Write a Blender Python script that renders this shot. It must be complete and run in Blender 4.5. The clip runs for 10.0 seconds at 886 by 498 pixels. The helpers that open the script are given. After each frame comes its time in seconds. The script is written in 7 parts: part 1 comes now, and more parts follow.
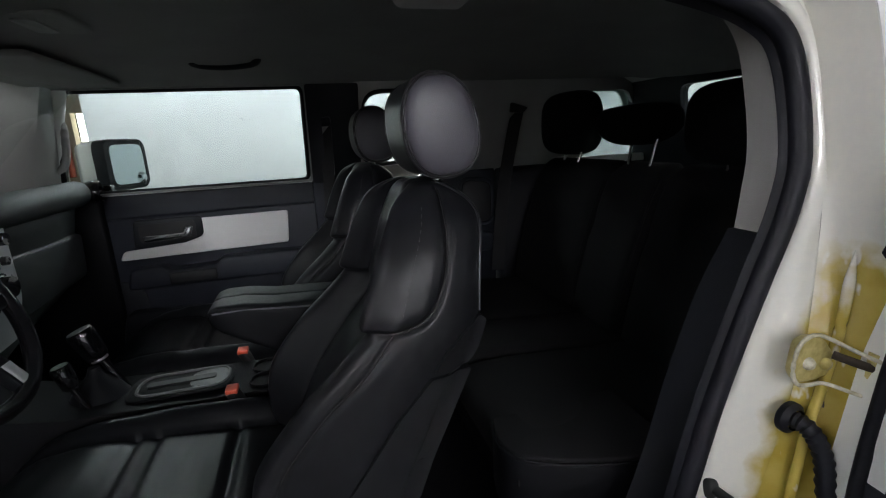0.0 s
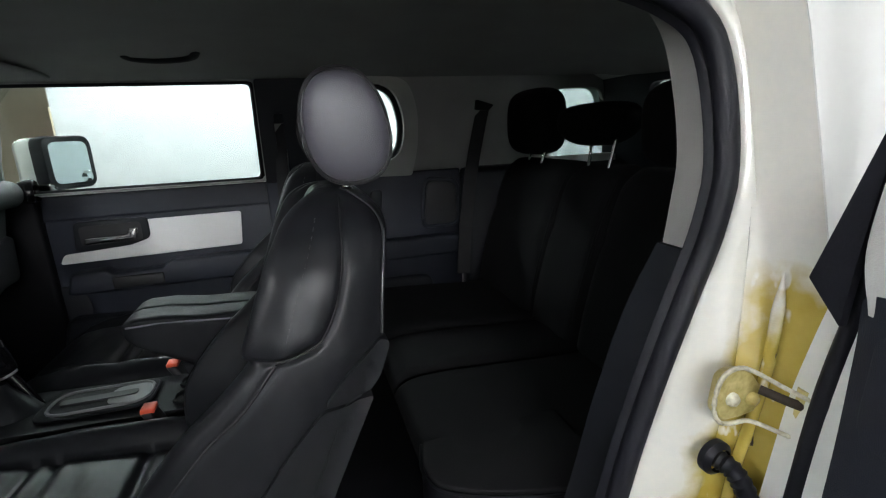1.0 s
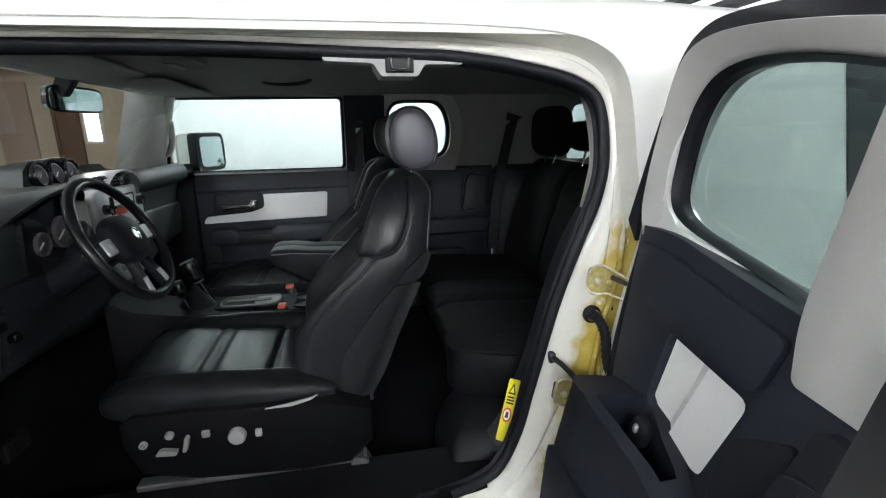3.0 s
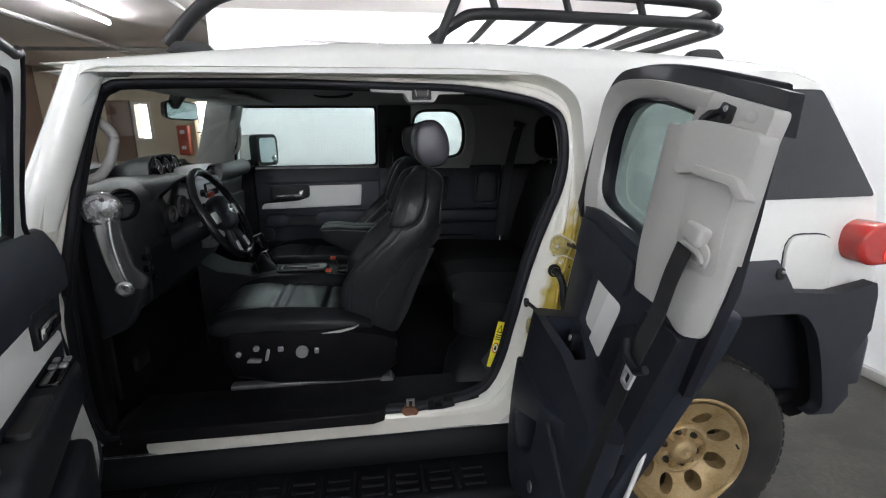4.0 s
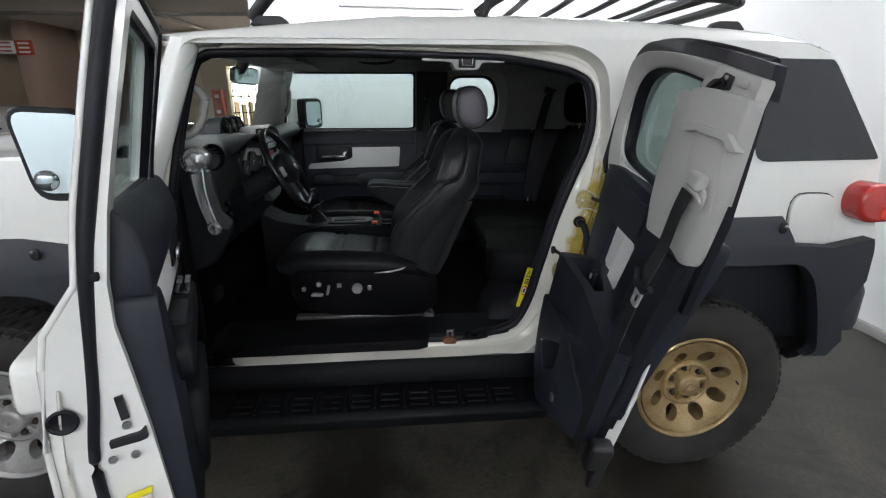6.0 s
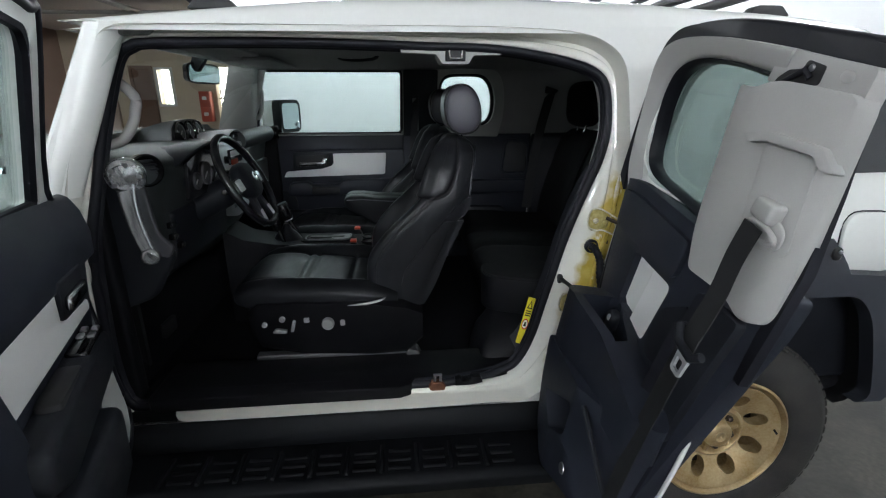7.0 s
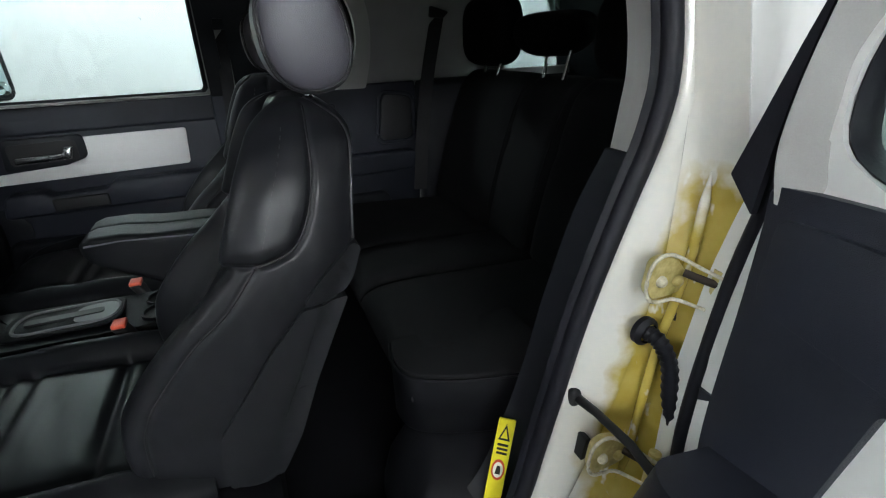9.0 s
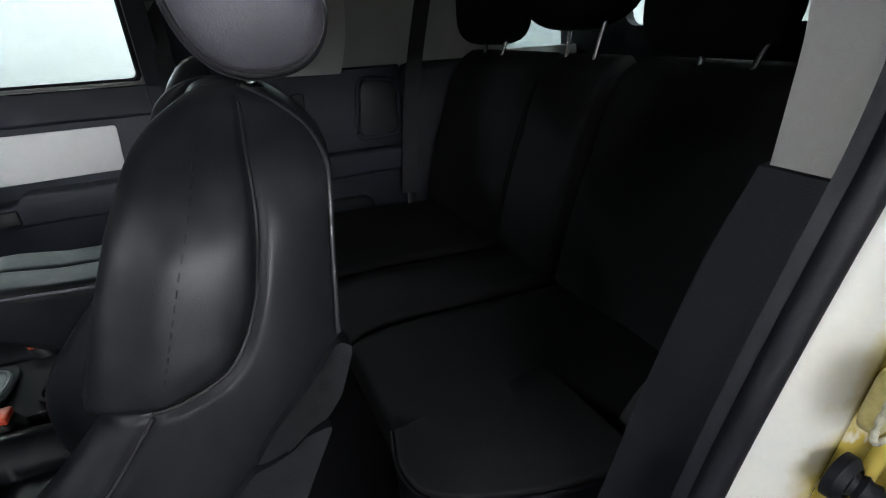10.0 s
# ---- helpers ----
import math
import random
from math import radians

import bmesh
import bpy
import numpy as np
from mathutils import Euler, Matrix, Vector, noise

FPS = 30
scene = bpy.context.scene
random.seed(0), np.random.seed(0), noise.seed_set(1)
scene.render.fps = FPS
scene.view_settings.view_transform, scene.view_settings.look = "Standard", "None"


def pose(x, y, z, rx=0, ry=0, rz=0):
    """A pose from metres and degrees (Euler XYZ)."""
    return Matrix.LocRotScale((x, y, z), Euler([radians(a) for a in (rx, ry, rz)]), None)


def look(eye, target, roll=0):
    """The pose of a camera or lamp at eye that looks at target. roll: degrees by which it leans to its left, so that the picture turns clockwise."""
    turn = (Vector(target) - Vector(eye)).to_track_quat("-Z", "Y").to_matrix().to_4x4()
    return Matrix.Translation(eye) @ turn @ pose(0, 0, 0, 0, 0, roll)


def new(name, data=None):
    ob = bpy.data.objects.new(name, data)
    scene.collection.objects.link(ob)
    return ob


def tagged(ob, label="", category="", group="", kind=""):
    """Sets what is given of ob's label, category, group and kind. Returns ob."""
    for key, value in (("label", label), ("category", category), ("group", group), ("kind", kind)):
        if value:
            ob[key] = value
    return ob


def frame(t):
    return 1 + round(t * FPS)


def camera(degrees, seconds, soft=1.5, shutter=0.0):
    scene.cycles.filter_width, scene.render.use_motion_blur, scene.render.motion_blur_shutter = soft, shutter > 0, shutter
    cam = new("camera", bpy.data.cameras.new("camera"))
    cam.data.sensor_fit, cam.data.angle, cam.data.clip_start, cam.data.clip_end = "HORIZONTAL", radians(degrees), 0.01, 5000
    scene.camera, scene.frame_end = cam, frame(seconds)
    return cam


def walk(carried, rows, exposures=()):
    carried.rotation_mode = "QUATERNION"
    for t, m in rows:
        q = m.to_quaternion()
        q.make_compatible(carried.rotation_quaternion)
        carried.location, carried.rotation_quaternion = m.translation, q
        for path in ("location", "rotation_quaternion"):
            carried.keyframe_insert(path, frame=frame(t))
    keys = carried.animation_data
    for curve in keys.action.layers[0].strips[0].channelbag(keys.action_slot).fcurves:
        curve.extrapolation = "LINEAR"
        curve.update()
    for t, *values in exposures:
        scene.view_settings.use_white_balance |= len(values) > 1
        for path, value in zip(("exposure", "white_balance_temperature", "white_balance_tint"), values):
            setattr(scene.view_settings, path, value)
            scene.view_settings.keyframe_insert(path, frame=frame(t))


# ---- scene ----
cam = camera(86.6, 10.0, 1.15)
PATH = [
    (0, (1.577, -0.287, 1.503), (2.103, 1.586, 1.038), -3.0),
    (0.5, (1.656, -0.346, 1.511), (2.2, 1.519, 1.032), -2.9),
    (1, (1.728, -0.249, 1.506), (2.277, 1.613, 1.024), -2.7),
    (1.5, (1.805, -0.195, 1.496), (2.299, 1.684, 1.024), -2.5),
    (2, (1.829, -0.298, 1.515), (2.222, 1.605, 1.041), -1.6),
    (2.5, (1.69, -0.547, 1.531), (2.068, 1.356, 1.046), -1.4),
    (4, (1.6, -1.32, 1.563), (1.859, 0.603, 1.08), -0.5),
    (4.5, (1.552, -1.443, 1.583), (1.765, 0.481, 1.081), -0.3),
    (5, (1.49, -1.542, 1.574), (1.677, 0.372, 1.022), 0.1),
    (5.5, (1.483, -1.589, 1.564), (1.644, 0.309, 0.951), -0.1),
    (7, (1.57, -1.252, 1.553), (1.745, 0.647, 0.949), -0.2),
    (7.5, (1.543, -0.954, 1.563), (1.969, 0.889, 0.914), -0.7),
    (8, (1.587, -0.697, 1.532), (2.147, 1.091, 0.831), -2.0),
    (8.5, (1.666, -0.476, 1.523), (2.273, 1.271, 0.762), -2.6),
    (9, (1.696, -0.289, 1.5), (2.377, 1.409, 0.692), -2.3),
    (9.5, (1.704, -0.079, 1.496), (2.436, 1.587, 0.668), -2.3),
    (10, (1.758, 0.023, 1.47), (2.515, 1.663, 0.611), -2.7),
]
EXPOSURES = [(0, -0.05, 6500, 10), (0.5, 0.45, 6500, 8), (1, 0.66, 6500, 6), (2.5, 0.74, 6450, 5), (4, 0.08, 6450, 9), (4.5, -0.13, 6400, 8), (5.5, -0.27, 6400, 8), (7, -0.06, 6200, 5), (7.5, 0.18, 6050, 5), (8.5, 0.45, 6200, 3), (9.5, 0.54, 6400, 5), (10, 0.62, 6400, 6)]
walk(cam, [(t, look(eye, target, roll)) for t, eye, target, roll in PATH], EXPOSURES)

# ---- light ----
world = bpy.data.worlds.new("world")
scene.world = world
world.use_nodes = True
world.node_tree.nodes["Background"].inputs[0].default_value = (0.75, 0.85, 1.0, 1)
world.node_tree.nodes["Background"].inputs[1].default_value = 0.35
TUBE_POWER = 190.0

# ---- materials ----


def shader(name, color, rough=0.5, metal=0.0, var=0.12, scale=6.0, fine=180.0, bump=0.0, coat=0.0, spec=0.5, rvar=0.12, tint=None, random_tint=0.0):
    """Principled surface with colour and gloss that vary at two scales."""
    m = bpy.data.materials.new(name)
    m.use_nodes = True
    nt = m.node_tree
    b = nt.nodes["Principled BSDF"]
    b.inputs["Roughness"].default_value = rough
    b.inputs["Metallic"].default_value = metal
    b.inputs["Specular IOR Level"].default_value = spec
    b.inputs["Coat Weight"].default_value = coat
    b.inputs["Coat Roughness"].default_value = 0.04
    tc = nt.nodes.new("ShaderNodeTexCoord")
    big = nt.nodes.new("ShaderNodeTexNoise")
    big.inputs["Scale"].default_value = scale
    big.inputs["Detail"].default_value = 6
    small = nt.nodes.new("ShaderNodeTexNoise")
    small.inputs["Scale"].default_value = fine
    small.inputs["Detail"].default_value = 3
    nt.links.new(tc.outputs["Object"], big.inputs["Vector"])
    nt.links.new(tc.outputs["Object"], small.inputs["Vector"])
    mix = nt.nodes.new("ShaderNodeMix")
    mix.data_type = "RGBA"
    lo = [max(0, c * (1 - var)) for c in color]
    hi = [min(1, c * (1 + var)) for c in (tint or color)]
    mix.inputs["A"].default_value = (*lo, 1)
    mix.inputs["B"].default_value = (*hi, 1)
    add = nt.nodes.new("ShaderNodeMath")
    add.operation = "MULTIPLY_ADD"
    add.inputs[1].default_value = 0.35
    nt.links.new(small.outputs["Fac"], add.inputs[0])
    sc = nt.nodes.new("ShaderNodeMath")
    sc.operation = "MULTIPLY"
    sc.inputs[1].default_value = 0.65
    nt.links.new(big.outputs["Fac"], sc.inputs[0])
    nt.links.new(sc.outputs[0], add.inputs[2])
    spread = nt.nodes.new("ShaderNodeMapRange")
    spread.inputs["From Min"].default_value, spread.inputs["From Max"].default_value = 0.32, 0.68
    nt.links.new(add.outputs[0], spread.inputs["Value"])
    nt.links.new(spread.outputs["Result"], mix.inputs["Factor"])
    nt.links.new(mix.outputs["Result"], b.inputs["Base Color"])
    rr = nt.nodes.new("ShaderNodeMapRange")
    rr.inputs["To Min"].default_value = max(0.02, rough - rvar)
    rr.inputs["To Max"].default_value = min(1, rough + rvar)
    nt.links.new(big.outputs["Fac"], rr.inputs["Value"])
    nt.links.new(rr.outputs["Result"], b.inputs["Roughness"])
    if bump:
        bp = nt.nodes.new("ShaderNodeBump")
        bp.inputs["Strength"].default_value = bump
        bp.inputs["Distance"].default_value = 0.002
        nt.links.new(small.outputs["Fac"], bp.inputs["Height"])
        nt.links.new(bp.outputs["Normal"], b.inputs["Normal"])
    return m


def glass(name, color, rough=0.02, mix=0.9):
    m = bpy.data.materials.new(name)
    m.use_nodes = True
    nt = m.node_tree
    nt.nodes.remove(nt.nodes["Principled BSDF"])
    out = nt.nodes["Material Output"]
    tr = nt.nodes.new("ShaderNodeBsdfTransparent")
    tr.inputs["Color"].default_value = (*color, 1)
    gl = nt.nodes.new("ShaderNodeBsdfGlossy")
    gl.inputs["Roughness"].default_value = rough
    lw = nt.nodes.new("ShaderNodeLayerWeight")
    pw = nt.nodes.new("ShaderNodeMath")
    pw.operation = "POWER"
    pw.inputs[1].default_value = 5.0
    nt.links.new(lw.outputs["Facing"], pw.inputs[0])
    fr = nt.nodes.new("ShaderNodeMath")
    fr.operation = "MULTIPLY_ADD"
    fr.inputs[1].default_value = 0.7
    fr.inputs[2].default_value = 0.04
    nt.links.new(pw.outputs[0], fr.inputs[0])
    mx = nt.nodes.new("ShaderNodeMixShader")
    nt.links.new(fr.outputs[0], mx.inputs[0])
    nt.links.new(tr.outputs[0], mx.inputs[1])
    nt.links.new(gl.outputs[0], mx.inputs[2])
    nt.links.new(mx.outputs[0], out.inputs["Surface"])
    return m


def emitter(name, color, strength):
    m = bpy.data.materials.new(name)
    m.use_nodes = True
    b = m.node_tree.nodes["Principled BSDF"]
    b.inputs["Base Color"].default_value = (*color, 1)
    b.inputs["Emission Color"].default_value = (*color, 1)
    b.inputs["Emission Strength"].default_value = strength
    return m


M = {
    "paint": shader("white_car_paint", (0.78, 0.79, 0.76), 0.25, 0, 0.03, 3, 60, 0, 0.8, 0.5, 0.05),
    "jamb": shader("white_jamb_paint", (0.74, 0.74, 0.69), 0.12, 0, 0.07, 7, 90, 0.0, 1.0, 0.5, 0.05, (0.72, 0.7, 0.62)),
    "jamb_white": shader("white_hinge_paint", (0.40, 0.36, 0.22), 0.3, 0, 0.3, 45, 200, 0.05, 0.3, 0.5, 0.1, (0.66, 0.64, 0.54)),
    "step": shader("black_step_plastic", (0.0045, 0.005, 0.0062), 0.6, 0, 0.3, 9, 500, 0.3, 0, 0.14),
    "grip_grey": shader("dark_grey_grip_backing", (0.038, 0.039, 0.042), 0.5, 0, 0.12, 9, 500, 0.2, 0, 0.3),
    "seal": shader("black_rubber_seal", (0.0085, 0.0088, 0.0125), 0.5, 0, 0.3, 20, 300, 0.1, 0, 0.22),
    "plastic": shader("charcoal_moulded_plastic", (0.0105, 0.0115, 0.015), 0.5, 0, 0.2, 9, 700, 0.3, 0, 0.22),
    "softpad": shader("dark_slate_door_trim", (0.0142, 0.0165, 0.0248), 0.48, 0, 0.2, 8, 800, 0.35, 0, 0.31),
    "dash": shader("grey_green_dashboard_plastic", (0.027, 0.031, 0.0315), 0.46, 0, 0.2, 8, 700, 0.35, 0, 0.4),
    "cladding": shader("grey_flare_plastic", (0.019, 0.021, 0.028), 0.55, 0, 0.2, 6, 500, 0.3, 0, 0.35),
    "trim": shader("light_grey_pillar_trim", (0.36, 0.357, 0.341), 0.55, 0, 0.06, 6, 600, 0.3),
    "insert": shader("pale_door_insert", (0.70, 0.70, 0.69), 0.45, 0, 0.05, 5, 300, 0.1),
    "leather": shader("black_leather", (0.011, 0.0115, 0.0135), 0.325, 0, 0.25, 12, 750, 0.1, 0, 0.2, 0.07),
    # Darker, duller copy of the black leather; tones down light on the cushion.
    "leather_cushion": shader("darker_cushion_leather", (0.0085, 0.009, 0.0105), 0.34, 0, 0.25, 12, 650, 0.1, 0, 0.1, 0.05),
    "leather_grey": shader("worn_grey_leather", (0.065, 0.062, 0.075), 0.4, 0, 0.15, 9, 650, 0.2, 0, 0.5, 0.1),
    "leather_piping": shader("shiny_leather_piping", (0.017, 0.017, 0.019), 0.3, 0, 0.15, 9, 650, 0.1, 0, 0.5, 0.08),
    "rim_leather": shader("polished_wheel_leather", (0.009, 0.009, 0.0105), 0.24, 0, 0.2, 20, 600, 0.05, 0, 0.4, 0.06),
    "switch": shader("dull_grey_switch_plastic", (0.26, 0.26, 0.255), 0.4, 0.2, 0.12, 20, 300, 0.05, 0, 0.4),
    "dark_vinyl": shader("dark_moulded_vinyl", (0.0055, 0.0057, 0.007), 0.5, 0, 0.2, 9, 650, 0.2, 0, 0.12, 0.1),
    "console": shader("matt_black_console", (0.0045, 0.0045, 0.0055), 0.55, 0, 0.25, 9, 600, 0.3, 0, 0.08),
    "seat_plastic": shader("grey_seat_plastic", (0.012, 0.0125, 0.0145), 0.5, 0, 0.15, 9, 600, 0.3, 0, 0.25),
    "cloth": shader("black_seat_cloth", (0.0078, 0.0078, 0.0086), 0.85, 0, 0.3, 14, 900, 0.6, 0, 0.18),
    "carpet": shader("black_carpet", (0.0065, 0.0065, 0.008), 0.95, 0, 0.5, 12, 600, 0.9, 0, 0.12),
    "headliner": shader("grey_headliner_cloth", (0.26, 0.263, 0.254), 0.9, 0, 0.12, 6, 900, 0.4),
    "chrome": shader("chrome", (0.75, 0.75, 0.76), 0.12, 1.0, 0.05, 10, 200, 0, 0, 0.5, 0.05),
    "silver": shader("silver_satin_plastic", (0.55, 0.56, 0.57), 0.32, 0.35, 0.08, 8, 300, 0.05),
    "grip_metal": shader("brushed_silver_metal", (0.52, 0.53, 0.54), 0.26, 0.85, 0.12, 14, 260, 0.06, 0, 0.5, 0.08),
    "satin": shader("dark_satin_metal", (0.07, 0.07, 0.073), 0.5, 0.1, 0.15, 12, 300, 0.05),
    "steel": shader("dull_steel", (0.35, 0.35, 0.36), 0.35, 0.9, 0.2, 15, 200, 0.1),
    "tyre": shader("tyre_rubber", (0.014, 0.014, 0.015), 0.8, 0, 0.35, 9, 250, 0.4, 0, 0.35, 0.1, (0.026, 0.024, 0.022)),
    "rim_gold": shader("dusty_bronze_wheel_paint", (0.37, 0.235, 0.08), 0.36, 0.5, 0.3, 10, 120, 0.15, 0, 0.5, 0.15, (0.36, 0.28, 0.16)),
    "rim_dark": shader("brown_wheel_recess", (0.035, 0.024, 0.016), 0.7, 0.1, 0.4, 12, 150, 0.2),
    "rim_grey": shader("grey_wheel_paint", (0.38, 0.375, 0.365), 0.4, 0.55, 0.2, 10, 120, 0.1),
    "tail_red": shader("red_lamp_lens", (0.42, 0.03, 0.025), 0.12, 0, 0.15, 9, 60, 0, 0.6),
    # Weak emission put into the core brightens the inside of the red lens.
    "lamp_core_glow": emitter("glowing_red_core", (0.75, 0.07, 0.045), 0.2),
    "concrete": shader("dark_garage_concrete", (0.043, 0.0415, 0.0365), 0.42, 0, 0.75, 1.7, 45, 0.3, 0, 0.35, 0.22, (0.050, 0.046, 0.037)),
    "wall": shader("white_plaster", (0.82, 0.83, 0.83), 0.8, 0, 0.03, 1.2, 90, 0.1),
    "beige": shader("beige_plaster", (0.60, 0.51, 0.38), 0.85, 0, 0.12, 1.0, 60, 0.1),
    "pinkwall": shader("dusty_rose_plaster", (0.42, 0.31, 0.25), 0.85, 0, 0.08, 0.8, 60, 0.1),
    "ceiling": shader("painted_concrete_ceiling", (0.62, 0.58, 0.55), 0.85, 0, 0.06, 0.9, 60, 0.1),
    "brown": shader("brown_painted_door", (0.16, 0.085, 0.05), 0.5, 0, 0.15, 4, 60, 0.05),
    "red": shader("red_steel_cabinet", (0.42, 0.07, 0.035), 0.45, 0, 0.1, 5, 90, 0.03),
    "white": shader("white_print", (0.8, 0.8, 0.78), 0.5, 0, 0.04, 8, 90),
    "black": shader("matt_black", (0.008, 0.008, 0.009), 0.6, 0, 0.2, 8, 300),
    "gloss_black": shader("gloss_black", (0.006, 0.006, 0.007), 0.12, 0, 0.2, 8, 300, 0, 0.5),
    "yellow": shader("yellow_sticker", (0.78, 0.68, 0.02), 0.45, 0, 0.06, 15, 200),
    "orange": shader("orange_red_plastic", (0.6, 0.075, 0.03), 0.4, 0, 0.1, 15, 200),
    "rust": shader("rusty_bracket", (0.12, 0.045, 0.02), 0.8, 0.2, 0.5, 30, 200, 0.4),
    "webbing": shader("black_belt_webbing", (0.0066, 0.0066, 0.0078), 0.7, 0, 0.2, 30, 1200, 0.6),
    "mirror": shader("mirror_glass", (0.50, 0.58, 0.60), 0.02, 1.0, 0.02, 4, 30, 0, 0, 0.5, 0.01),
    "olive": shader("overspray_mustard", (0.40, 0.31, 0.05), 0.4, 0, 0.3, 14, 120, 0.1, 0.2, 0.5, 0.1, (0.55, 0.48, 0.22)),
    "glass_q": glass("privacy_green_glass", (0.52, 0.585, 0.575)),
    "glass": glass("tinted_green_glass", (0.76, 0.82, 0.805)),
    "clear": glass("windscreen_glass", (0.88, 0.92, 0.9)),
    "dark_glass": shader("privacy_glass", (0.012, 0.014, 0.018), 0.04, 0, 0.1, 5, 50, 0, 0.3, 0.6, 0.02),
    "tube": emitter("fluorescent_tube", (0.945, 0.95, 1.0), TUBE_POWER),
    "daylight": emitter("daylight_outside", (1.0, 0.98, 0.94), 7.0),
}


def oversprayed(m, tint):
    """Mustard primer mist along the hinge side of the jamb, with a ragged edge."""
    nt = m.node_tree
    b = nt.nodes["Principled BSDF"]
    base = b.inputs["Base Color"].links[0].from_socket
    tc = nt.nodes.new("ShaderNodeTexCoord")
    sep = nt.nodes.new("ShaderNodeSeparateXYZ")
    nt.links.new(tc.outputs["Object"], sep.inputs[0])

    def op(kind, a, c, third=None):
        n = nt.nodes.new("ShaderNodeMath")
        n.operation = kind
        for i, v in enumerate((a, c, third)):
            if v is None:
                continue
            if isinstance(v, (int, float)):
                n.inputs[i].default_value = v
            else:
                nt.links.new(v, n.inputs[i])
        return n.outputs[0]

    nz = nt.nodes.new("ShaderNodeTexNoise")
    nz.inputs["Scale"].default_value = 13
    nz.inputs["Detail"].default_value = 5
    nt.links.new(tc.outputs["Object"], nz.inputs["Vector"])
    edge = op("SUBTRACT", sep.outputs["X"], op("MULTIPLY_ADD", sep.outputs["Z"], 0.27, 1.86))
    edge = op("MULTIPLY_ADD", op("SUBTRACT", nz.outputs["Fac"], 0.5), 0.10, edge)
    worn = nt.nodes.new("ShaderNodeTexNoise")
    worn.inputs["Scale"].default_value = 1.0
    worn.inputs["Detail"].default_value = 3
    streak = nt.nodes.new("ShaderNodeMapping")
    streak.inputs["Scale"].default_value = (34, 34, 17)
    streak.inputs["Rotation"].default_value = (0, radians(14), 0)
    nt.links.new(tc.outputs["Object"], streak.inputs["Vector"])
    nt.links.new(streak.outputs["Vector"], worn.inputs["Vector"])
    scuff = nt.nodes.new("ShaderNodeMapRange")
    scuff.inputs["From Min"].default_value, scuff.inputs["From Max"].default_value = 0.68, 0.62
    nt.links.new(worn.outputs["Fac"], scuff.inputs["Value"])
    r1 = nt.nodes.new("ShaderNodeMapRange")
    r1.inputs["From Min"].default_value, r1.inputs["From Max"].default_value = -0.002, 0.022
    nt.links.new(edge, r1.inputs["Value"])
    top = op("MULTIPLY_ADD", op("SUBTRACT", nz.outputs["Fac"], 0.5), 0.25, sep.outputs["Z"])
    r2 = nt.nodes.new("ShaderNodeMapRange")
    r2.inputs["From Min"].default_value, r2.inputs["From Max"].default_value = 1.345, 1.30
    nt.links.new(top, r2.inputs["Value"])
    mask = op("MULTIPLY", op("MULTIPLY", r1.outputs["Result"], r2.outputs["Result"]), scuff.outputs["Result"])
    mix = nt.nodes.new("ShaderNodeMix")
    mix.data_type = "RGBA"
    nt.links.new(mask, mix.inputs["Factor"])
    nt.links.new(base, mix.inputs["A"])
    tone = nt.nodes.new("ShaderNodeMix")
    tone.data_type = "RGBA"
    tone.inputs["A"].default_value = (*tint, 1)
    tone.inputs["B"].default_value = (0.60, 0.49, 0.15, 1)
    n2 = nt.nodes.new("ShaderNodeTexNoise")
    n2.inputs["Scale"].default_value = 24
    n2.inputs["Detail"].default_value = 4
    nt.links.new(tc.outputs["Object"], n2.inputs["Vector"])
    nt.links.new(n2.outputs["Fac"], tone.inputs["Factor"])
    nt.links.new(tone.outputs["Result"], mix.inputs["B"])
    nt.links.new(mix.outputs["Result"], b.inputs["Base Color"])


oversprayed(M["jamb"], (0.37, 0.265, 0.015))


def stained(m, dark, gloss):
    """Damp, ragged stains over a floor, darker and shinier than the rest."""
    nt = m.node_tree
    b = nt.nodes["Principled BSDF"]
    tc = nt.nodes.new("ShaderNodeTexCoord")
    fac = None
    for size, lo, hi in ((1.3, 0.47, 0.60), (5.5, 0.54, 0.68)):
        nz = nt.nodes.new("ShaderNodeTexNoise")
        nz.inputs["Scale"].default_value = size
        nz.inputs["Detail"].default_value = 8
        nz.inputs["Roughness"].default_value = 0.62
        nz.inputs["Distortion"].default_value = 0.5
        nt.links.new(tc.outputs["Object"], nz.inputs["Vector"])
        r = nt.nodes.new("ShaderNodeMapRange")
        r.inputs["From Min"].default_value, r.inputs["From Max"].default_value = lo, hi
        nt.links.new(nz.outputs["Fac"], r.inputs["Value"])
        if fac is None:
            fac = r.outputs["Result"]
        else:
            mx = nt.nodes.new("ShaderNodeMath")
            mx.operation = "MAXIMUM"
            nt.links.new(fac, mx.inputs[0])
            nt.links.new(r.outputs["Result"], mx.inputs[1])
            fac = mx.outputs[0]
    base = b.inputs["Base Color"].links[0].from_socket
    mix = nt.nodes.new("ShaderNodeMix")
    mix.data_type = "RGBA"
    mix.inputs["B"].default_value = (*dark, 1)
    nt.links.new(fac, mix.inputs["Factor"])
    nt.links.new(base, mix.inputs["A"])
    nt.links.new(mix.outputs["Result"], b.inputs["Base Color"])
    rough = b.inputs["Roughness"].links[0].from_socket
    rm = nt.nodes.new("ShaderNodeMix")
    rm.data_type = "FLOAT"
    rm.inputs["B"].default_value = gloss
    nt.links.new(fac, rm.inputs["Factor"])
    nt.links.new(rough, rm.inputs["A"])
    nt.links.new(rm.outputs["Result"], b.inputs["Roughness"])


stained(M["concrete"], (0.016, 0.0145, 0.0115), 0.28)

# ---- mesh helpers ----


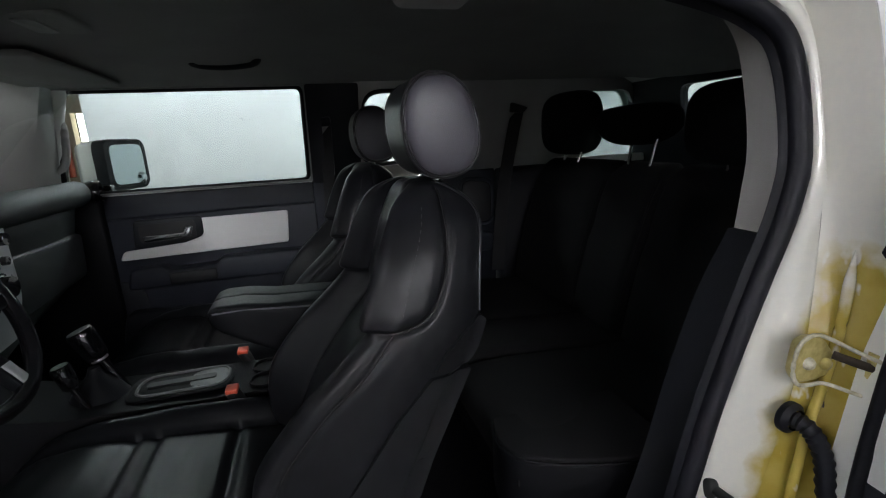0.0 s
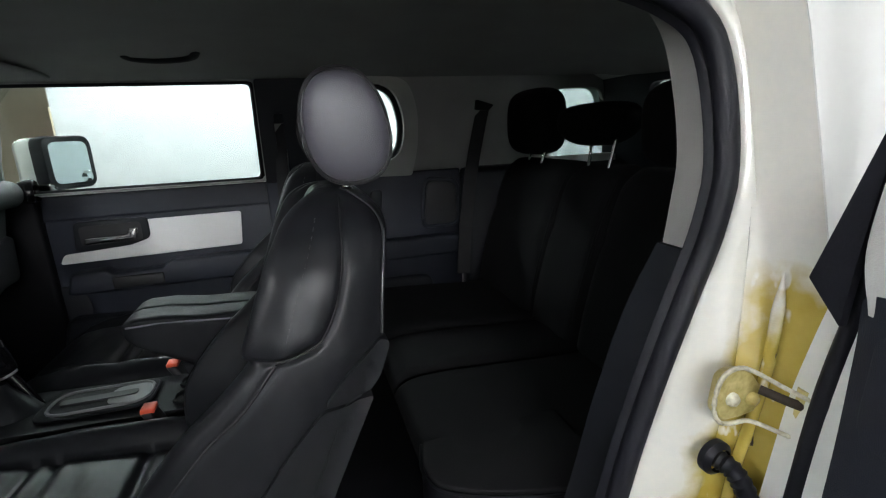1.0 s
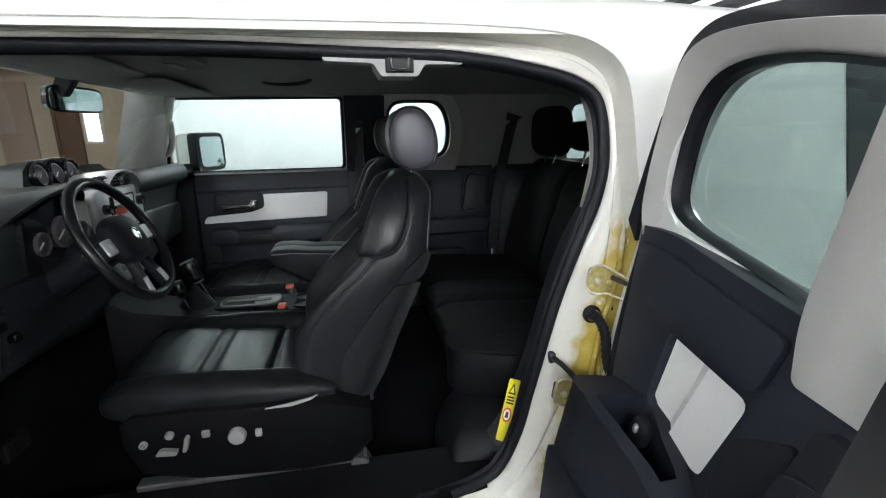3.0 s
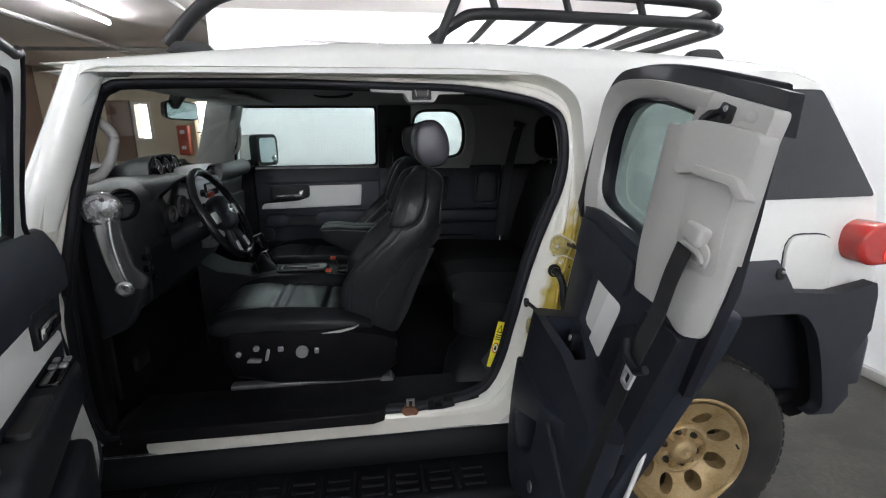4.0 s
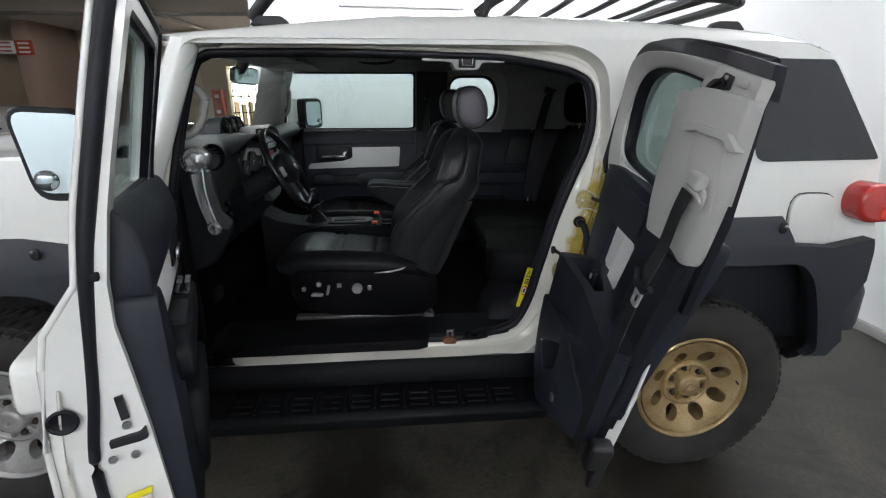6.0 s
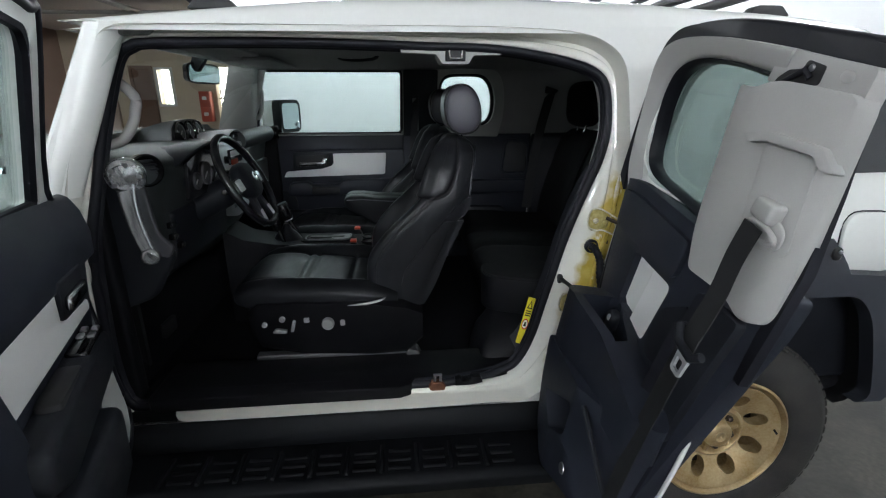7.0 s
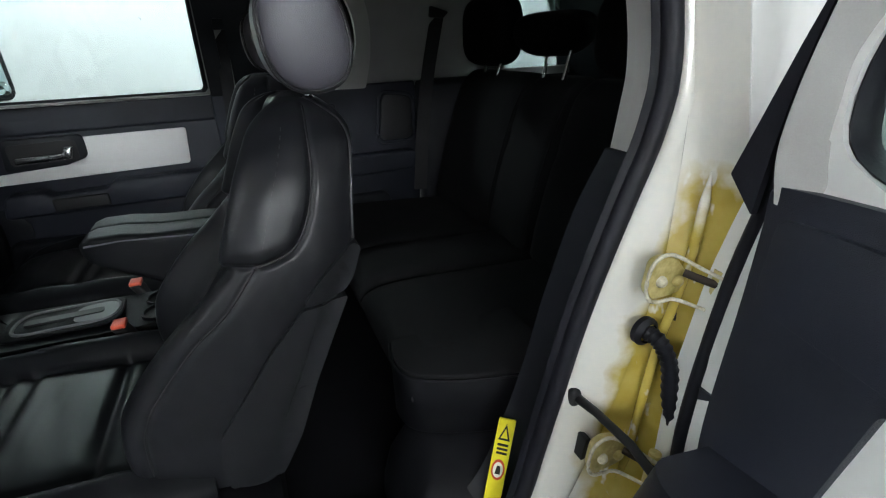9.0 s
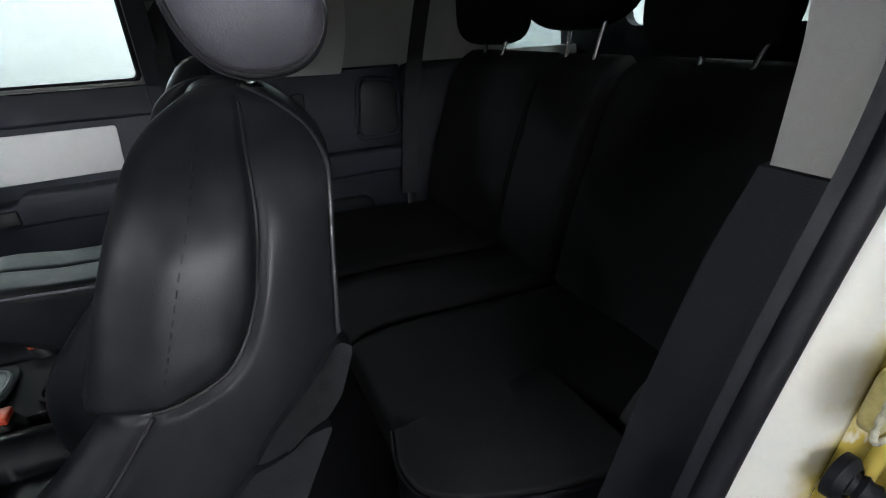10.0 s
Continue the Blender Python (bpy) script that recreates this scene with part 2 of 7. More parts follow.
def part(name, bm, material, parent=None, label="", smooth=48):
    """Links a bmesh as one mesh object under a thing or a part."""
    bmesh.ops.recalc_face_normals(bm, faces=bm.faces)
    me = bpy.data.meshes.new(name)
    bm.to_mesh(me)
    bm.free()
    me.materials.append(M[material] if isinstance(material, str) else material)
    if smooth:
        for p in me.polygons:
            p.use_smooth = True
        me.set_sharp_from_angle(angle=radians(smooth))
    ob = new(name, me)
    if parent is not None:
        ob.parent = parent
    if label:
        ob["label"] = label
    return ob


def bevel(bm, width, segments=2, angle=30):
    if width:
        es = [e for e in bm.edges if len(e.link_faces) == 2 and e.calc_face_angle(0) > radians(angle)]
        bmesh.ops.bevel(bm, geom=es, offset=width, segments=segments, profile=0.5, affect="EDGES", clamp_overlap=True)
    return bm


def box(x0, x1, y0, y1, z0, z1, r=0.0, seg=2, bm=None):
    b = bmesh.new()
    bmesh.ops.create_cube(b, size=1)
    for v in b.verts:
        v.co = Vector((x0 + (v.co.x + 0.5) * (x1 - x0), y0 + (v.co.y + 0.5) * (y1 - y0), z0 + (v.co.z + 0.5) * (z1 - z0)))
    bevel(b, r, seg)
    return join(bm, b)


def join(bm, b):
    if bm is None:
        return b
    me = bpy.data.meshes.new("tmp")
    b.to_mesh(me)
    b.free()
    bm.from_mesh(me)
    bpy.data.meshes.remove(me)
    return bm


def move(bm, m):
    bmesh.ops.transform(bm, matrix=m, verts=bm.verts)
    return bm


def rounded(poly, r, n=4):
    """Corner fillets on a closed 2D polygon; r is a number or one per corner."""
    out, k = [], len(poly)
    for i, p in enumerate(poly):
        p = Vector(p)
        a, c = Vector(poly[i - 1]) - p, Vector(poly[(i + 1) % k]) - p
        rr = r[i] if isinstance(r, (list, tuple)) else r
        d = min(rr, a.length * 0.48, c.length * 0.48)
        if d < 1e-5:
            out.append(tuple(p))
            continue
        s, e = p + a.normalized() * d, p + c.normalized() * d
        for j in range(n + 1):
            t = j / n
            q = s * (1 - t) ** 2 + p * 2 * t * (1 - t) + e * t * t
            out.append(tuple(q))
    return out


def spline(pts, n=6, closed=False):
    """Catmull-Rom curve through points of any dimension."""
    p = [np.array(q, float) for q in pts]
    k, out = len(p), []
    for i in range(k if closed else k - 1):
        p0 = p[(i - 1) % k] if closed or i else 2 * p[0] - p[1]
        p1, p2 = p[i], p[(i + 1) % k]
        p3 = p[(i + 2) % k] if closed or i + 2 < k else 2 * p[-1] - p[-2]
        for j in range(n):
            t = j / n
            out.append(tuple(0.5 * (2 * p1 + (p2 - p0) * t + (2 * p0 - 5 * p1 + 4 * p2 - p3) * t * t + (3 * p1 - p0 - 3 * p2 + p3) * t ** 3)))
    if not closed:
        out.append(tuple(p[-1]))
    return out


def loft(rings, cap=True, closed=True, bm=None):
    """Skin through rings of equal count."""
    b = bmesh.new()
    vs = [[b.verts.new(p) for p in ring] for ring in rings]
    k = len(rings[0])
    for a, c in zip(vs, vs[1:]):
        for i in range(k if closed else k - 1):
            j = (i + 1) % k
            b.faces.new((a[i], a[j], c[j], c[i]))
    if cap and closed:
        b.faces.new(vs[0][::-1])
        b.faces.new(vs[-1])
    return join(bm, b)


def tube(path, r, n=8, closed=False, bm=None, flat=1.0):
    """A round bar along a path; r is a number or one per point."""
    pts = [Vector(p) for p in path]
    k, rings = len(pts), []
    up = Vector((0, 0, 1))
    for i, p in enumerate(pts):
        if closed:
            d = (pts[(i + 1) % k] - pts[i - 1]).normalized()
        else:
            d = (pts[min(i + 1, k - 1)] - pts[max(i - 1, 0)]).normalized()
        s = d.cross(up)
        if s.length < 0.1:
            s = d.cross(Vector((0, 1, 0)))
        s.normalize()
        t = s.cross(d).normalized()
        rr = r[i] if isinstance(r, (list, tuple)) else r
        rings.append([p + s * (rr * math.cos(2 * math.pi * j / n)) + t * (rr * flat * math.sin(2 * math.pi * j / n)) for j in range(n)])
    if closed:
        rings.append(rings[0])
    b = loft(rings, cap=not closed)
    if closed:
        bmesh.ops.remove_doubles(b, verts=b.verts, dist=1e-6)
    return join(bm, b)


def sheet(outer, holes, place, thick, cuts=(), r=0.0):
    """A plate cut from a flat outline with holes; place(u, v, w) sets it in space, w from 0 to thick. cuts: extra lines v = c."""
    b = bmesh.new()
    for ring in (outer, *holes):
        vs = [b.verts.new((u, v, 0)) for u, v in ring]
        for i in range(len(vs)):
            b.edges.new((vs[i - 1], vs[i]))
    bmesh.ops.triangle_fill(b, use_beauty=True, use_dissolve=False, edges=b.edges)
    for axis, c in cuts:
        co = (c, 0, 0) if axis == "u" else (0, c, 0)
        no = (1, 0, 0) if axis == "u" else (0, 1, 0)
        bmesh.ops.bisect_plane(b, geom=b.verts[:] + b.edges[:] + b.faces[:], plane_co=co, plane_no=no)
    top = {v: v.co.copy() for v in b.verts}
    o = bmesh.new()
    f0 = {v: o.verts.new(place(p.x, p.y, 0.0)) for v, p in top.items()}
    f1 = {v: o.verts.new(place(p.x, p.y, thick)) for v, p in top.items()}
    for f in b.faces:
        o.faces.new([f0[v] for v in f.verts])
        o.faces.new([f1[v] for v in reversed(f.verts)])
    for e in b.edges:
        if len(e.link_faces) == 1:
            a, c = e.verts
            o.faces.new((f0[a], f0[c], f1[c], f1[a]))
    b.free()
    if r:
        bmesh.ops.recalc_face_normals(o, faces=o.faces)
        bevel(o, r, 2, 50)
    return o


def prism(poly, axis, lo, hi, r=0.0, seg=2, bm=None):
    """A 2D outline pushed along one axis: x takes (y, z), y takes (x, z), z takes (x, y)."""
    def at(u, v, w):
        return {"x": (w, u, v), "y": (u, w, v), "z": (u, v, w)}[axis]
    b = bmesh.new()
    a = [b.verts.new(at(u, v, lo)) for u, v in poly]
    c = [b.verts.new(at(u, v, hi)) for u, v in poly]
    b.faces.new(a[::-1])
    b.faces.new(c)
    for i in range(len(poly)):
        b.faces.new((a[i - 1], a[i], c[i], c[i - 1]))
    bmesh.ops.recalc_face_normals(b, faces=b.faces)
    bevel(b, r, seg, 50)
    return join(bm, b)


def lathe(profile, m, n=48, bm=None):
    """Profile of (radius, height) turned round the local z axis, placed by m."""
    rings = [[m @ Vector((rr * math.cos(2 * math.pi * j / n), rr * math.sin(2 * math.pi * j / n), h)) for j in range(n)] for rr, h in profile]
    b = loft(rings, cap=False)
    for ring in (rings[0], rings[-1]):
        if (ring[0] - ring[n // 2]).length < 0.03:
            near = [min(b.verts, key=lambda v: (v.co - p).length_squared) for p in ring]
            b.faces.new(near)
    return join(bm, b)


def blob(cx, cy, cz, sx, sy, sz, p=3.0, n=12, m=None, bm=None):
    """A padded block with full, rounded faces."""
    b = bmesh.new()
    bmesh.ops.create_cube(b, size=2)
    bmesh.ops.subdivide_edges(b, edges=b.edges, cuts=n, use_grid_fill=True)
    for v in b.verts:
        c = v.co
        k = (abs(c.x) ** p + abs(c.y) ** p + abs(c.z) ** p) ** (-1 / p)
        q = Vector((c.x * k * sx, c.y * k * sy, c.z * k * sz))
        v.co = (m @ q if m else q) + Vector((cx, cy, cz))
    return join(bm, b)


def arc(cx, cy, r, a0, a1, n=16):
    return [(cx + r * math.cos(radians(a0 + (a1 - a0) * i / n)), cy + r * math.sin(radians(a0 + (a1 - a0) * i / n))) for i in range(n + 1)]


# ---- the garage ----


def setting(name, bm, material, label, category, smooth=40):
    return tagged(part(name, bm, material, None, label, smooth), category=category, kind="structure")


CEIL = 2.95
setting("floor", box(-9.2, 5.0, -6.4, 11.0, -0.2, 0.0), "concrete", "stained dark grey concrete garage floor", "floor", 0)
setting("ceiling", box(-9.2, 5.0, -6.4, 10.2, CEIL, CEIL + 0.2), "ceiling", "painted concrete garage ceiling", "ceiling", 0)
setting("wall_side", box(-0.27, 4.7, 4.81, 5.0, 0, CEIL), "wall", "bright white plastered wall beside the car", "wall", 0)
setting("wall_rear", box(4.7, 4.9, -6.4, 10.2, 0, CEIL), "wall", "white plastered wall behind the car", "wall", 0)
setting("wall_near", box(-9.2, 4.7, -6.4, -6.2, 0, CEIL), "wall", "white plastered garage wall", "wall", 0)
setting("wall_front", box(-9.2, -9.0, -6.2, 10.2, 0, CEIL), "pinkwall", "dusty rose plastered wall ahead of the car", "wall", 0)
setting("baseboard", box(4.66, 4.7, -6.2, 4.81, 0.0, 0.07, 0.008), "trim", "thin grey skirting along the white wall", "skirting")
WB = 10.0
back = sheet([(-9.0, 0), (4.7, 0), (4.7, CEIL), (-9.0, CEIL)], [[(-3.53, 1.48), (-3.25, 1.48), (-3.25, 2.2), (-3.53, 2.2)], [(-2.35, 0.35), (-0.9, 0.35), (-0.9, 2.25), (-2.35, 2.25)]], lambda u, v, w: (u, WB + w, v), 0.2)
setting("wall_back", back, "beige", "beige plastered garage wall with openings", "wall", 0)
setting("backdrop", box(-4.5, 1.0, 10.9, 10.95, 0, 3.2), "daylight", "bright daylight outside the garage opening", "backdrop", 0)


def fluorescent(x, y, along="y", length=1.2):
    """Batten with one bare tube under the ceiling."""
    ob = tagged(new("ceiling_light"), "bare ceiling tube on a slim white batten, one of a mostly added set", "lamp", "ceiling tubes")
    ob.location = (x, y, CEIL)
    h = length / 2
    a = box(-0.03, 0.03, -h, h, -0.05, 0.0, 0.006)
    t = tube([(0, -h + 0.02, -0.075), (0, h - 0.02, -0.075)], 0.018, 12)
    if along == "x":
        for b in (a, t):
            move(b, pose(0, 0, 0, 0, 0, 90))
    part("batten", a, "white", ob)
    part("fluorescent_tube", t, "tube", ob, "lit white fluorescent tube")
    for e in (-1, 1):
        c = box(-0.02, 0.02, e * h - 0.015, e * h + 0.015, -0.1, -0.045, 0.004)
        if along == "x":
            move(c, pose(0, 0, 0, 0, 0, 90))
        part("tube_socket", c, "white", ob)
    return ob


# The first tube's place is known; the rest are added for brightness.
for x, y, along in ((-1.55, 4.75, "y"), (-3.5, -3.0, "y"), (-0.4, -4.0, "x"), (1.3, -4.0, "x"), (3.0, -4.0, "x"), (0.6, -5.2, "x"), (2.2, -5.2, "x"), (3.9, 0.2, "y"), (0.5, 3.8, "x"), (2.2, 3.8, "x"), (3.6, 3.6, "x"), (-0.9, -0.5, "y"), (-5.0, 0.5, "y")):
    fluorescent(x, y, along)

# ---- the car: shell ----
# x runs to the rear from the front axle, y from the near side across, z up from the floor.
WIDE = 1.895
car = tagged(new("car"), "white off-road car with both near doors open, parked on concrete", "car")


def ys(z):
    """How far the near flank lies inside the widest point, at a height."""
    return 0.06 if z < 1.2 else 0.06 + (z - 1.2) * 0.19


def flank(u, v, w):
    return (u, ys(v) + w, v)


def flank_far(u, v, w):
    return (u, WIDE - ys(v) - w, v)


IN = [(0.70, 0.66), (0.69, 1.06), (0.735, 1.334), (0.774, 1.517), (0.817, 1.661), (0.86, 1.702), (0.93, 1.713), (1.28, 1.716), (1.664, 1.706), (1.862, 1.699), (2.024, 1.674), (2.13, 1.645), (2.182, 1.60), (2.194, 1.50), (2.178, 1.39), (2.09, 1.25), (2.053, 1.167), (2.015, 1.048), (1.988, 0.954), (1.96, 0.856), (1.931, 0.79), (1.892, 0.734), (1.84, 0.70), (1.70, 0.665), (1.3, 0.66), (0.9, 0.66)]
OUT = [(0.64, 0.60), (0.63, 1.06), (0.685, 1.36), (0.735, 1.53), (0.785, 1.69), (0.83, 1.74), (0.93, 1.748), (1.28, 1.749), (1.664, 1.749), (1.862, 1.748), (2.064, 1.738), (2.17, 1.71), (2.231, 1.646), (2.246, 1.51), (2.252, 1.38), (2.262, 1.25), (2.262, 1.15), (2.245, 1.0), (2.21, 0.90), (2.15, 0.80), (2.08, 0.70), (2.0, 0.62), (1.93, 0.592), (1.7, 0.592), (1.3, 0.592), (0.9, 0.594)]
DEEP = 0.07
IN = [(1.51 + (x - 1.51) * 1.045, 1.563 + (z - 1.563) * 1.045) for x, z in IN]
IN[15:24] = [(2.172, 1.285), (2.14, 1.20), (2.107, 1.10), (2.078, 0.99), (2.05, 0.884), (2.022, 0.775), (1.98, 0.68), (1.925, 0.636), (1.77, 0.619)]


def jamb_y(x, z):
    """Depth of the jamb's inner edge; it lies deeper at the rear."""
    return max(ys(z) + DEEP, 0.13 + 0.045 * max(0.0, min(1.0, (x - 1.72) / 0.22)))


c_in, c_out = spline(IN, 5, True), spline(OUT, 5, True)

REAR_ARCH = rounded([(2.19, 0.55), (2.24, 0.86), (2.36, 0.985), (3.04, 0.985), (3.14, 0.90), (3.22, 0.55)], 0.1)
side_outline = [(0.60, 0.592), (2.195, 0.592)] + REAR_ARCH[5:-5] + [(3.24, 0.592), (3.30, 0.62), (3.34, 1.04), (3.30, 1.22), (3.308, 1.335), (3.235, 1.464), (3.175, 1.568), (3.112, 1.672), (3.08, 1.708), (2.98, 1.742), (2.86, 1.752), (0.80, 1.752), (0.62, 1.38), (0.60, 1.30)]
QUARTER = rounded([(2.84, 1.345), (3.22, 1.345), (3.06, 1.672), (2.84, 1.672)], [0.05, 0.03, 0.04, 0.05])
ZC = [("v", 1.2), ("v", 1.3), ("v", 1.45), ("v", 1.6), ("v", 1.7)]
part("body_side", sheet(side_outline, [c_out, QUARTER], flank, 0.012, ZC), "paint", car, "glossy white flank with the door opening")
part("quarter_glass", sheet(rounded([(2.80, 1.332), (3.296, 1.336), (3.222, 1.464), (3.161, 1.568), (3.098, 1.672), (3.082, 1.690), (2.80, 1.694)], [0.05, 0.02, 0.05, 0.05, 0.05, 0.01, 0.03]), [], lambda u, v, w: (u, ys(v) - 0.004 + w, v), 0.006, ZC + [("u", 2.95), ("u", 3.05), ("u", 3.12), ("u", 3.18)]), "dark_glass", car, "dark privacy quarter glass")


def inset(ring, d):
    """A closed outline moved inwards, towards its middle."""
    out, k = [], len(ring)
    for i in range(k):
        a, c = Vector(ring[i - 1]), Vector(ring[(i + 1) % k])
        n = Vector((c.y - a.y, a.x - c.x)).normalized()
        if n.dot(Vector((1.5, 1.2)) - Vector(ring[i])) < 0:
            n = -n
        out.append(tuple(Vector(ring[i]) + n * d))
    return out


# door jamb: recessed white step round the opening
rings = []
for (xi, zi), (xo, zo) in zip(c_in, c_out):
    m = (xo + (xi - xo) * 0.22, zo + (zi - zo) * 0.22)
    n = (xo + (xi - xo) * 0.10, zo + (zi - zo) * 0.10)
    rings.append([(xo, ys(zo) + 0.002, zo), (n[0], ys(n[1]) + 0.012, n[1]), (m[0], ys(m[1]) + DEEP - 0.012, m[1]), (xo + (xi - xo) * 0.32, ys(m[1]) + DEEP, zo + (zi - zo) * 0.32), *[(xo + (xi - xo) * f, ys(m[1]) + DEEP + (jamb_y(xi, zi) - ys(m[1]) - DEEP) * (f - 0.32) / 0.58 + d, zo + (zi - zo) * f) for f, d in ((0.52, 0.001), (0.55, -0.003), (0.60, -0.005), (0.85, -0.003), (0.93, 0.0))], (xi, jamb_y(xi, zi) + 0.012, zi), (xi, jamb_y(xi, zi) + 0.022, zi)])
rings.append(rings[0])
part("door_jamb", loft(rings, cap=False, closed=False), "jamb", car, "white recessed door jamb with mustard overspray")
sl = part("door_seal", tube([(x, jamb_y(x, z) + 0.014, z) for x, z in inset(c_in, 0.009)], 0.014, 16, True), "seal", car, "black rubber door seal")
lips = [[(x, jamb_y(xi, zi) + y, z) for (x, z), y in zip(row, (0.014, 0.019, 0.026, 0.032))] for (xi, zi), *row in zip(c_in, *[inset(c_in, d) for d in (0.012, 0.018, 0.024, 0.026)])]
part("seal_lip", loft(lips + lips[:1], cap=False, closed=False), "seal", sl, "", 80)

# far flank with two window openings
FWIN = rounded([(0.73, 1.362), (1.59, 1.362), (1.60, 1.715), (0.785, 1.715)], [0.03, 0.015, 0.015, 0.06])
RWIN = rounded([(1.80, 1.40), (2.13, 1.41), (2.15, 1.56), (2.10, 1.69), (1.82, 1.69)], [0.05, 0.09, 0.08, 0.09, 0.06])
far_outline = [(0.60, 0.592), (2.195, 0.592)] + REAR_ARCH[5:-5] + [(3.24, 0.592), (3.30, 0.62), (3.34, 1.04), (3.264, 1.345), (3.09, 1.69), (2.98, 1.742), (2.86, 1.752), (0.80, 1.752), (0.62, 1.38), (0.60, 1.30)]
part("body_side", sheet(far_outline, [FWIN, RWIN, QUARTER], flank_far, 0.012, ZC), "paint", car)
part("quarter_glass", sheet(rounded([(2.83, 1.326), (3.285, 1.326), (3.13, 1.71), (2.83, 1.71)], 0.05), [], lambda u, v, w: (u, WIDE - ys(v) - 0.02 - w, v), 0.005, ZC), "glass_q", car)
part("door_glass", sheet(rounded([(0.72, 1.35), (1.60, 1.35), (1.61, 1.725), (0.775, 1.725)], 0.03), [], lambda u, v, w: (u, WIDE - ys(v) - 0.02 - w, v), 0.005, ZC), "glass", car, "green tinted passenger door glass")
part("rear_door_glass", sheet(rounded([(1.79, 1.39), (2.14, 1.40), (2.16, 1.56), (2.11, 1.70), (1.81, 1.70)], 0.08), [], lambda u, v, w: (u, WIDE - ys(v) - 0.02 - w, v), 0.005, ZC), "glass", car, "tinted rear door glass")

# roof, headliner
XS = [0.70, 0.78, 0.95, 1.2, 1.5, 1.9, 2.3, 2.7, 2.86, 2.98, 3.07, 3.095]
RISE = [0.0, 0.022, 0.045, 0.075, 0.10, 0.105, 0.095, 0.065, 0.045, 0.026, 0.008, 0.002]


def roof_ring(x, rise, drop=0.0):
    prof = [(0.165, 0.0), (0.175, 0.35), (0.21, 0.66), (0.29, 0.86), (0.45, 0.95), (0.9475, 1.0)]
    base = float(np.interp(x, (2.86, 2.98, 3.07, 3.10), (1.752, 1.744, 1.716, 1.700)))
    left = [(x, y, base + k * rise - drop) for y, k in prof]
    return left + [(x, WIDE - y, z) for _, y, z in left[-2::-1]]


part("roof", loft([roof_ring(x, r) for x, r in zip(XS, RISE)] + [roof_ring(x, r, 0.02) for x, r in list(zip(XS, RISE))[::-1]], cap=False, closed=False), "paint", car, "white roof skin")
hl = [[(x, 0.25 + 0.06975 * j, 1.722 + lift * math.sin(math.pi * j / 20) ** 0.7) for j in range(21)] for x, lift in ((0.80, 0.012), (0.95, 0.028), (1.1, 0.052), (1.3, 0.075), (1.6, 0.092), (2.2, 0.09), (2.6, 0.068), (2.85, 0.030), (3.0, -0.012), (3.06, -0.045))]
part("headliner", loft(hl, cap=False, closed=False), "headliner", car, "grey cloth headliner")

# floor and inner shell
part("floor_pan", box(0.30, 3.30, 0.14, WIDE - 0.14, 0.50, 0.56, 0.02), "carpet", car, "black carpeted cabin floor")
part("firewall", prism([(0.30, 0.5), (0.45, 0.5), (0.62, 0.56), (0.45, 0.8), (0.45, 1.32), (0.30, 1.32)], "y", 0.14, WIDE - 0.14), "carpet", car)
part("tailgate", sheet([(0.12, 0.56), (WIDE - 0.12, 0.56), (WIDE - 0.2, 1.70), (0.2, 1.70)], [rounded([(0.42, 1.44), (1.44, 1.44), (1.39, 1.66), (0.49, 1.66)], 0.05)], lambda u, v, w: (3.25 - max(0, v - 1.3) * 0.45 + w, u, v), 0.04), "plastic", car, "dark tailgate lining with a rear window")
part("rear_glass", sheet([(0.40, 1.31), (1.49, 1.31), (1.42, 1.68), (0.47, 1.68)], [], lambda u, v, w: (3.26 - max(0, v - 1.3) * 0.45 + w, u, v), 0.005), "glass", car, "tailgate glass")

# ---- the car: outside parts ----


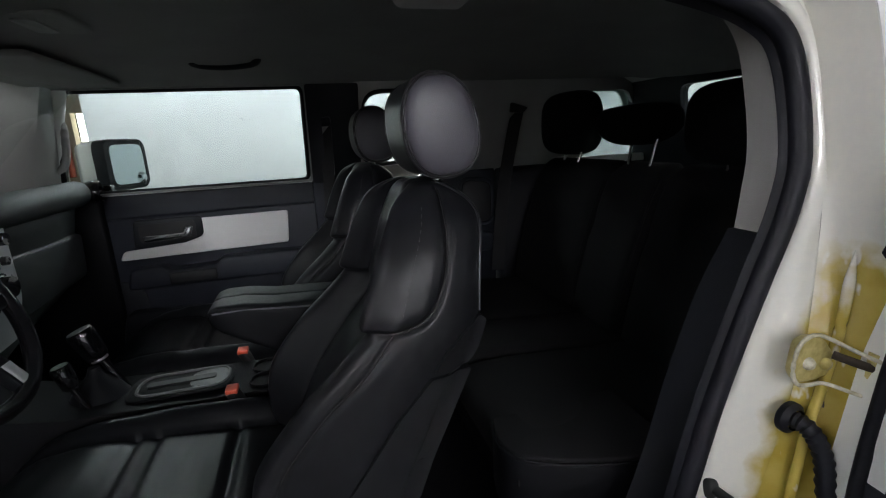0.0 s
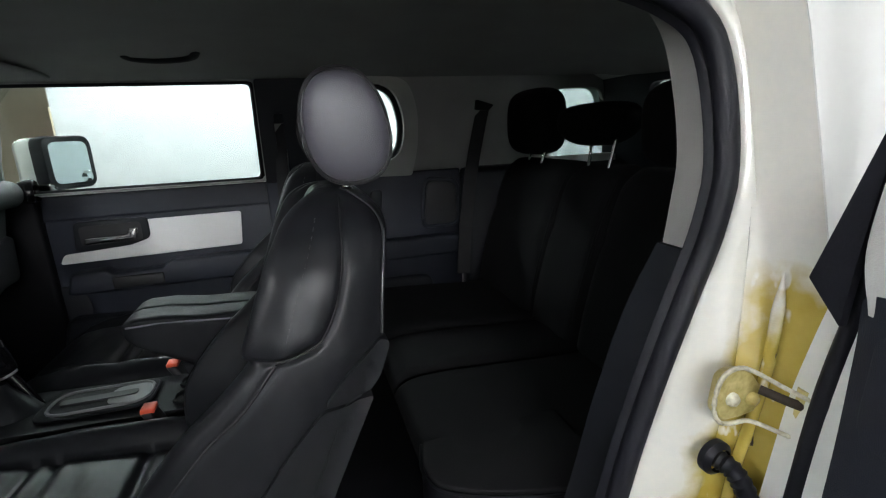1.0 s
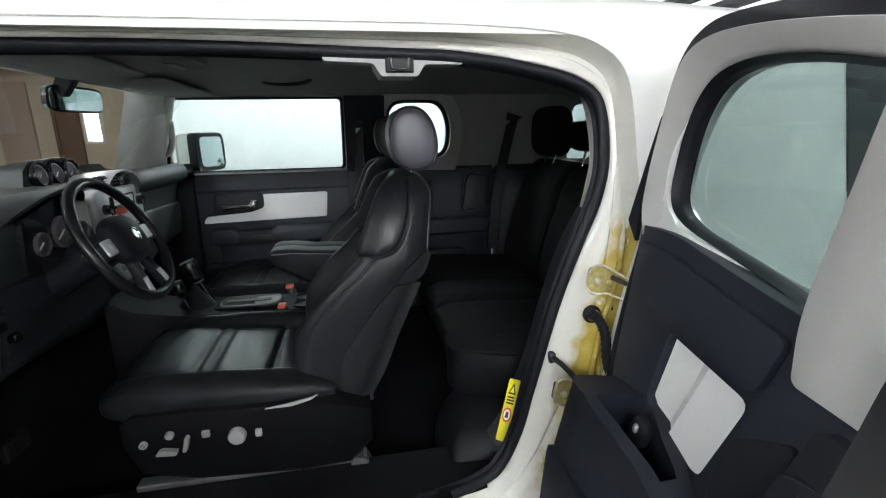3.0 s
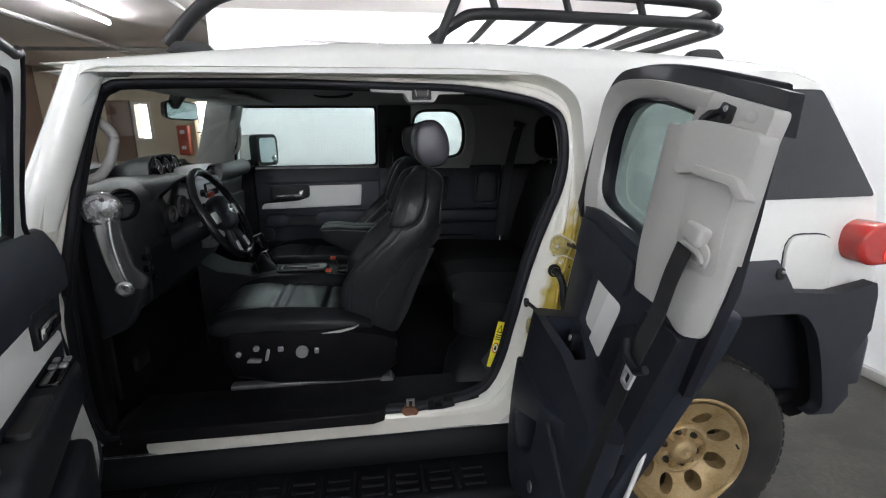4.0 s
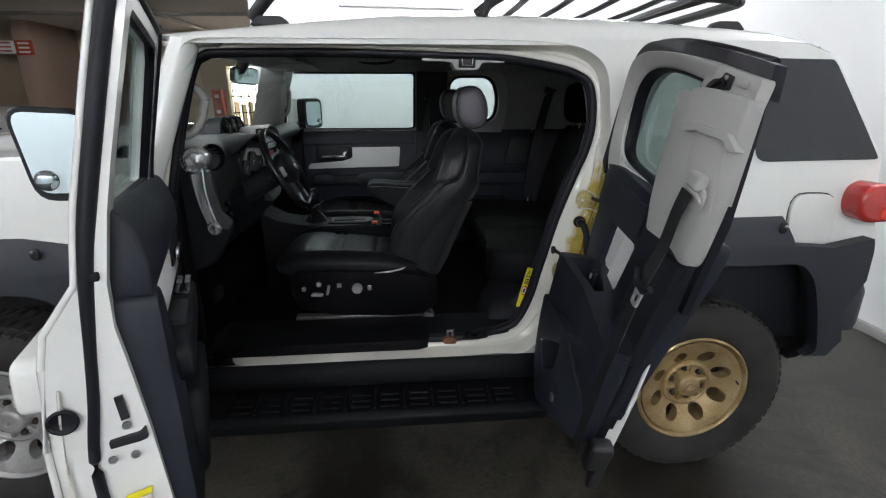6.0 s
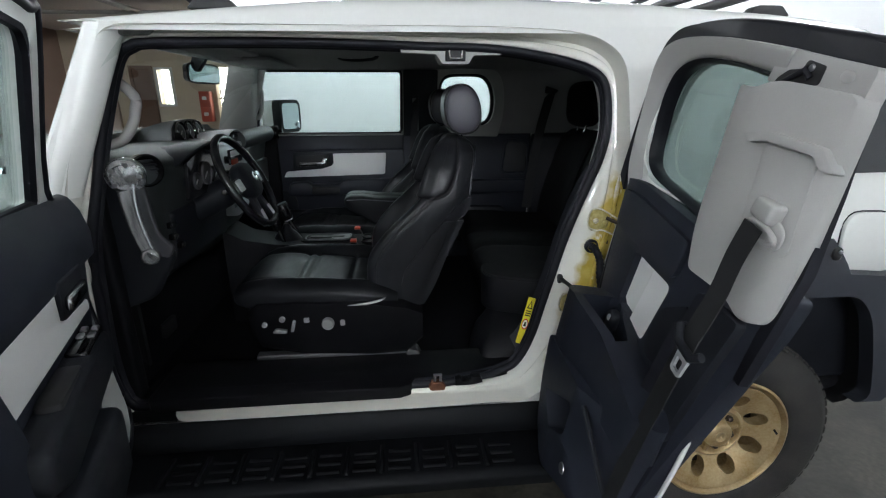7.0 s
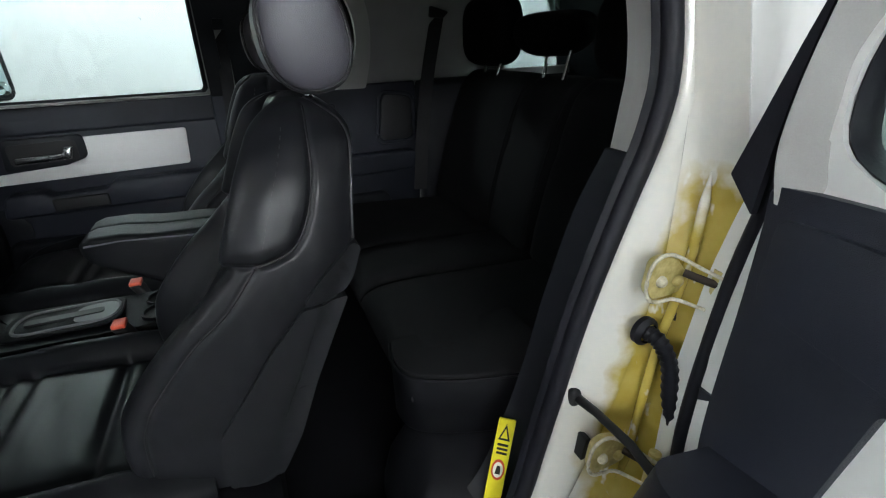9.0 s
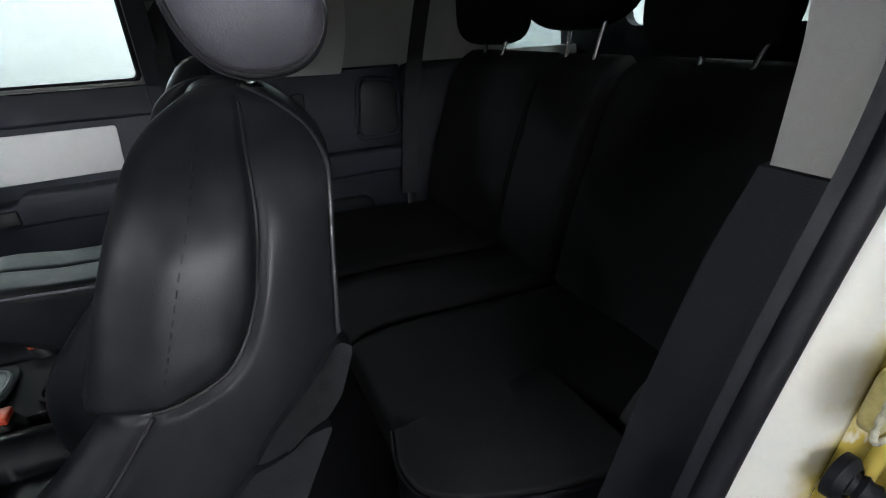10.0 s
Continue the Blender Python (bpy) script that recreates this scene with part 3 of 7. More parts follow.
def wheel(x, paint, dark, label):
    """Off-road wheel: lugged tyre, eight-hole rim, hub cap; it faces the near side."""
    cx, cy, cz = x, 0.15, 0.395
    out = Matrix.Translation((cx, cy, cz)) @ Matrix.Rotation(radians(90), 4, "X")  # local z points to the near side
    prof = [(0.232, -0.10), (0.25, -0.122), (0.30, -0.132), (0.35, -0.128), (0.378, -0.112), (0.391, -0.08), (0.395, 0.0), (0.391, 0.08), (0.378, 0.112), (0.35, 0.128), (0.30, 0.132), (0.25, 0.122), (0.234, 0.105)]
    w = part("wheel", lathe(prof + prof[:1], out, 64), "tyre", car, label)
    tread = bmesh.new()
    for k in range(60):
        a = 2 * math.pi * k / 60
        for s in (-1, 1):
            m = out @ Matrix.Rotation(a + (0.035 if s > 0 else 0), 4, "Z")
            b = box(0.368, 0.3885, -0.0165, 0.0165, s * 0.100 - 0.022, s * 0.100 + 0.012, 0.006, 2)
            tread = join(tread, move(b, m))
            b = box(0.384, 0.3955, -0.0155, 0.0155, s * 0.045 - 0.034, s * 0.045 + 0.03, 0.003, 1)
            tread = join(tread, move(b, m))
    part("tread", tread, "tyre", w, "chunky tread blocks")
    ring = lathe([(0.234, 0.10), (0.240, 0.112), (0.232, 0.116), (0.222, 0.106), (0.214, 0.07), (0.20, 0.02), (0.19, -0.06)], out, 64)
    part("rim", ring, paint, w)

    def dish(r):
        return 0.075 - 0.032 * math.cos(min(1, abs(r - 0.06) / 0.16) * math.pi) if r > 0.06 else 0.043

    holes = []
    for k in range(8):
        a = 2 * math.pi * (k + 0.5) / 8
        drop = [(0.142 + 0.030 * math.cos(t), 0.030 * math.sin(t)) for t in [radians(70 + 20 * j) for j in range(12)]] + [(0.168, -0.022), (0.177, -0.012), (0.179, 0.0), (0.177, 0.012), (0.168, 0.022)]
        holes.append([(rr * math.cos(a) - tt * math.sin(a), rr * math.sin(a) + tt * math.cos(a)) for rr, tt in drop])
    circle = [(0.216 * math.cos(2 * math.pi * j / 64), 0.216 * math.sin(2 * math.pi * j / 64)) for j in range(64)]
    face = sheet(circle, holes, lambda u, v, d: out @ Vector((u, v, dish(math.hypot(u, v)) - d)), 0.045, [("u", c) for c in (-0.16, -0.1, -0.05, 0, 0.05, 0.1, 0.16)] + [("v", c) for c in (-0.16, -0.1, -0.05, 0, 0.05, 0.1, 0.16)], 0.0)
    part("wheel_face", face, paint, w, "dished face with eight round holes")
    part("brake_drum", lathe([(0.185, -0.05), (0.185, 0.0), (0.12, 0.01), (0.02, 0.01)], out, 32), dark, w)
    part("hub_cap", lathe([(0.108, 0.030), (0.107, 0.060), (0.101, 0.069), (0.093, 0.071), (0.086, 0.065), (0.082, 0.053), (0.056, 0.050), (0.053, 0.056), (0.050, 0.083), (0.045, 0.090), (0.034, 0.093), (0.001, 0.094)], out, 40), paint, w, "raised round hub plate")
    part("hub_emblem", lathe([(0.022, 0.092), (0.022, 0.0955), (0.019, 0.0965), (0.017, 0.0945), (0.005, 0.0945), (0.004, 0.097), (0.001, 0.0975)], out, 24), paint, w)
    for k in range(6):
        a = radians(60 * k + 42)
        m = out @ Matrix.Rotation(a, 4, "Z") @ Matrix.Translation((0.070, 0, 0))
        part("lug_recess", lathe([(0.0135, 0.048), (0.0135, 0.0545), (0.0125, 0.0545), (0.0115, 0.052), (0.010, 0.052), (0.010, 0.064), (0.007, 0.067), (0.001, 0.067)], m, 12), dark, w)
        part("hub_web", move(box(0.050, 0.088, -0.009, 0.009, 0.048, 0.066, 0.004), out @ Matrix.Rotation(a + radians(30), 4, "Z")), paint, w)
    part("valve", tube([out @ Vector((0.2, 0.02, 0.09)), out @ Vector((0.19, 0.02, 0.12))], 0.004, 6), "seal", w)
    return w


wheel(2.69, "rim_gold", "rim_dark", "dusty bronze eight-hole off-road wheel with lugged tyre")
wheel(0.0, "rim_grey", "rim_dark", "grey alloy off-road wheel with lugged tyre")
for x in (2.69, 0.0):
    w = part("wheel", lathe([(0.2, -0.12), (0.30, -0.13), (0.378, -0.112), (0.395, 0.0), (0.378, 0.112), (0.30, 0.13), (0.2, 0.12)], Matrix.Translation((x, WIDE - 0.15, 0.395)) @ Matrix.Rotation(radians(90), 4, "X"), 48), "tyre", car)
part("axle", tube([(2.69, 0.2, 0.395), (2.69, WIDE - 0.2, 0.395)], 0.06, 12), "black", car)
part("axle", tube([(0, 0.2, 0.395), (0, WIDE - 0.2, 0.395)], 0.05, 12), "black", car)
part("underbody", box(-0.7, 3.3, 0.42, WIDE - 0.42, 0.34, 0.50, 0.03), "black", car)
part("wheel_liner", loft([[(x, y, z) for x, z in rounded([(3.21, 0.5), (3.13, 0.9), (3.0, 1.0), (2.36, 1.0), (2.23, 0.9), (2.17, 0.5)], 0.1)] for y in (0.07, 0.42)], cap=False, closed=False), "black", car, "black wheel arch liner")
part("wheel_liner", loft([[(x, y, z) for x, z in rounded([(0.52, 0.5), (0.45, 0.86), (0.3, 0.99), (-0.3, 1.0), (-0.43, 0.9), (-0.5, 0.5)], 0.1)] for y in (0.05, 0.42)], cap=False, closed=False), "black", car)
part("liner_wall", box(2.2, 3.2, 0.42, 0.44, 0.45, 0.82), "black", car)
part("liner_wall", box(-0.5, 0.6, 0.42, 0.44, 0.45, 0.95), "black", car)

# rear flare and cladding, front flare
arch_r = rounded([(3.165, 0.556), (3.12, 0.75), (3.078, 0.88), (3.015, 0.957), (2.36, 0.957), (2.26, 0.86), (2.205, 0.56)], 0.06)
flare = [(2.195, 0.56), (2.195, 1.06), (2.30, 1.125), (2.935, 1.13), (2.965, 1.03), (3.12, 1.018), (3.285, 1.046), (3.29, 0.88), (3.255, 0.81), (3.225, 0.755), (3.255, 0.62), (3.205, 0.555)] + arch_r


def swell(u, v, w):
    k = max(0.0, min(1.0, (1.13 - v) / 0.14))
    return (u, ys(v) - 0.004 - 0.062 * k * (2 - k) + w, v)


part("wheel_flare", sheet(flare, [], swell, 0.05, [("v", c) for c in (1.115, 1.09, 1.06, 1.03, 1.0, 0.9, 0.75)], 0.0), "cladding", car, "charcoal plastic rear wheel flare")
arch_f = rounded([(0.485, 0.56), (0.42, 0.80), (0.30, 0.93), (-0.28, 0.955), (-0.40, 0.86), (-0.47, 0.62)], 0.12)
flare_f = [(-0.60, 0.62), (-0.62, 1.08), (-0.3, 1.137), (0.125, 1.137), (0.41, 1.09), (0.56, 1.0), (0.60, 0.58)] + arch_f
part("wheel_flare", sheet(flare_f, [], swell, 0.05, [("v", c) for c in (1.115, 1.09, 1.06, 1.03, 1.0, 0.9, 0.75)]), "cladding", car, "charcoal plastic front wheel flare")
for x, z in ((2.905, 1.098), (0.30, 1.075)):
    part("flare_clip", blob(x, ys(z) - 0.055, z, 0.016, 0.008, 0.022, 2.5, 5), "black", car)
    part("clip_screw", blob(x, ys(z) - 0.066, z + 0.008, 0.006, 0.006, 0.006, 2, 4), "steel", car)
part("front_fender", sheet([(-0.66, 1.05), (-0.66, 1.24), (-0.58, 1.31), (0.1, 1.362), (0.60, 1.372), (0.63, 1.30), (0.60, 0.592), (0.5, 0.592), (0.44, 0.9), (0.2, 1.06)], [], lambda u, v, w: (u, 0.045 + max(0, v - 1.24) * 0.35 + w, v), 0.012, [("v", 1.24), ("v", 1.3)]), "paint", car, "white front fender")
hood = [[(x, y, z0 + dz) for y, dz in ((0.09, -0.03), (0.11, 0.0), (0.20, 0.012), (0.30, 0.02), (0.34, 0.045), (0.9475, 0.06), (WIDE - 0.34, 0.045), (WIDE - 0.30, 0.02), (WIDE - 0.11, 0.0), (WIDE - 0.09, -0.03))] for x, z0 in ((-0.68, 1.27), (-0.55, 1.335), (0.0, 1.37), (0.52, 1.385))]
part("hood", loft(hood, cap=False, closed=False), "paint", car, "white engine hood")
part("front_fender", box(-0.66, 0.6, WIDE - 0.07, WIDE - 0.05, 0.9, 1.36, 0.01), "paint", car)
part("nose", box(-0.74, -0.66, 0.10, WIDE - 0.10, 0.55, 1.27, 0.05), "cladding", car)

# rear bumper corner, lamp, fuel lid
bump = [[(x, y, z) for y, z in rounded([(a, 0.645), (a, 0.80), (a + 0.02, 0.83), (0.95, 0.83), (0.95, 0.645)], 0.012)] for x, a in ((3.215, 0.02), (3.32, 0.025), (3.385, 0.07), (3.43, 0.20))]
part("bumper", loft(bump), "cladding", car, "charcoal plastic rear bumper corner")
part("rear_panel", box(3.27, 3.31, 0.12, WIDE - 0.12, 0.6, 1.33, 0.02), "paint", car)
lamp = prism(rounded([(3.158, 1.195), (3.178, 1.24), (3.23, 1.264), (3.30, 1.25), (3.385, 1.225), (3.39, 1.118), (3.215, 1.112), (3.172, 1.14)], 0.025), "y", -0.02, 0.12, 0.03, 4)
tl = part("tail_lamp", lamp, "tail_red", car, "bulging red tail lamp")
part("lamp_core", prism(rounded([(3.255, 1.13), (3.255, 1.172), (3.36, 1.172), (3.365, 1.128)], 0.012), "y", -0.034, 0.02, 0.004), "lamp_core_glow", tl)
lid = rounded([(2.962, 1.03), (2.955, 1.215), (3.135, 1.212), (3.145, 1.015)], [0.02, 0.06, 0.06, 0.02])
fl = part("fuel_lid", sheet(lid, [], lambda u, v, w: (u, ys(v) - 0.012 + w, v), 0.014, [], 0.004), "paint", car, "white fuel filler lid")
part("lid_gap", tube([(x, ys(z) + 0.0005, z) for x, z in [(3.05 + (x - 3.05) * 1.03, 1.12 + (z - 1.12) * 1.03) for x, z in lid]], 0.0026, 6, True), "seal", fl)

# sill, scuff plate, running board
part("sill_trim", prism([(0.03, 0.50), (0.03, 0.56), (0.055, 0.592), (0.16, 0.592), (0.16, 0.50)], "x", 0.62, 2.16, 0.006), "step", car, "black sill moulding")
plate = [(0.745, 0.12), (0.745, 0.34), (1.98, 0.34), (1.95, 0.20), (1.88, 0.165), (1.80, 0.16), (1.79, 0.178), (1.75, 0.178), (1.74, 0.16), (1.60, 0.155), (1.585, 0.12), (1.55, 0.105), (0.76, 0.105)]
part("scuff_plate", prism(plate, "z", 0.60, 0.645, 0.006), "console", car, "black plastic sill scuff plate")
part("sill_inner", box(0.70, 2.0, 0.16, 0.30, 0.52, 0.64, 0.03), "carpet", car)
st = part("floor_striker", prism(rounded([(1.645, 0.628), (1.655, 0.614), (1.70, 0.614), (1.705, 0.63), (1.69, 0.645), (1.66, 0.645)], 0.005), "y", 0.116, 0.145, 0.004), "rust", car, "rusty floor striker plate")
part("striker_loop", tube([(1.668, 0.13, 0.64), (1.668, 0.13, 0.668), (1.688, 0.13, 0.668), (1.688, 0.13, 0.64)], 0.006, 8), "steel", st)
part("sill_clip", prism(rounded([(1.737, 0.626), (1.737, 0.648), (1.757, 0.655), (1.763, 0.641), (1.785, 0.641), (1.791, 0.656), (1.824, 0.656), (1.832, 0.634), (1.79, 0.626)], 0.003), "y", 0.122, 0.15, 0.003), "console", car, "notched black sill clip")
rb = part("running_board", prism(rounded([(-0.10, 0.40), (-0.12, 0.455), (-0.10, 0.475), (0.10, 0.485), (0.12, 0.42)], 0.012), "x", 0.50, 2.02, 0.01), "step", car, "black ribbed plastic running board")
for i in range(10):
    x = 0.86 + i * 0.108
    for j in range(3):
        part("tread_bar", box(x, x + 0.07, -0.078 + j * 0.035, -0.062 + j * 0.035, 0.474, 0.483, 0.003, 1), "step", rb)
    part("tread_rib", box(x - 0.026, x - 0.012, -0.088, 0.03, 0.474, 0.486, 0.003, 1), "step", rb)

# windscreen, pillars at the front, wiper
def rounded3(ring):
    """Fillet a level ring of four corners."""
    z = ring[0][2]
    return [(x, y, z) for x, y in rounded([(p[0], p[1]) for p in ring], 0.03, 4)]


ws = [[(0.50 + 0.02 * abs(j - 5) * 0.6 + k * 0.32, 0.16 + 0.157 * j + k * 0.0, 1.37 + k * 0.375) for j in range(11)] for k in (0.0, 0.5, 1.0)]
part("windscreen", loft(ws, cap=False, closed=False), "clear", car, "upright windscreen")
for s in (0, 1):
    f = (lambda y: WIDE - y) if s else (lambda y: y)
    rear = 0.045 if s else 0.055
    part("a_pillar", loft([rounded3([(0.585 + k * 0.20 - 0.03, f(0.10 + k * 0.06), 1.30 + k * 0.45), (0.655 + k * 0.16, f(0.065 + k * 0.095), 1.30 + k * 0.45), (0.70 + k * 0.15, f(0.13 + k * 0.10), 1.30 + k * 0.45), (0.62 + k * 0.19, f(0.19 + k * 0.06), 1.30 + k * 0.45)]) for k in [i / 8 for i in range(9)]]), "paint", car, "", 60)
    part("pillar_trim", loft([[(0.56 + k * 0.12, f(0.33 + k * 0.02), 1.36 + k * 0.39), (0.60 + k * 0.13, f(0.20 + k * 0.07), 1.36 + k * 0.39), (0.70 + k * 0.15 - rear, f(0.155 + k * 0.075), 1.36 + k * 0.39), (0.775 + k * 0.075 - rear, f(0.165 + k * 0.085), 1.36 + k * 0.39), (0.775 + k * 0.075 - rear, f(0.21 + k * 0.08), 1.36 + k * 0.39), (0.68 + k * 0.13, f(0.27 + k * 0.05), 1.36 + k * 0.39)] for k in (0, 0.25, 0.5, 0.75, 1.0)]), "trim", car, "light grey windscreen pillar trim")
part("windscreen_header", prism([(0.76, 1.72), (0.80, 1.755), (0.92, 1.755), (0.90, 1.725)], "y", 0.2, WIDE - 0.2, 0.008), "headliner", car)
part("cowl", box(0.36, 0.56, 0.14, WIDE - 0.14, 1.33, 1.365, 0.01), "black", car, "black plastic wiper cowl")
part("wiper", tube([(0.49, 0.45, 1.385), (0.50, 0.85, 1.395), (0.49, 1.25, 1.39)], 0.008, 6), "black", car)


# roof rack
rk = part("roof_rack", tube(spline([(1.00, 0.27, 1.82), (1.10, 0.26, 1.915), (1.20, 0.25, 1.962), (1.40, 0.25, 1.985), (1.9, 0.25, 1.99), (2.4, 0.25, 1.985), (2.66, 0.25, 1.972), (2.735, 0.26, 1.955), (2.76, 0.32, 1.95), (2.765, 0.5, 1.95), (2.765, 0.95, 1.955), (2.765, 1.4, 1.95), (2.76, 1.57, 1.95), (2.735, 1.635, 1.955), (2.66, 1.645, 1.972), (2.2, 1.645, 1.985), (1.95, 1.645, 1.975), (1.86, 1.645, 1.92), (1.80, 1.64, 1.84)], 5), 0.021, 10), "black", car, "black tubular roof rack")
part("lower_rail", tube(spline([(1.78, 0.26, 1.84), (1.86, 0.255, 1.895), (1.95, 0.25, 1.92), (2.3, 0.25, 1.915), (2.65, 0.25, 1.905), (2.735, 0.26, 1.895), (2.765, 0.33, 1.89), (2.77, 0.95, 1.89), (2.765, 1.565, 1.89), (2.735, 1.635, 1.895), (2.65, 1.645, 1.905), (2.3, 1.645, 1.915), (1.95, 1.645, 1.92), (1.86, 1.64, 1.895), (1.78, 1.635, 1.84)], 5), 0.018, 10), "black", rk)
for f in (0.25, 1.645):
    for x in (1.98, 2.22, 2.47):
        part("rack_post", tube([(x - 0.015, f, 1.985), (x + 0.01, f, 1.915)], 0.012, 8), "black", rk)
    for x in ((1.08, 2.72) if f < 1 else (2.72,)):
        part("rack_foot", prism(rounded([(x - 0.08, 1.795), (x - 0.05, 1.825), (x + 0.03, 1.825), (x + 0.06, 1.795)], 0.01), "y", f - 0.015, f + 0.03, 0.006), "black", rk)
    part("rack_brace", tube([(1.80, f, 1.83), (1.87, f, 1.985)], 0.016, 8), "black", rk)
for x in (1.98, 2.15, 2.32, 2.49, 2.64):
    part("rack_crossbar", tube([(x, 0.25, 1.912), (x, 0.5, 1.905), (x, 1.4, 1.905), (x, 1.645, 1.912)], 0.014, 8, flat=0.7), "black", rk)

# ---- the car: cabin lining ----
part("upper_trim", sheet([(0.69, 1.355), (3.25, 1.355), (3.08, 1.74), (0.75, 1.74)], [rounded([(0.72, 1.36), (1.60, 1.36), (1.605, 1.718), (0.775, 1.718)], [0.03, 0.015, 0.015, 0.03]), rounded([(1.80, 1.385), (2.15, 1.395), (2.175, 1.56), (2.115, 1.705), (1.82, 1.705)], 0.09), QUARTER], lambda u, v, w: (u, WIDE - ys(v) - 0.06 - w, v), 0.02, ZC), "headliner", car, "dark grey upper side lining")
RSUR = rounded([(1.775, 1.345), (2.185, 1.335), (2.212, 1.45), (2.214, 1.60), (2.17, 1.722), (1.79, 1.73)], [0.02, 0.012, 0.05, 0.08, 0.09, 0.02], 5)
part("window_surround", sheet(RSUR, [rounded([(1.80, 1.392), (2.14, 1.402), (2.163, 1.56), (2.108, 1.70), (1.822, 1.70)], 0.085, 5)], lambda u, v, w: (u, WIDE - ys(v) - 0.10 + w, v), 0.03, ZC, 0.004), "trim", car, "light grey rear window surround")
part("window_seal", tube([(x, WIDE - ys(z) - 0.05, z) for x, z in rounded([(1.805, 1.395), (2.135, 1.405), (2.16, 1.56), (2.105, 1.698), (1.825, 1.698)], 0.085)], 0.014, 8, True), "seal", car)
part("window_seal", tube([(x, WIDE - ys(z) - 0.05, z) for x, z in rounded([(0.73, 1.36), (1.592, 1.36), (1.60, 1.716), (0.783, 1.716)], 0.03)], 0.009, 6, True), "seal", car)
part("b_pillar_trim", sheet(rounded([(1.605, 1.345), (1.80, 1.345), (1.81, 1.72), (1.61, 1.72)], 0.01), [rounded([(1.66, 1.37), (1.695, 1.37), (1.695, 1.60), (1.66, 1.60)], 0.01)], lambda u, v, w: (u, WIDE - ys(v) - 0.085 - w, v), 0.02, ZC), "plastic", car, "dark pillar cover with a belt slot")
part("lower_lining", box(2.405, 3.3, 1.665, 1.77, 0.56, 1.355, 0.03), "plastic", car, "dark plastic rear side lining")
part("lower_lining", box(2.26, 3.3, 0.13, 0.22, 0.56, 1.36, 0.03), "plastic", car)
part("upper_trim", sheet([(2.30, 1.355), (3.25, 1.355), (3.08, 1.74), (2.22, 1.74), (2.26, 1.5)], [], lambda u, v, w: (u, ys(v) + 0.06 + w, v), 0.02, ZC), "headliner", car)
rp = part("rear_door_lining", prism(rounded([(1.60, 0.53), (2.36, 0.53), (2.40, 0.85), (2.40, 1.352), (1.60, 1.352)], [0.02, 0.02, 0.1, 0.01, 0.01]), "y", 1.712, 1.765, 0.01), "softpad", car, "dark slate rear door lining")
part("door_insert", prism(rounded([(1.72, 1.14), (1.972, 1.148), (1.992, 1.27), (1.74, 1.27)], 0.012), "y", 1.703, 1.714, 0.003), "insert", rp, "pale grey door insert")
part("insert_surround", prism(rounded([(1.985, 1.135), (2.035, 1.135), (2.05, 1.285), (2.003, 1.285)], 0.015), "y", 1.698, 1.714, 0.005), "plastic", rp)
# Flat black plate stands for the shaded recess in the lining.
part("recess_plate", prism(rounded([(2.225, 1.118), (2.375, 1.118), (2.375, 1.292), (2.25, 1.31)], 0.035), "y", 1.704, 1.7125, 0.002), "black", rp)
part("recess_moulding", tube([(x, 1.709, z) for x, z in rounded([(2.215, 1.108), (2.385, 1.108), (2.385, 1.302), (2.24, 1.32)], 0.04)], 0.008, 8, True), "softpad", rp, "raised moulding round the recess")
part("armrest", prism(rounded([(1.70, 0.985), (2.36, 0.985), (2.375, 1.03), (2.37, 1.072), (1.70, 1.078)], 0.02), "y", 1.662, 1.72, 0.014, 3), "softpad", rp, "moulded armrest ledge")
part("door_pocket", prism(rounded([(1.72, 0.66), (2.20, 0.66), (2.26, 0.80), (2.24, 0.90), (1.74, 0.91)], 0.04), "y", 1.68, 1.72, 0.016, 3), "plastic", rp)
part("belt_strap", loft([[(x - 0.022, y, z), (x + 0.022, y - 0.014, z), (x + 0.022, y - 0.017, z), (x - 0.022, y - 0.003, z)] for x, y, z in spline([(1.678, 1.70, 1.585), (1.672, 1.69, 1.45), (1.664, 1.685, 1.30), (1.66, 1.685, 1.1), (1.655, 1.69, 0.85)], 4)]), "webbing", car, "black seat belt hanging on the pillar")
part("belt_tongue", sheet(rounded([(1.640, 1.192), (1.668, 1.192), (1.670, 1.232), (1.638, 1.232)], 0.006), [rounded([(1.646, 1.199), (1.662, 1.199), (1.662, 1.218), (1.646, 1.218)], 0.003)], lambda u, v, w: (u, 1.672 + w, v), 0.005), "silver", car, "steel belt tongue on the far belt")
part("belt_guide", box(1.645, 1.705, 1.665, 1.71, 1.565, 1.605, 0.012, 3), "plastic", car, "dark belt guide")
part("belt_strap", loft([[(x - 0.026, y, z), (x + 0.026, y - 0.016, z), (x + 0.026, y - 0.019, z), (x - 0.026, y - 0.003, z)] for x, y, z in spline([(2.503, 1.69, 1.605), (2.475, 1.685, 1.50), (2.44, 1.675, 1.36), (2.40, 1.655, 1.15), (2.37, 1.64, 0.90)], 4)]), "webbing", car, "black rear seat belt")
part("belt_guide", prism(rounded([(2.462, 1.59), (2.52, 1.585), (2.545, 1.608), (2.465, 1.632)], 0.008), "y", 1.66, 1.70, 0.005), "black", car, "black rear belt guide")

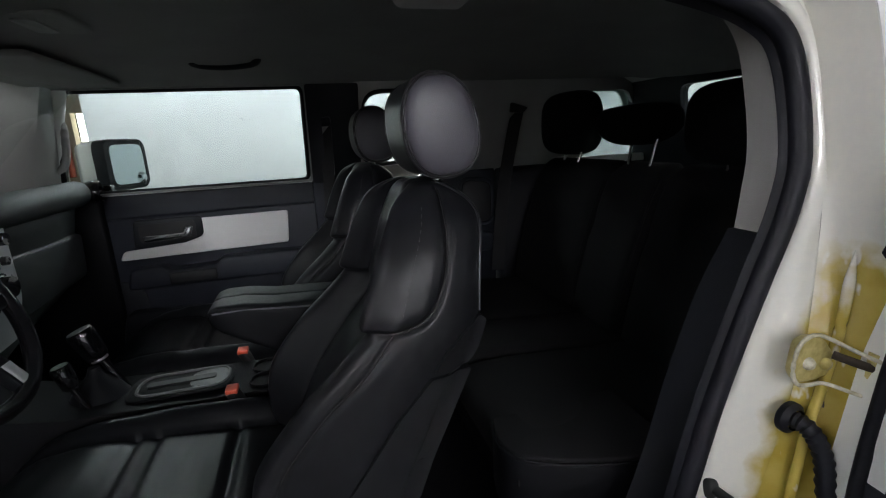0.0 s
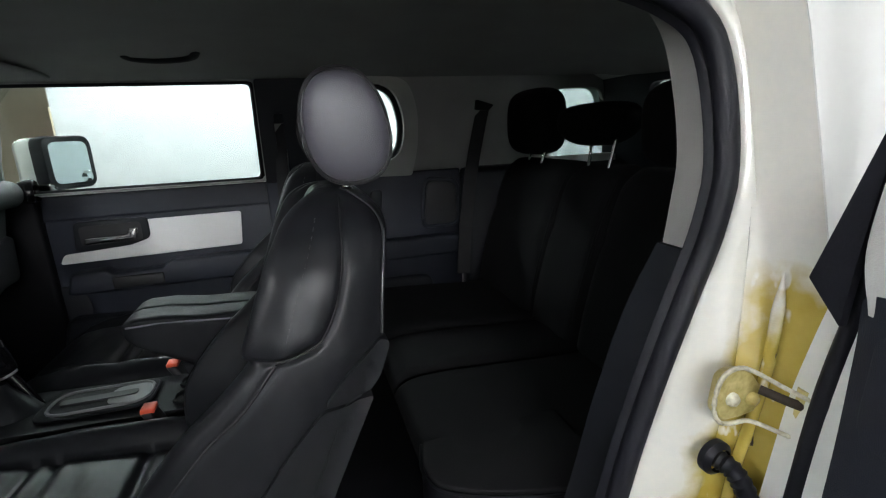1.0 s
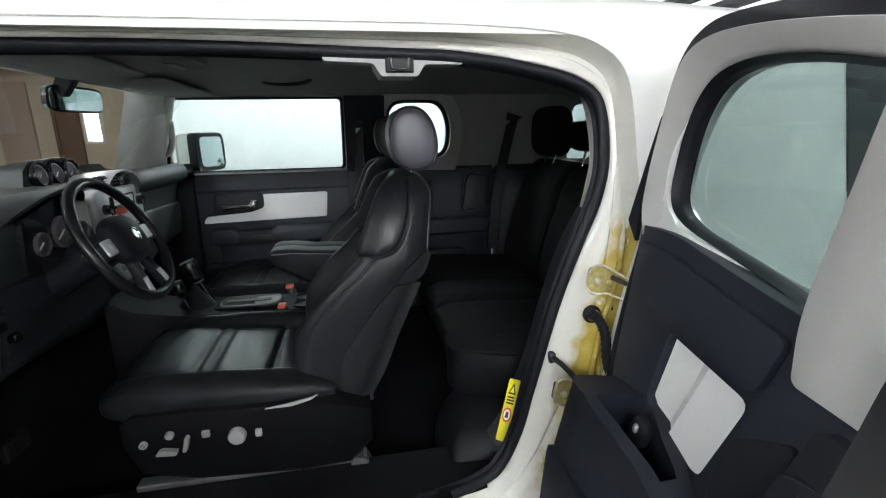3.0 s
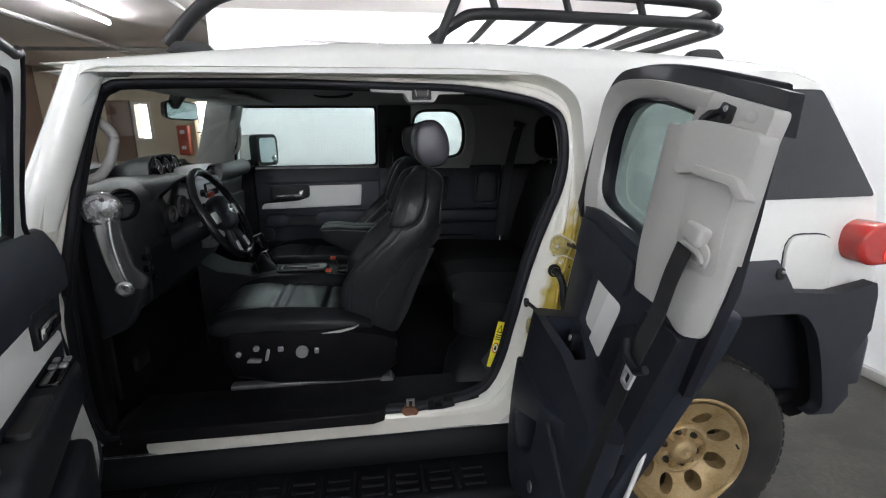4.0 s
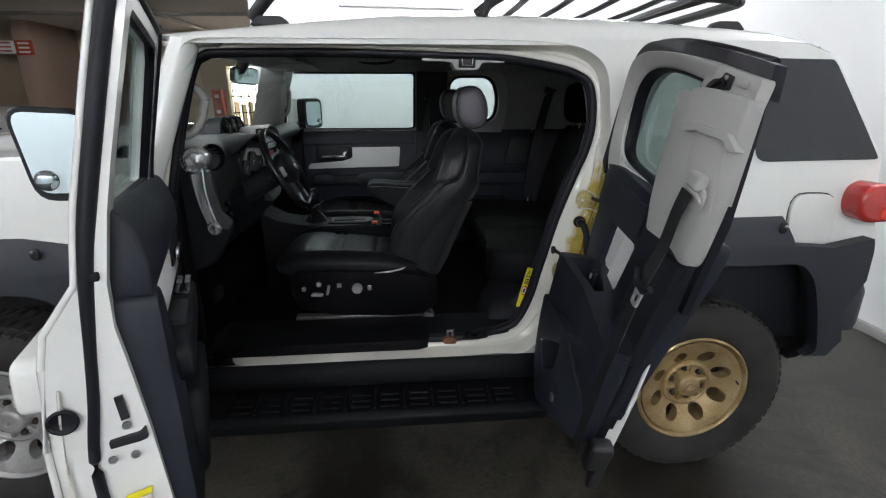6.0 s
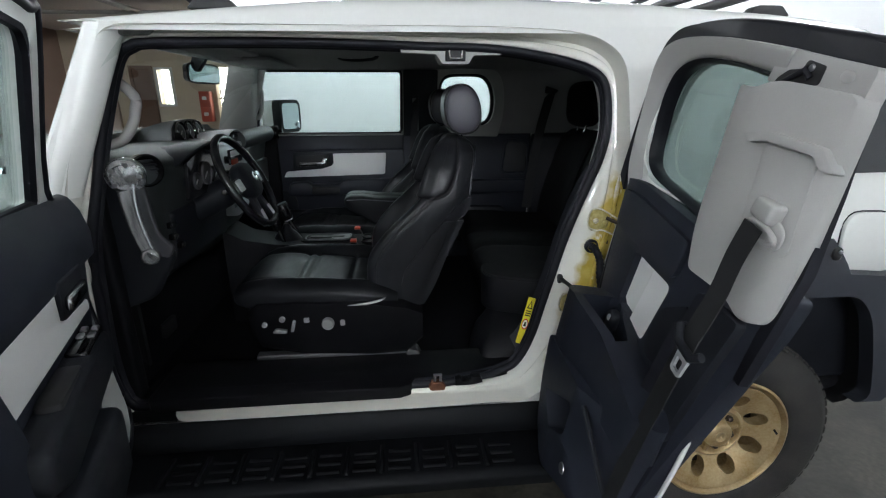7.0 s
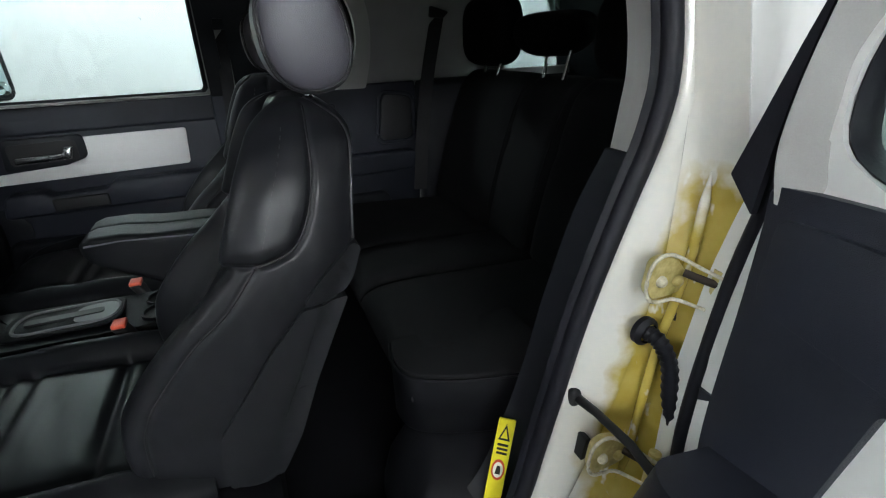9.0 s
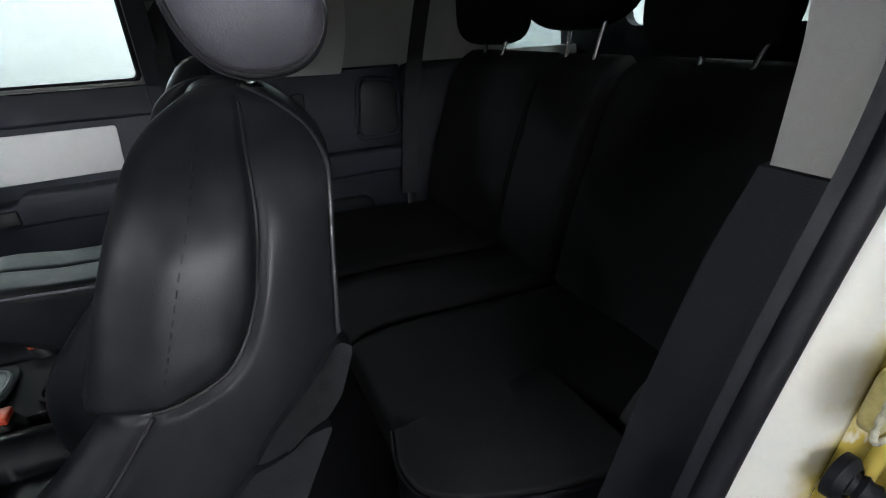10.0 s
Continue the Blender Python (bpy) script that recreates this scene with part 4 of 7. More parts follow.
# near quarter pillar trim: light upper piece, dark lower piece
TR = [(1.98, 1.70, 0.05), (2.12, 1.668, 0.055), (2.185, 1.62, 0.06), (2.212, 1.54, 0.066), (2.218, 1.46, 0.066), (2.205, 1.40, 0.064), (2.19, 1.345, 0.062)]
up = spline([(x, z, w) for x, z, w in TR], 4)
part("pillar_trim", loft([[(x + 0.016, 0.185 + (z - 1.34) * 0.1, z), (x + 0.004, 0.205 + (z - 1.34) * 0.1, z), (x + 0.006, 0.205 + w + (z - 1.34) * 0.1, z), (x + 0.03, 0.205 + w + (z - 1.34) * 0.1, z)] for x, z, w in up]), "trim", car, "light grey rear pillar trim")
lo = spline([(2.19, 1.343, 0.065), (2.145, 1.25, 0.07), (2.105, 1.12, 0.075), (2.075, 0.98, 0.08), (2.042, 0.86, 0.085), (1.995, 0.745, 0.09), (1.93, 0.67, 0.09)], 4)
part("pillar_trim", loft([[(x + 0.02 + 0.09 * k, 0.198, z), (x + 0.002 + 0.09 * k, 0.205, z), (x + 0.003 - 0.008 * k, 0.21 + w, z), (x + 0.06, 0.22 + w, z)] for x, z, w in lo for k in [max(0.0, min(1.0, (1.15 - z) / 0.28))]]), "plastic", car, "dark plastic lower pillar trim")
stk = prism(rounded([(-0.028, -0.085), (0.022, -0.085), (0.028, 0.085), (-0.022, 0.085)], 0.004), "y", -0.002, 0.002)
stm = Matrix.Translation((2.012, 0.264, 0.787)) @ Matrix(((0.755, 0.62, 0.268, 0), (-0.655, 0.715, 0.177, 0), (0, -0.309, 0.947, 0), (0, 0, 0, 1))) @ Matrix.Diagonal((0.62, 1, 1.03, 1))
sk = part("warning_sticker", move(stk, stm), "yellow", car, "yellow warning sticker with pictograms")

# ---- the car: seats ----


# Seat back by height: front edge of the flank, rear edge, half width, forward swell of the bolster, depth of the middle panel.
BACK = [(0.80, 1.50, 1.628, 0.205, 0.012, 0.012), (0.836, 1.482, 1.640, 0.218, 0.018, 0.03), (0.924, 1.466, 1.675, 0.226, 0.024, 0.06), (1.0, 1.474, 1.708, 0.230, 0.026, 0.085), (1.05, 1.500, 1.730, 0.234, 0.028, 0.09), (1.12, 1.563, 1.760, 0.237, 0.032, 0.085), (1.17, 1.620, 1.782, 0.238, 0.034, 0.075), (1.205, 1.656, 1.802, 0.236, 0.034, 0.062), (1.222, 1.667, 1.810, 0.234, 0.030, 0.052), (1.234, 1.662, 1.813, 0.232, 0.034, 0.052), (1.26, 1.668, 1.816, 0.227, 0.031, 0.05), (1.30, 1.682, 1.821, 0.217, 0.030, 0.045), (1.34, 1.698, 1.828, 0.203, 0.030, 0.04), (1.375, 1.713, 1.833, 0.183, 0.028, 0.035), (1.397, 1.726, 1.828, 0.160, 0.028, 0.03), (1.413, 1.737, 1.814, 0.135, 0.022, 0.02), (1.425, 1.748, 1.797, 0.10, 0.012, 0.008), (1.431, 1.757, 1.782, 0.06, 0.004, 0.003)]
FLANK = ((0.0, 0.975), (0.12, 0.996), (0.26, 1.0), (0.4, 1.003), (0.54, 1.0), (0.68, 0.985), (0.82, 0.955), (0.92, 0.92), (1.0, 0.875))
PAD_SEAM = [(1.780, 1.42), (1.775, 1.39), (1.771, 1.349), (1.764, 1.315), (1.752, 1.28), (1.731, 1.247), (1.70, 1.232), (1.672, 1.227), (1.64, 1.230)]
EDGE_SEAM = [(1.672, 1.224), (1.626, 1.169), (1.569, 1.12), (1.502, 1.041), (1.480, 0.99), (1.474, 0.92)]


def away(path, x, z):
    """Distance of a place on the flank from a line drawn on it."""
    best = 9.0
    for (x0, z0), (x1, z1) in zip(path, path[1:]):
        dx, dz = x1 - x0, z1 - z0
        k = max(0.0, min(1.0, ((x - x0) * dx + (z - z0) * dz) / (dx * dx + dz * dz)))
        best = min(best, math.hypot(x - x0 - k * dx, z - z0 - k * dz))
    return best


PAD_LINE = spline(PAD_SEAM, 3)


def relief(x, z):
    """How far the leather stands out from the flank: a puffed wing inside its seam, and a sunk seam at the bolster."""
    out = 0.0016 * noise.noise(Vector((x * 14, z * 14, 0.7))) + 0.0008 * noise.noise(Vector((x * 45, z * 30, 3.1)))
    if z > 1.18:
        d = away(PAD_LINE, x, z)
        zs = [p[1] for p in PAD_LINE]
        lim = float(np.interp(z, zs[::-1], [p[0] for p in PAD_LINE][::-1])) if z > 1.233 else 0.0
        if x < lim:
            out += 0.0045 * (1 - math.exp(-(d / 0.014) ** 2))
        out -= 0.006 * math.exp(-(d / 0.0045) ** 2)
    if z < 1.24:
        out -= 0.004 * math.exp(-(away(EDGE_SEAM, x, z) / 0.0045) ** 2)
    return out


def backrest(cy, ring_steps=8, level_steps=11):
    """Bolstered front seat back, skinned through level rings."""
    fine = spline(BACK, level_steps)
    rings = []
    for z, xs, xb, hw, nose, rec in fine:
        xn = xs - nose
        xc = xn + rec
        half = [(xc + 0.004, 0.0), (xc, 0.3 * hw), (xc + 0.004, 0.5 * hw), (xc + 0.008, 0.60 * hw), (xc - 0.35 * rec, 0.66 * hw), (xn + 0.006, 0.76 * hw), (xn, 0.85 * hw), (xn + 0.35 * nose, 0.935 * hw)]
        half += [(xs + (xb - xs) * k, hw * f) for k, f in FLANK]
        half += [(xb + 0.008, 0.78 * hw), (xb + 0.013, 0.6 * hw), (xb + 0.015, 0.3 * hw), (xb + 0.016, 0.0)]
        full = half + [(x, -y) for x, y in half[-2:0:-1]]
        ring = []
        for x, y in spline(full, ring_steps, True):
            if abs(y) > 0.82 * hw and xs - 0.03 < x < xb + 0.002:
                y += relief(x, z) * (1 if y > 0 else -1)
            ring.append((x, cy + y, z))
        rings.append(ring)
    return loft(rings), fine


def side_y(fine, x, z, lim=0.98):
    """Half width of the seat back at a place on its flank."""
    zs = [r[0] for r in fine]
    xs, xb, hw = (float(np.interp(z, zs, [r[k] for r in fine])) for k in (1, 2, 3))
    return hw * float(np.interp((x - xs) / (xb - xs), [k for k, f in FLANK], [f for k, f in FLANK]))


def cushion(cy):
    rows = [(0.955, 0.865, 0.885, 0.18, 0.0), (0.975, 0.845, 0.91, 0.225, 0.006), (1.02, 0.83, 0.928, 0.25, 0.016), (1.10, 0.82, 0.932, 0.26, 0.03), (1.20, 0.815, 0.922, 0.265, 0.042), (1.30, 0.81, 0.91, 0.267, 0.052), (1.40, 0.805, 0.90, 0.266, 0.055), (1.48, 0.80, 0.893, 0.26, 0.045), (1.55, 0.80, 0.89, 0.24, 0.02)]
    fine = spline(rows, 16)
    rings = []
    for x, zb, zt, hw, bol in fine:
        dip = 0.009 * (math.exp(-((x - 1.175) / 0.010) ** 2) + math.exp(-((x - 1.215) / 0.010) ** 2) + math.exp(-((x - 1.375) / 0.011) ** 2))
        ring = []
        for j in range(128):
            t = 2 * math.pi * j / 128
            c, s = math.cos(t), math.sin(t)
            y = hw * abs(c) ** 0.6 * (1 if c > 0 else -1)
            v = abs(s) ** 0.6 * (1 if s > 0 else -1)
            z = (zb + zt) / 2 + (zt - zb) / 2 * v
            if v > 0:
                k = min(1, max(0, (abs(y) - hw * 0.60) / (hw * 0.2)))
                z += bol * k * (3 - 2 * k) * k * v
                if abs(y) < hw * 0.66:
                    z -= dip * v
                z -= 0.008 * math.exp(-((abs(y) - hw * 0.63) / 0.010) ** 2) * v
                z += v * (0.0035 * noise.noise(Vector((x * 22, y * 9 + cy * 7, 1.3))) + 0.0016 * abs(noise.noise(Vector((x * 48, y * 14 + cy * 7, 4.1)))) + 0.0003 * noise.noise(Vector((x * 110, y * 80, 2.0))))
            ring.append((x, cy + y, z))
        rings.append(ring)
    return loft(rings)


def front_seat(cy, out, label):
    """Power seat with bolsters; out is the side of its door, -1 or 1."""
    shell = []
    for x, zb, zt, hw in ((1.02, 0.76, 0.84, 0.245), (1.06, 0.70, 0.87, 0.267), (1.20, 0.675, 0.875, 0.278), (1.45, 0.66, 0.865, 0.280), (1.58, 0.66, 0.84, 0.272), (1.64, 0.70, 0.80, 0.24)):
        shell.append([(x, cy + hw * a, z) for a, z in ((-1, zb + 0.02), (-1, zt), (-0.9, zt + 0.012), (0.9, zt + 0.012), (1, zt), (1, zb + 0.02), (0.95, zb), (-0.95, zb))])
    seat = part("front_seat", bevel(loft(shell), 0.008), "console", car, label)
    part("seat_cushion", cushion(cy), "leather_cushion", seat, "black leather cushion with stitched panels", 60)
    bm, fine = backrest(cy)
    part("backrest", bm, "leather", seat, "black leather backrest with side bolsters", 60)
    # hard rear cover over the lower back
    rings = []
    for z, xs, xb, hw, nose, rec in fine:
        if 0.82 < z < 1.20:
            rings.append([(xb + dx, cy + f * hw, z) for dx, f in ((-0.02, -0.96), (0.006, -0.88), (0.019, -0.72), (0.024, -0.4), (0.026, 0.0), (0.024, 0.4), (0.019, 0.72), (0.006, 0.88), (-0.02, 0.96))])
    part("seat_back_cover", loft(rings, cap=False, closed=False), "seat_plastic", seat, "grey plastic seat back cover", 50)
    for s in (-1, 1):
        def on_side(lift, lim=0.98):
            return lambda u, v, w: (u, cy + s * (side_y(fine, u, v, lim) + lift - w), v)
        cuts = [("v", 0.8 + 0.02 * k) for k in range(24)] + [("u", 1.5 + 0.015 * k) for k in range(24)]
        fin = rounded([(1.824, 1.224), (1.809, 1.233), (1.782, 1.214), (1.749, 1.188), (1.727, 1.159), (1.756, 1.153), (1.790, 1.158), (1.806, 1.178)], 0.006, 2)
        part("cover_fin", sheet(fin, [], on_side(0.009), 0.03, cuts, 0.0), "seat_plastic", seat, "grey plastic fin at the shoulder", 50)
        low = rounded([(1.795, 1.148), (1.758, 1.146), (1.724, 1.151), (1.673, 1.097), (1.617, 1.02), (1.577, 0.966), (1.565, 0.91), (1.568, 0.86), (1.60, 0.815), (1.648, 0.82), (1.69, 0.90), (1.728, 1.0), (1.768, 1.09)], 0.006, 2)
        part("cover_side", sheet(low, [], on_side(0.008), 0.03, cuts, 0.0), "seat_plastic", seat, "", 50)
        part("seam", tube([on_side(-0.0045)(u, v, 0) for u, v in spline(PAD_SEAM[:-1], 6)], 0.0014, 6), "black", seat)
        part("seam", tube([on_side(-0.003)(u, v, 0) for u, v in spline(EDGE_SEAM, 6)], 0.0016, 6), "black", seat)
        stitch = spline([(1.742, 1.40), (1.728, 1.36), (1.710, 1.315), (1.697, 1.28), (1.686, 1.25)], 8)
        thread = bmesh.new()
        for (u0, v0), (u1, v1) in list(zip(stitch, stitch[1:]))[::2]:
            thread = tube([on_side(0.0068)(u0, v0, 0), on_side(0.0068)(u1, v1, 0)], 0.0006, 5, bm=thread)
        part("stitching", thread, "leather_piping", seat, "grey stitched seam")
        zs = [r[0] for r in fine]
        edge = [(float(np.interp(z, zs, [r[2] for r in fine])) + 0.001, float(np.interp(z, zs, [r[3] for r in fine])) * 0.875 + 0.002, z) for z in (1.236, 1.27, 1.31, 1.35, 1.375)]
        pipe = [(x, cy + s * y, z) for x, y, z in spline(edge + [(1.828, 0.140, 1.397), (1.812, 0.118, 1.413), (1.797, 0.09, 1.424), (1.788, 0.072, 1.428)], 5)]
        part("back_piping", tube(pipe, 0.0025, 8), "leather_piping", seat, "raised leather piping")
    hc = Matrix.Translation((1.803, cy, 1.5205)) @ Matrix.Rotation(radians(-7), 4, "Y")

    def oval(k, y):
        ring = []
        for j in range(48):
            a = 2 * math.pi * j / 48
            c, s = math.cos(a), math.sin(a)
            slim = 1.0 - 0.07 * s
            ring.append(hc @ Vector((0.066 * k * slim * abs(c) ** 0.85 * (1 if c > 0 else -1), y, 0.088 * k * abs(s) ** 0.85 * (1 if s > 0 else -1) - 0.004 * c)))
        return ring

    hr = part("headrest", loft([oval(k, y) for k, y in ((0.86, -0.092), (0.95, -0.087), (0.99, -0.078), (1.0, -0.06), (0.985, 0.0), (1.0, 0.06), (0.99, 0.078), (0.95, 0.087), (0.86, 0.092))]), "leather", seat, "black leather headrest with grey side panels", 60)
    for s in (-1, 1):
        part("headrest_panel", loft([oval(k, s * y) for k, y in ((0.93, 0.083), (0.92, 0.0915), (0.87, 0.0975), (0.72, 0.1025), (0.5, 0.106), (0.25, 0.1075), (0.05, 0.108))]), "leather_grey", hr, "smooth grey side panel", 60)
        part("headrest_piping", tube(oval(0.945, s * 0.0885), 0.0026, 6, True), "leather_piping", hr)
        part("headrest_piping", tube(oval(0.985, s * 0.0815), 0.0021, 6, True), "leather_piping", hr)
    for s in (-1, 1):
        part("headrest_post", tube([(1.793, cy + s * 0.062, 1.41), (1.805, cy + s * 0.062, 1.46)], 0.0055, 12), "chrome", seat, "chrome post")
        part("post_collar", lathe([(0.014, 0), (0.014, 0.006), (0.009, 0.01)], Matrix.Translation((1.794, cy + s * 0.062, 1.420)), 14), "gloss_black", seat)
    # folding armrest on the inner side
    ay = cy - out * 0.335
    arm = [[(x, ay + a * w, z + b * h) for a, b in rounded([(-1, -1), (1, -1), (1, 1), (-1, 1)], 0.35)] for x, z, w, h in ((1.318, 1.115, 0.030, 0.010), (1.326, 1.112, 0.038, 0.022), (1.345, 1.106, 0.043, 0.034), (1.40, 1.09, 0.045, 0.050), (1.47, 1.064, 0.045, 0.066), (1.55, 1.055, 0.045, 0.072), (1.64, 1.05, 0.043, 0.072))]
    # Dark vinyl in place of leather keeps the lit armrest top darker.
    ar = part("armrest", loft(arm), "dark_vinyl", seat, "black leather folding armrest", 60)
    part("armrest_seam", tube([(x, ay + out * 0.043, z) for x, z in ((1.33, 1.124), (1.40, 1.126), (1.52, 1.116), (1.64, 1.108))], 0.0022, 6), "leather_grey", ar)
    part("armrest_pivot", tube([(1.62, ay - out * 0.03, 1.07), (1.62, cy - out * 0.24, 1.07)], 0.026, 16), "plastic", ar)
    for s in (-1, 1):
        part("seat_rail", box(1.03, 1.62, cy + s * 0.23 - 0.02, cy + s * 0.23 + 0.02, 0.645, 0.662, 0.004), "steel", seat, "steel seat rail")
        part("rail_foot", prism(rounded([(1.56, 0.56), (1.66, 0.56), (1.62, 0.66), (1.58, 0.67)], 0.01), "y", cy + s * 0.23 - 0.03, cy + s * 0.23 + 0.03, 0.004), "satin", seat, "grey metal seat foot")
        part("rail_foot", prism(rounded([(1.03, 0.56), (1.14, 0.56), (1.13, 0.60), (1.09, 0.63), (1.04, 0.62)], 0.008), "y", cy + s * 0.23 - 0.035, cy + s * 0.23 + 0.035, 0.004), "satin", seat, "grey metal seat foot")
    return seat


CY = 0.572
driver = front_seat(CY, -1, "black leather power driver seat with armrest")
passenger = front_seat(WIDE - CY, 1, "black leather front passenger seat with armrest")
# seat switches on the door side of the driver seat
SY = CY - 0.284
for name, bm in (("seat_switch", lathe([(0.0095, 0), (0.0095, 0.008), (0.007, 0.011), (0.001, 0.011)], Matrix.Translation((1.083, SY + 0.006, 0.803)) @ Matrix.Rotation(radians(90), 4, "X"), 18)),
                 ("seat_switch", prism(rounded([(1.108, 0.775), (1.158, 0.771), (1.162, 0.781), (1.122, 0.789)], 0.008), "y", SY - 0.012, SY + 0.006, 0.003)),
                 ("seat_switch", lathe([(0.0105, 0), (0.0105, 0.008), (0.008, 0.011), (0.001, 0.011)], Matrix.Translation((1.145, SY + 0.006, 0.822)) @ Matrix.Rotation(radians(90), 4, "X"), 18)),
                 ("seat_switch", prism(rounded([(1.172, 0.777), (1.183, 0.777), (1.192, 0.815), (1.182, 0.818)], 0.005), "y", SY - 0.012, SY + 0.006, 0.003)),
                 ("seat_switch", box(1.219, 1.238, SY - 0.004, SY + 0.006, 0.806, 0.824, 0.003)),
                 ("lumbar_knob", lathe([(0.0215, 0), (0.0215, 0.014), (0.018, 0.018), (0.001, 0.018)], Matrix.Translation((1.302, SY + 0.006, 0.80)) @ Matrix.Rotation(radians(90), 4, "X"), 28)),
                 ("seat_switch", box(1.345, 1.361, SY - 0.004, SY + 0.006, 0.790, 0.811, 0.003))):
    part(name, bm, "switch", driver, "small silver-grey seat control")
part("trim_tear", prism([(1.375, 0.866), (1.44, 0.866), (1.49, 0.878), (1.508, 0.890), (1.48, 0.882), (1.43, 0.873)], "y", SY - 0.004, SY + 0.002), "trim", driver, "frayed pale edge of the cushion trim")
for cy, y in ((CY, 0.835), (WIDE - CY, WIDE - 0.835)):
    bk = part("belt_buckle", bevel(loft([[(1.40 - k * 0.05 + a * 0.012, y + b * 0.022, 0.84 + k * 0.10) for a, b in rounded([(-1, -1), (1, -1), (1, 1), (-1, 1)], 0.4, 2)] for k in (0, 0.6, 1.0)]), 0.001), "black", car, "black seat belt buckle")
    part("release_button", box(1.338, 1.366, y - 0.018, y + 0.018, 0.937, 0.949, 0.003), "orange", bk, "orange release button")

# rear bench in black cloth


def bench_back(y0, y1):
    rows = [(0.90, 2.40, 2.56), (1.00, 2.415, 2.60), (1.15, 2.455, 2.645), (1.28, 2.50, 2.675), (1.35, 2.535, 2.68), (1.385, 2.575, 2.67), (1.39, 2.60, 2.65)]
    rings = []
    cyy, hw = (y0 + y1) / 2, (y1 - y0) / 2
    for z, xf, xr in spline(rows, 3):
        ring = []
        sh = 0.03 * max(0, (z - 1.33) / 0.06) ** 2
        for j in range(32):
            t = 2 * math.pi * j / 32
            c, s = math.cos(t), math.sin(t)
            y = (hw - sh) * abs(s) ** 0.4 * (1 if s > 0 else -1)
            x = (xf + xr) / 2 - (xr - xf) / 2 * abs(c) ** 0.6 * (1 if c > 0 else -1)
            if c > 0:
                x += 0.02 * math.exp(-(y / (hw * 0.6)) ** 2) + 0.005 * math.exp(-((abs(y) - hw * 0.66) / 0.012) ** 2) + 0.006 * math.exp(-((z - 1.20) / 0.012) ** 2)
            ring.append((x, cyy + y, z))
        rings.append(ring)
    return loft(rings)


bench = part("rear_seat", box(1.98, 2.62, 0.44, 1.56, 0.56, 0.80, 0.04), "carpet", car, "black cloth rear bench seat")
for y0, y1 in ((0.33, 0.84), (0.845, 1.09), (1.095, 1.58)):
    part("backrest", bench_back(y0, y1), "cloth", bench, "", 60)
    rings = []
    for x, zb, zt in spline([(1.90, 0.84, 0.86), (1.915, 0.80, 0.895), (1.97, 0.78, 0.917), (2.1, 0.78, 0.915), (2.3, 0.78, 0.90), (2.45, 0.78, 0.89)], 4):
        cyy, hw = (max(y0, 0.42) + y1) / 2, (y1 - max(y0, 0.42)) / 2
        ring = []
        for j in range(32):
            t = 2 * math.pi * j / 32
            c, s = math.cos(t), math.sin(t)
            ring.append((x, cyy + hw * abs(c) ** 0.4 * (1 if c > 0 else -1), (zb + zt) / 2 + (zt - zb) / 2 * abs(s) ** 0.5 * (1 if s > 0 else -1)))
        rings.append(ring)
    part("seat_cushion", loft(rings), "cloth", bench, "", 60)
for cy, x, hw, hh, z in ((0.665, 2.60, 0.145, 0.105, 1.50), (1.045, 2.60, 0.185, 0.064, 1.508), (1.445, 2.60, 0.185, 0.122, 1.528)):
    pad = blob(x + 0.02, cy, z, 0.055, hw, hh, 3.4, 8)
    for v in pad.verts:
        if hh < 0.08 and v.co.z < z:
            v.co.y = cy + (v.co.y - cy) * (1 - 0.42 * ((z - v.co.z) / hh) ** 1.5)
    hr = part("headrest", pad, "cloth", bench, "black cloth rear headrest", 60)
    for s in (-1, 1):
        part("headrest_post", tube([(x - 0.01, cy - 0.06 + s * 0.05, 1.375), (x + 0.012, cy - 0.06 + s * 0.06, z - hh + 0.045)], 0.006, 8), "chrome", bench, "chrome post")
for y in (0.842, 1.092):
    part("seat_piping", tube([(xf, y, z) for z, xf, xr in spline([(0.92, 2.42, 0), (1.0, 2.43, 0), (1.15, 2.47, 0), (1.28, 2.515, 0), (1.35, 2.55, 0)], 4)], 0.004, 6), "cloth", bench)
# padded near end of the bench with piping, on a moulded step
end = spline([(1.90, 0.55), (1.884, 0.48), (1.90, 0.425), (1.95, 0.39), (2.01, 0.365), (2.08, 0.345), (2.16, 0.33)], 5)
outline = [(2.2, 0.33), (2.2, 0.56)] + end
part("seat_end", prism(outline, "z", 0.765, 0.904, 0.008), "dark_vinyl", bench, "dark padded seat end with piping", 60)
part("seat_end_top", prism([(2.05 + (x - 2.05) * 0.985, 0.45 + (y - 0.45) * 0.97) for x, y in outline], "z", 0.900, 0.914, 0.004), "cloth", bench, "", 60)
part("seat_piping", tube([(x - 0.001, y - 0.001, 0.904) for x, y in end], 0.0035, 8), "dark_vinyl", bench)
steps = [[(x, y, z) for x, y in rounded(q, 0.025, 3)] for z, q in ((0.765, [(1.925, 0.50), (1.945, 0.385), (2.08, 0.34), (2.14, 0.50)]), (0.72, [(1.89, 0.50), (1.905, 0.33), (2.06, 0.28), (2.14, 0.50)]), (0.68, [(1.86, 0.50), (1.862, 0.275), (2.04, 0.25), (2.14, 0.50)]), (0.61, [(1.84, 0.50), (1.842, 0.25), (2.03, 0.24), (2.14, 0.50)]), (0.555, [(1.835, 0.50), (1.835, 0.245), (2.03, 0.235), (2.14, 0.50)]))]
part("wheel_box", loft(steps), "dark_vinyl", car, "moulded plastic step beside the rear seat", 60)
part("parcel_bar", box(2.78, 3.18, 1.645, 1.665, 1.345, 1.38, 0.006), "insert", car, "pale bar behind the rear seat")

# ---- the car: dashboard ----


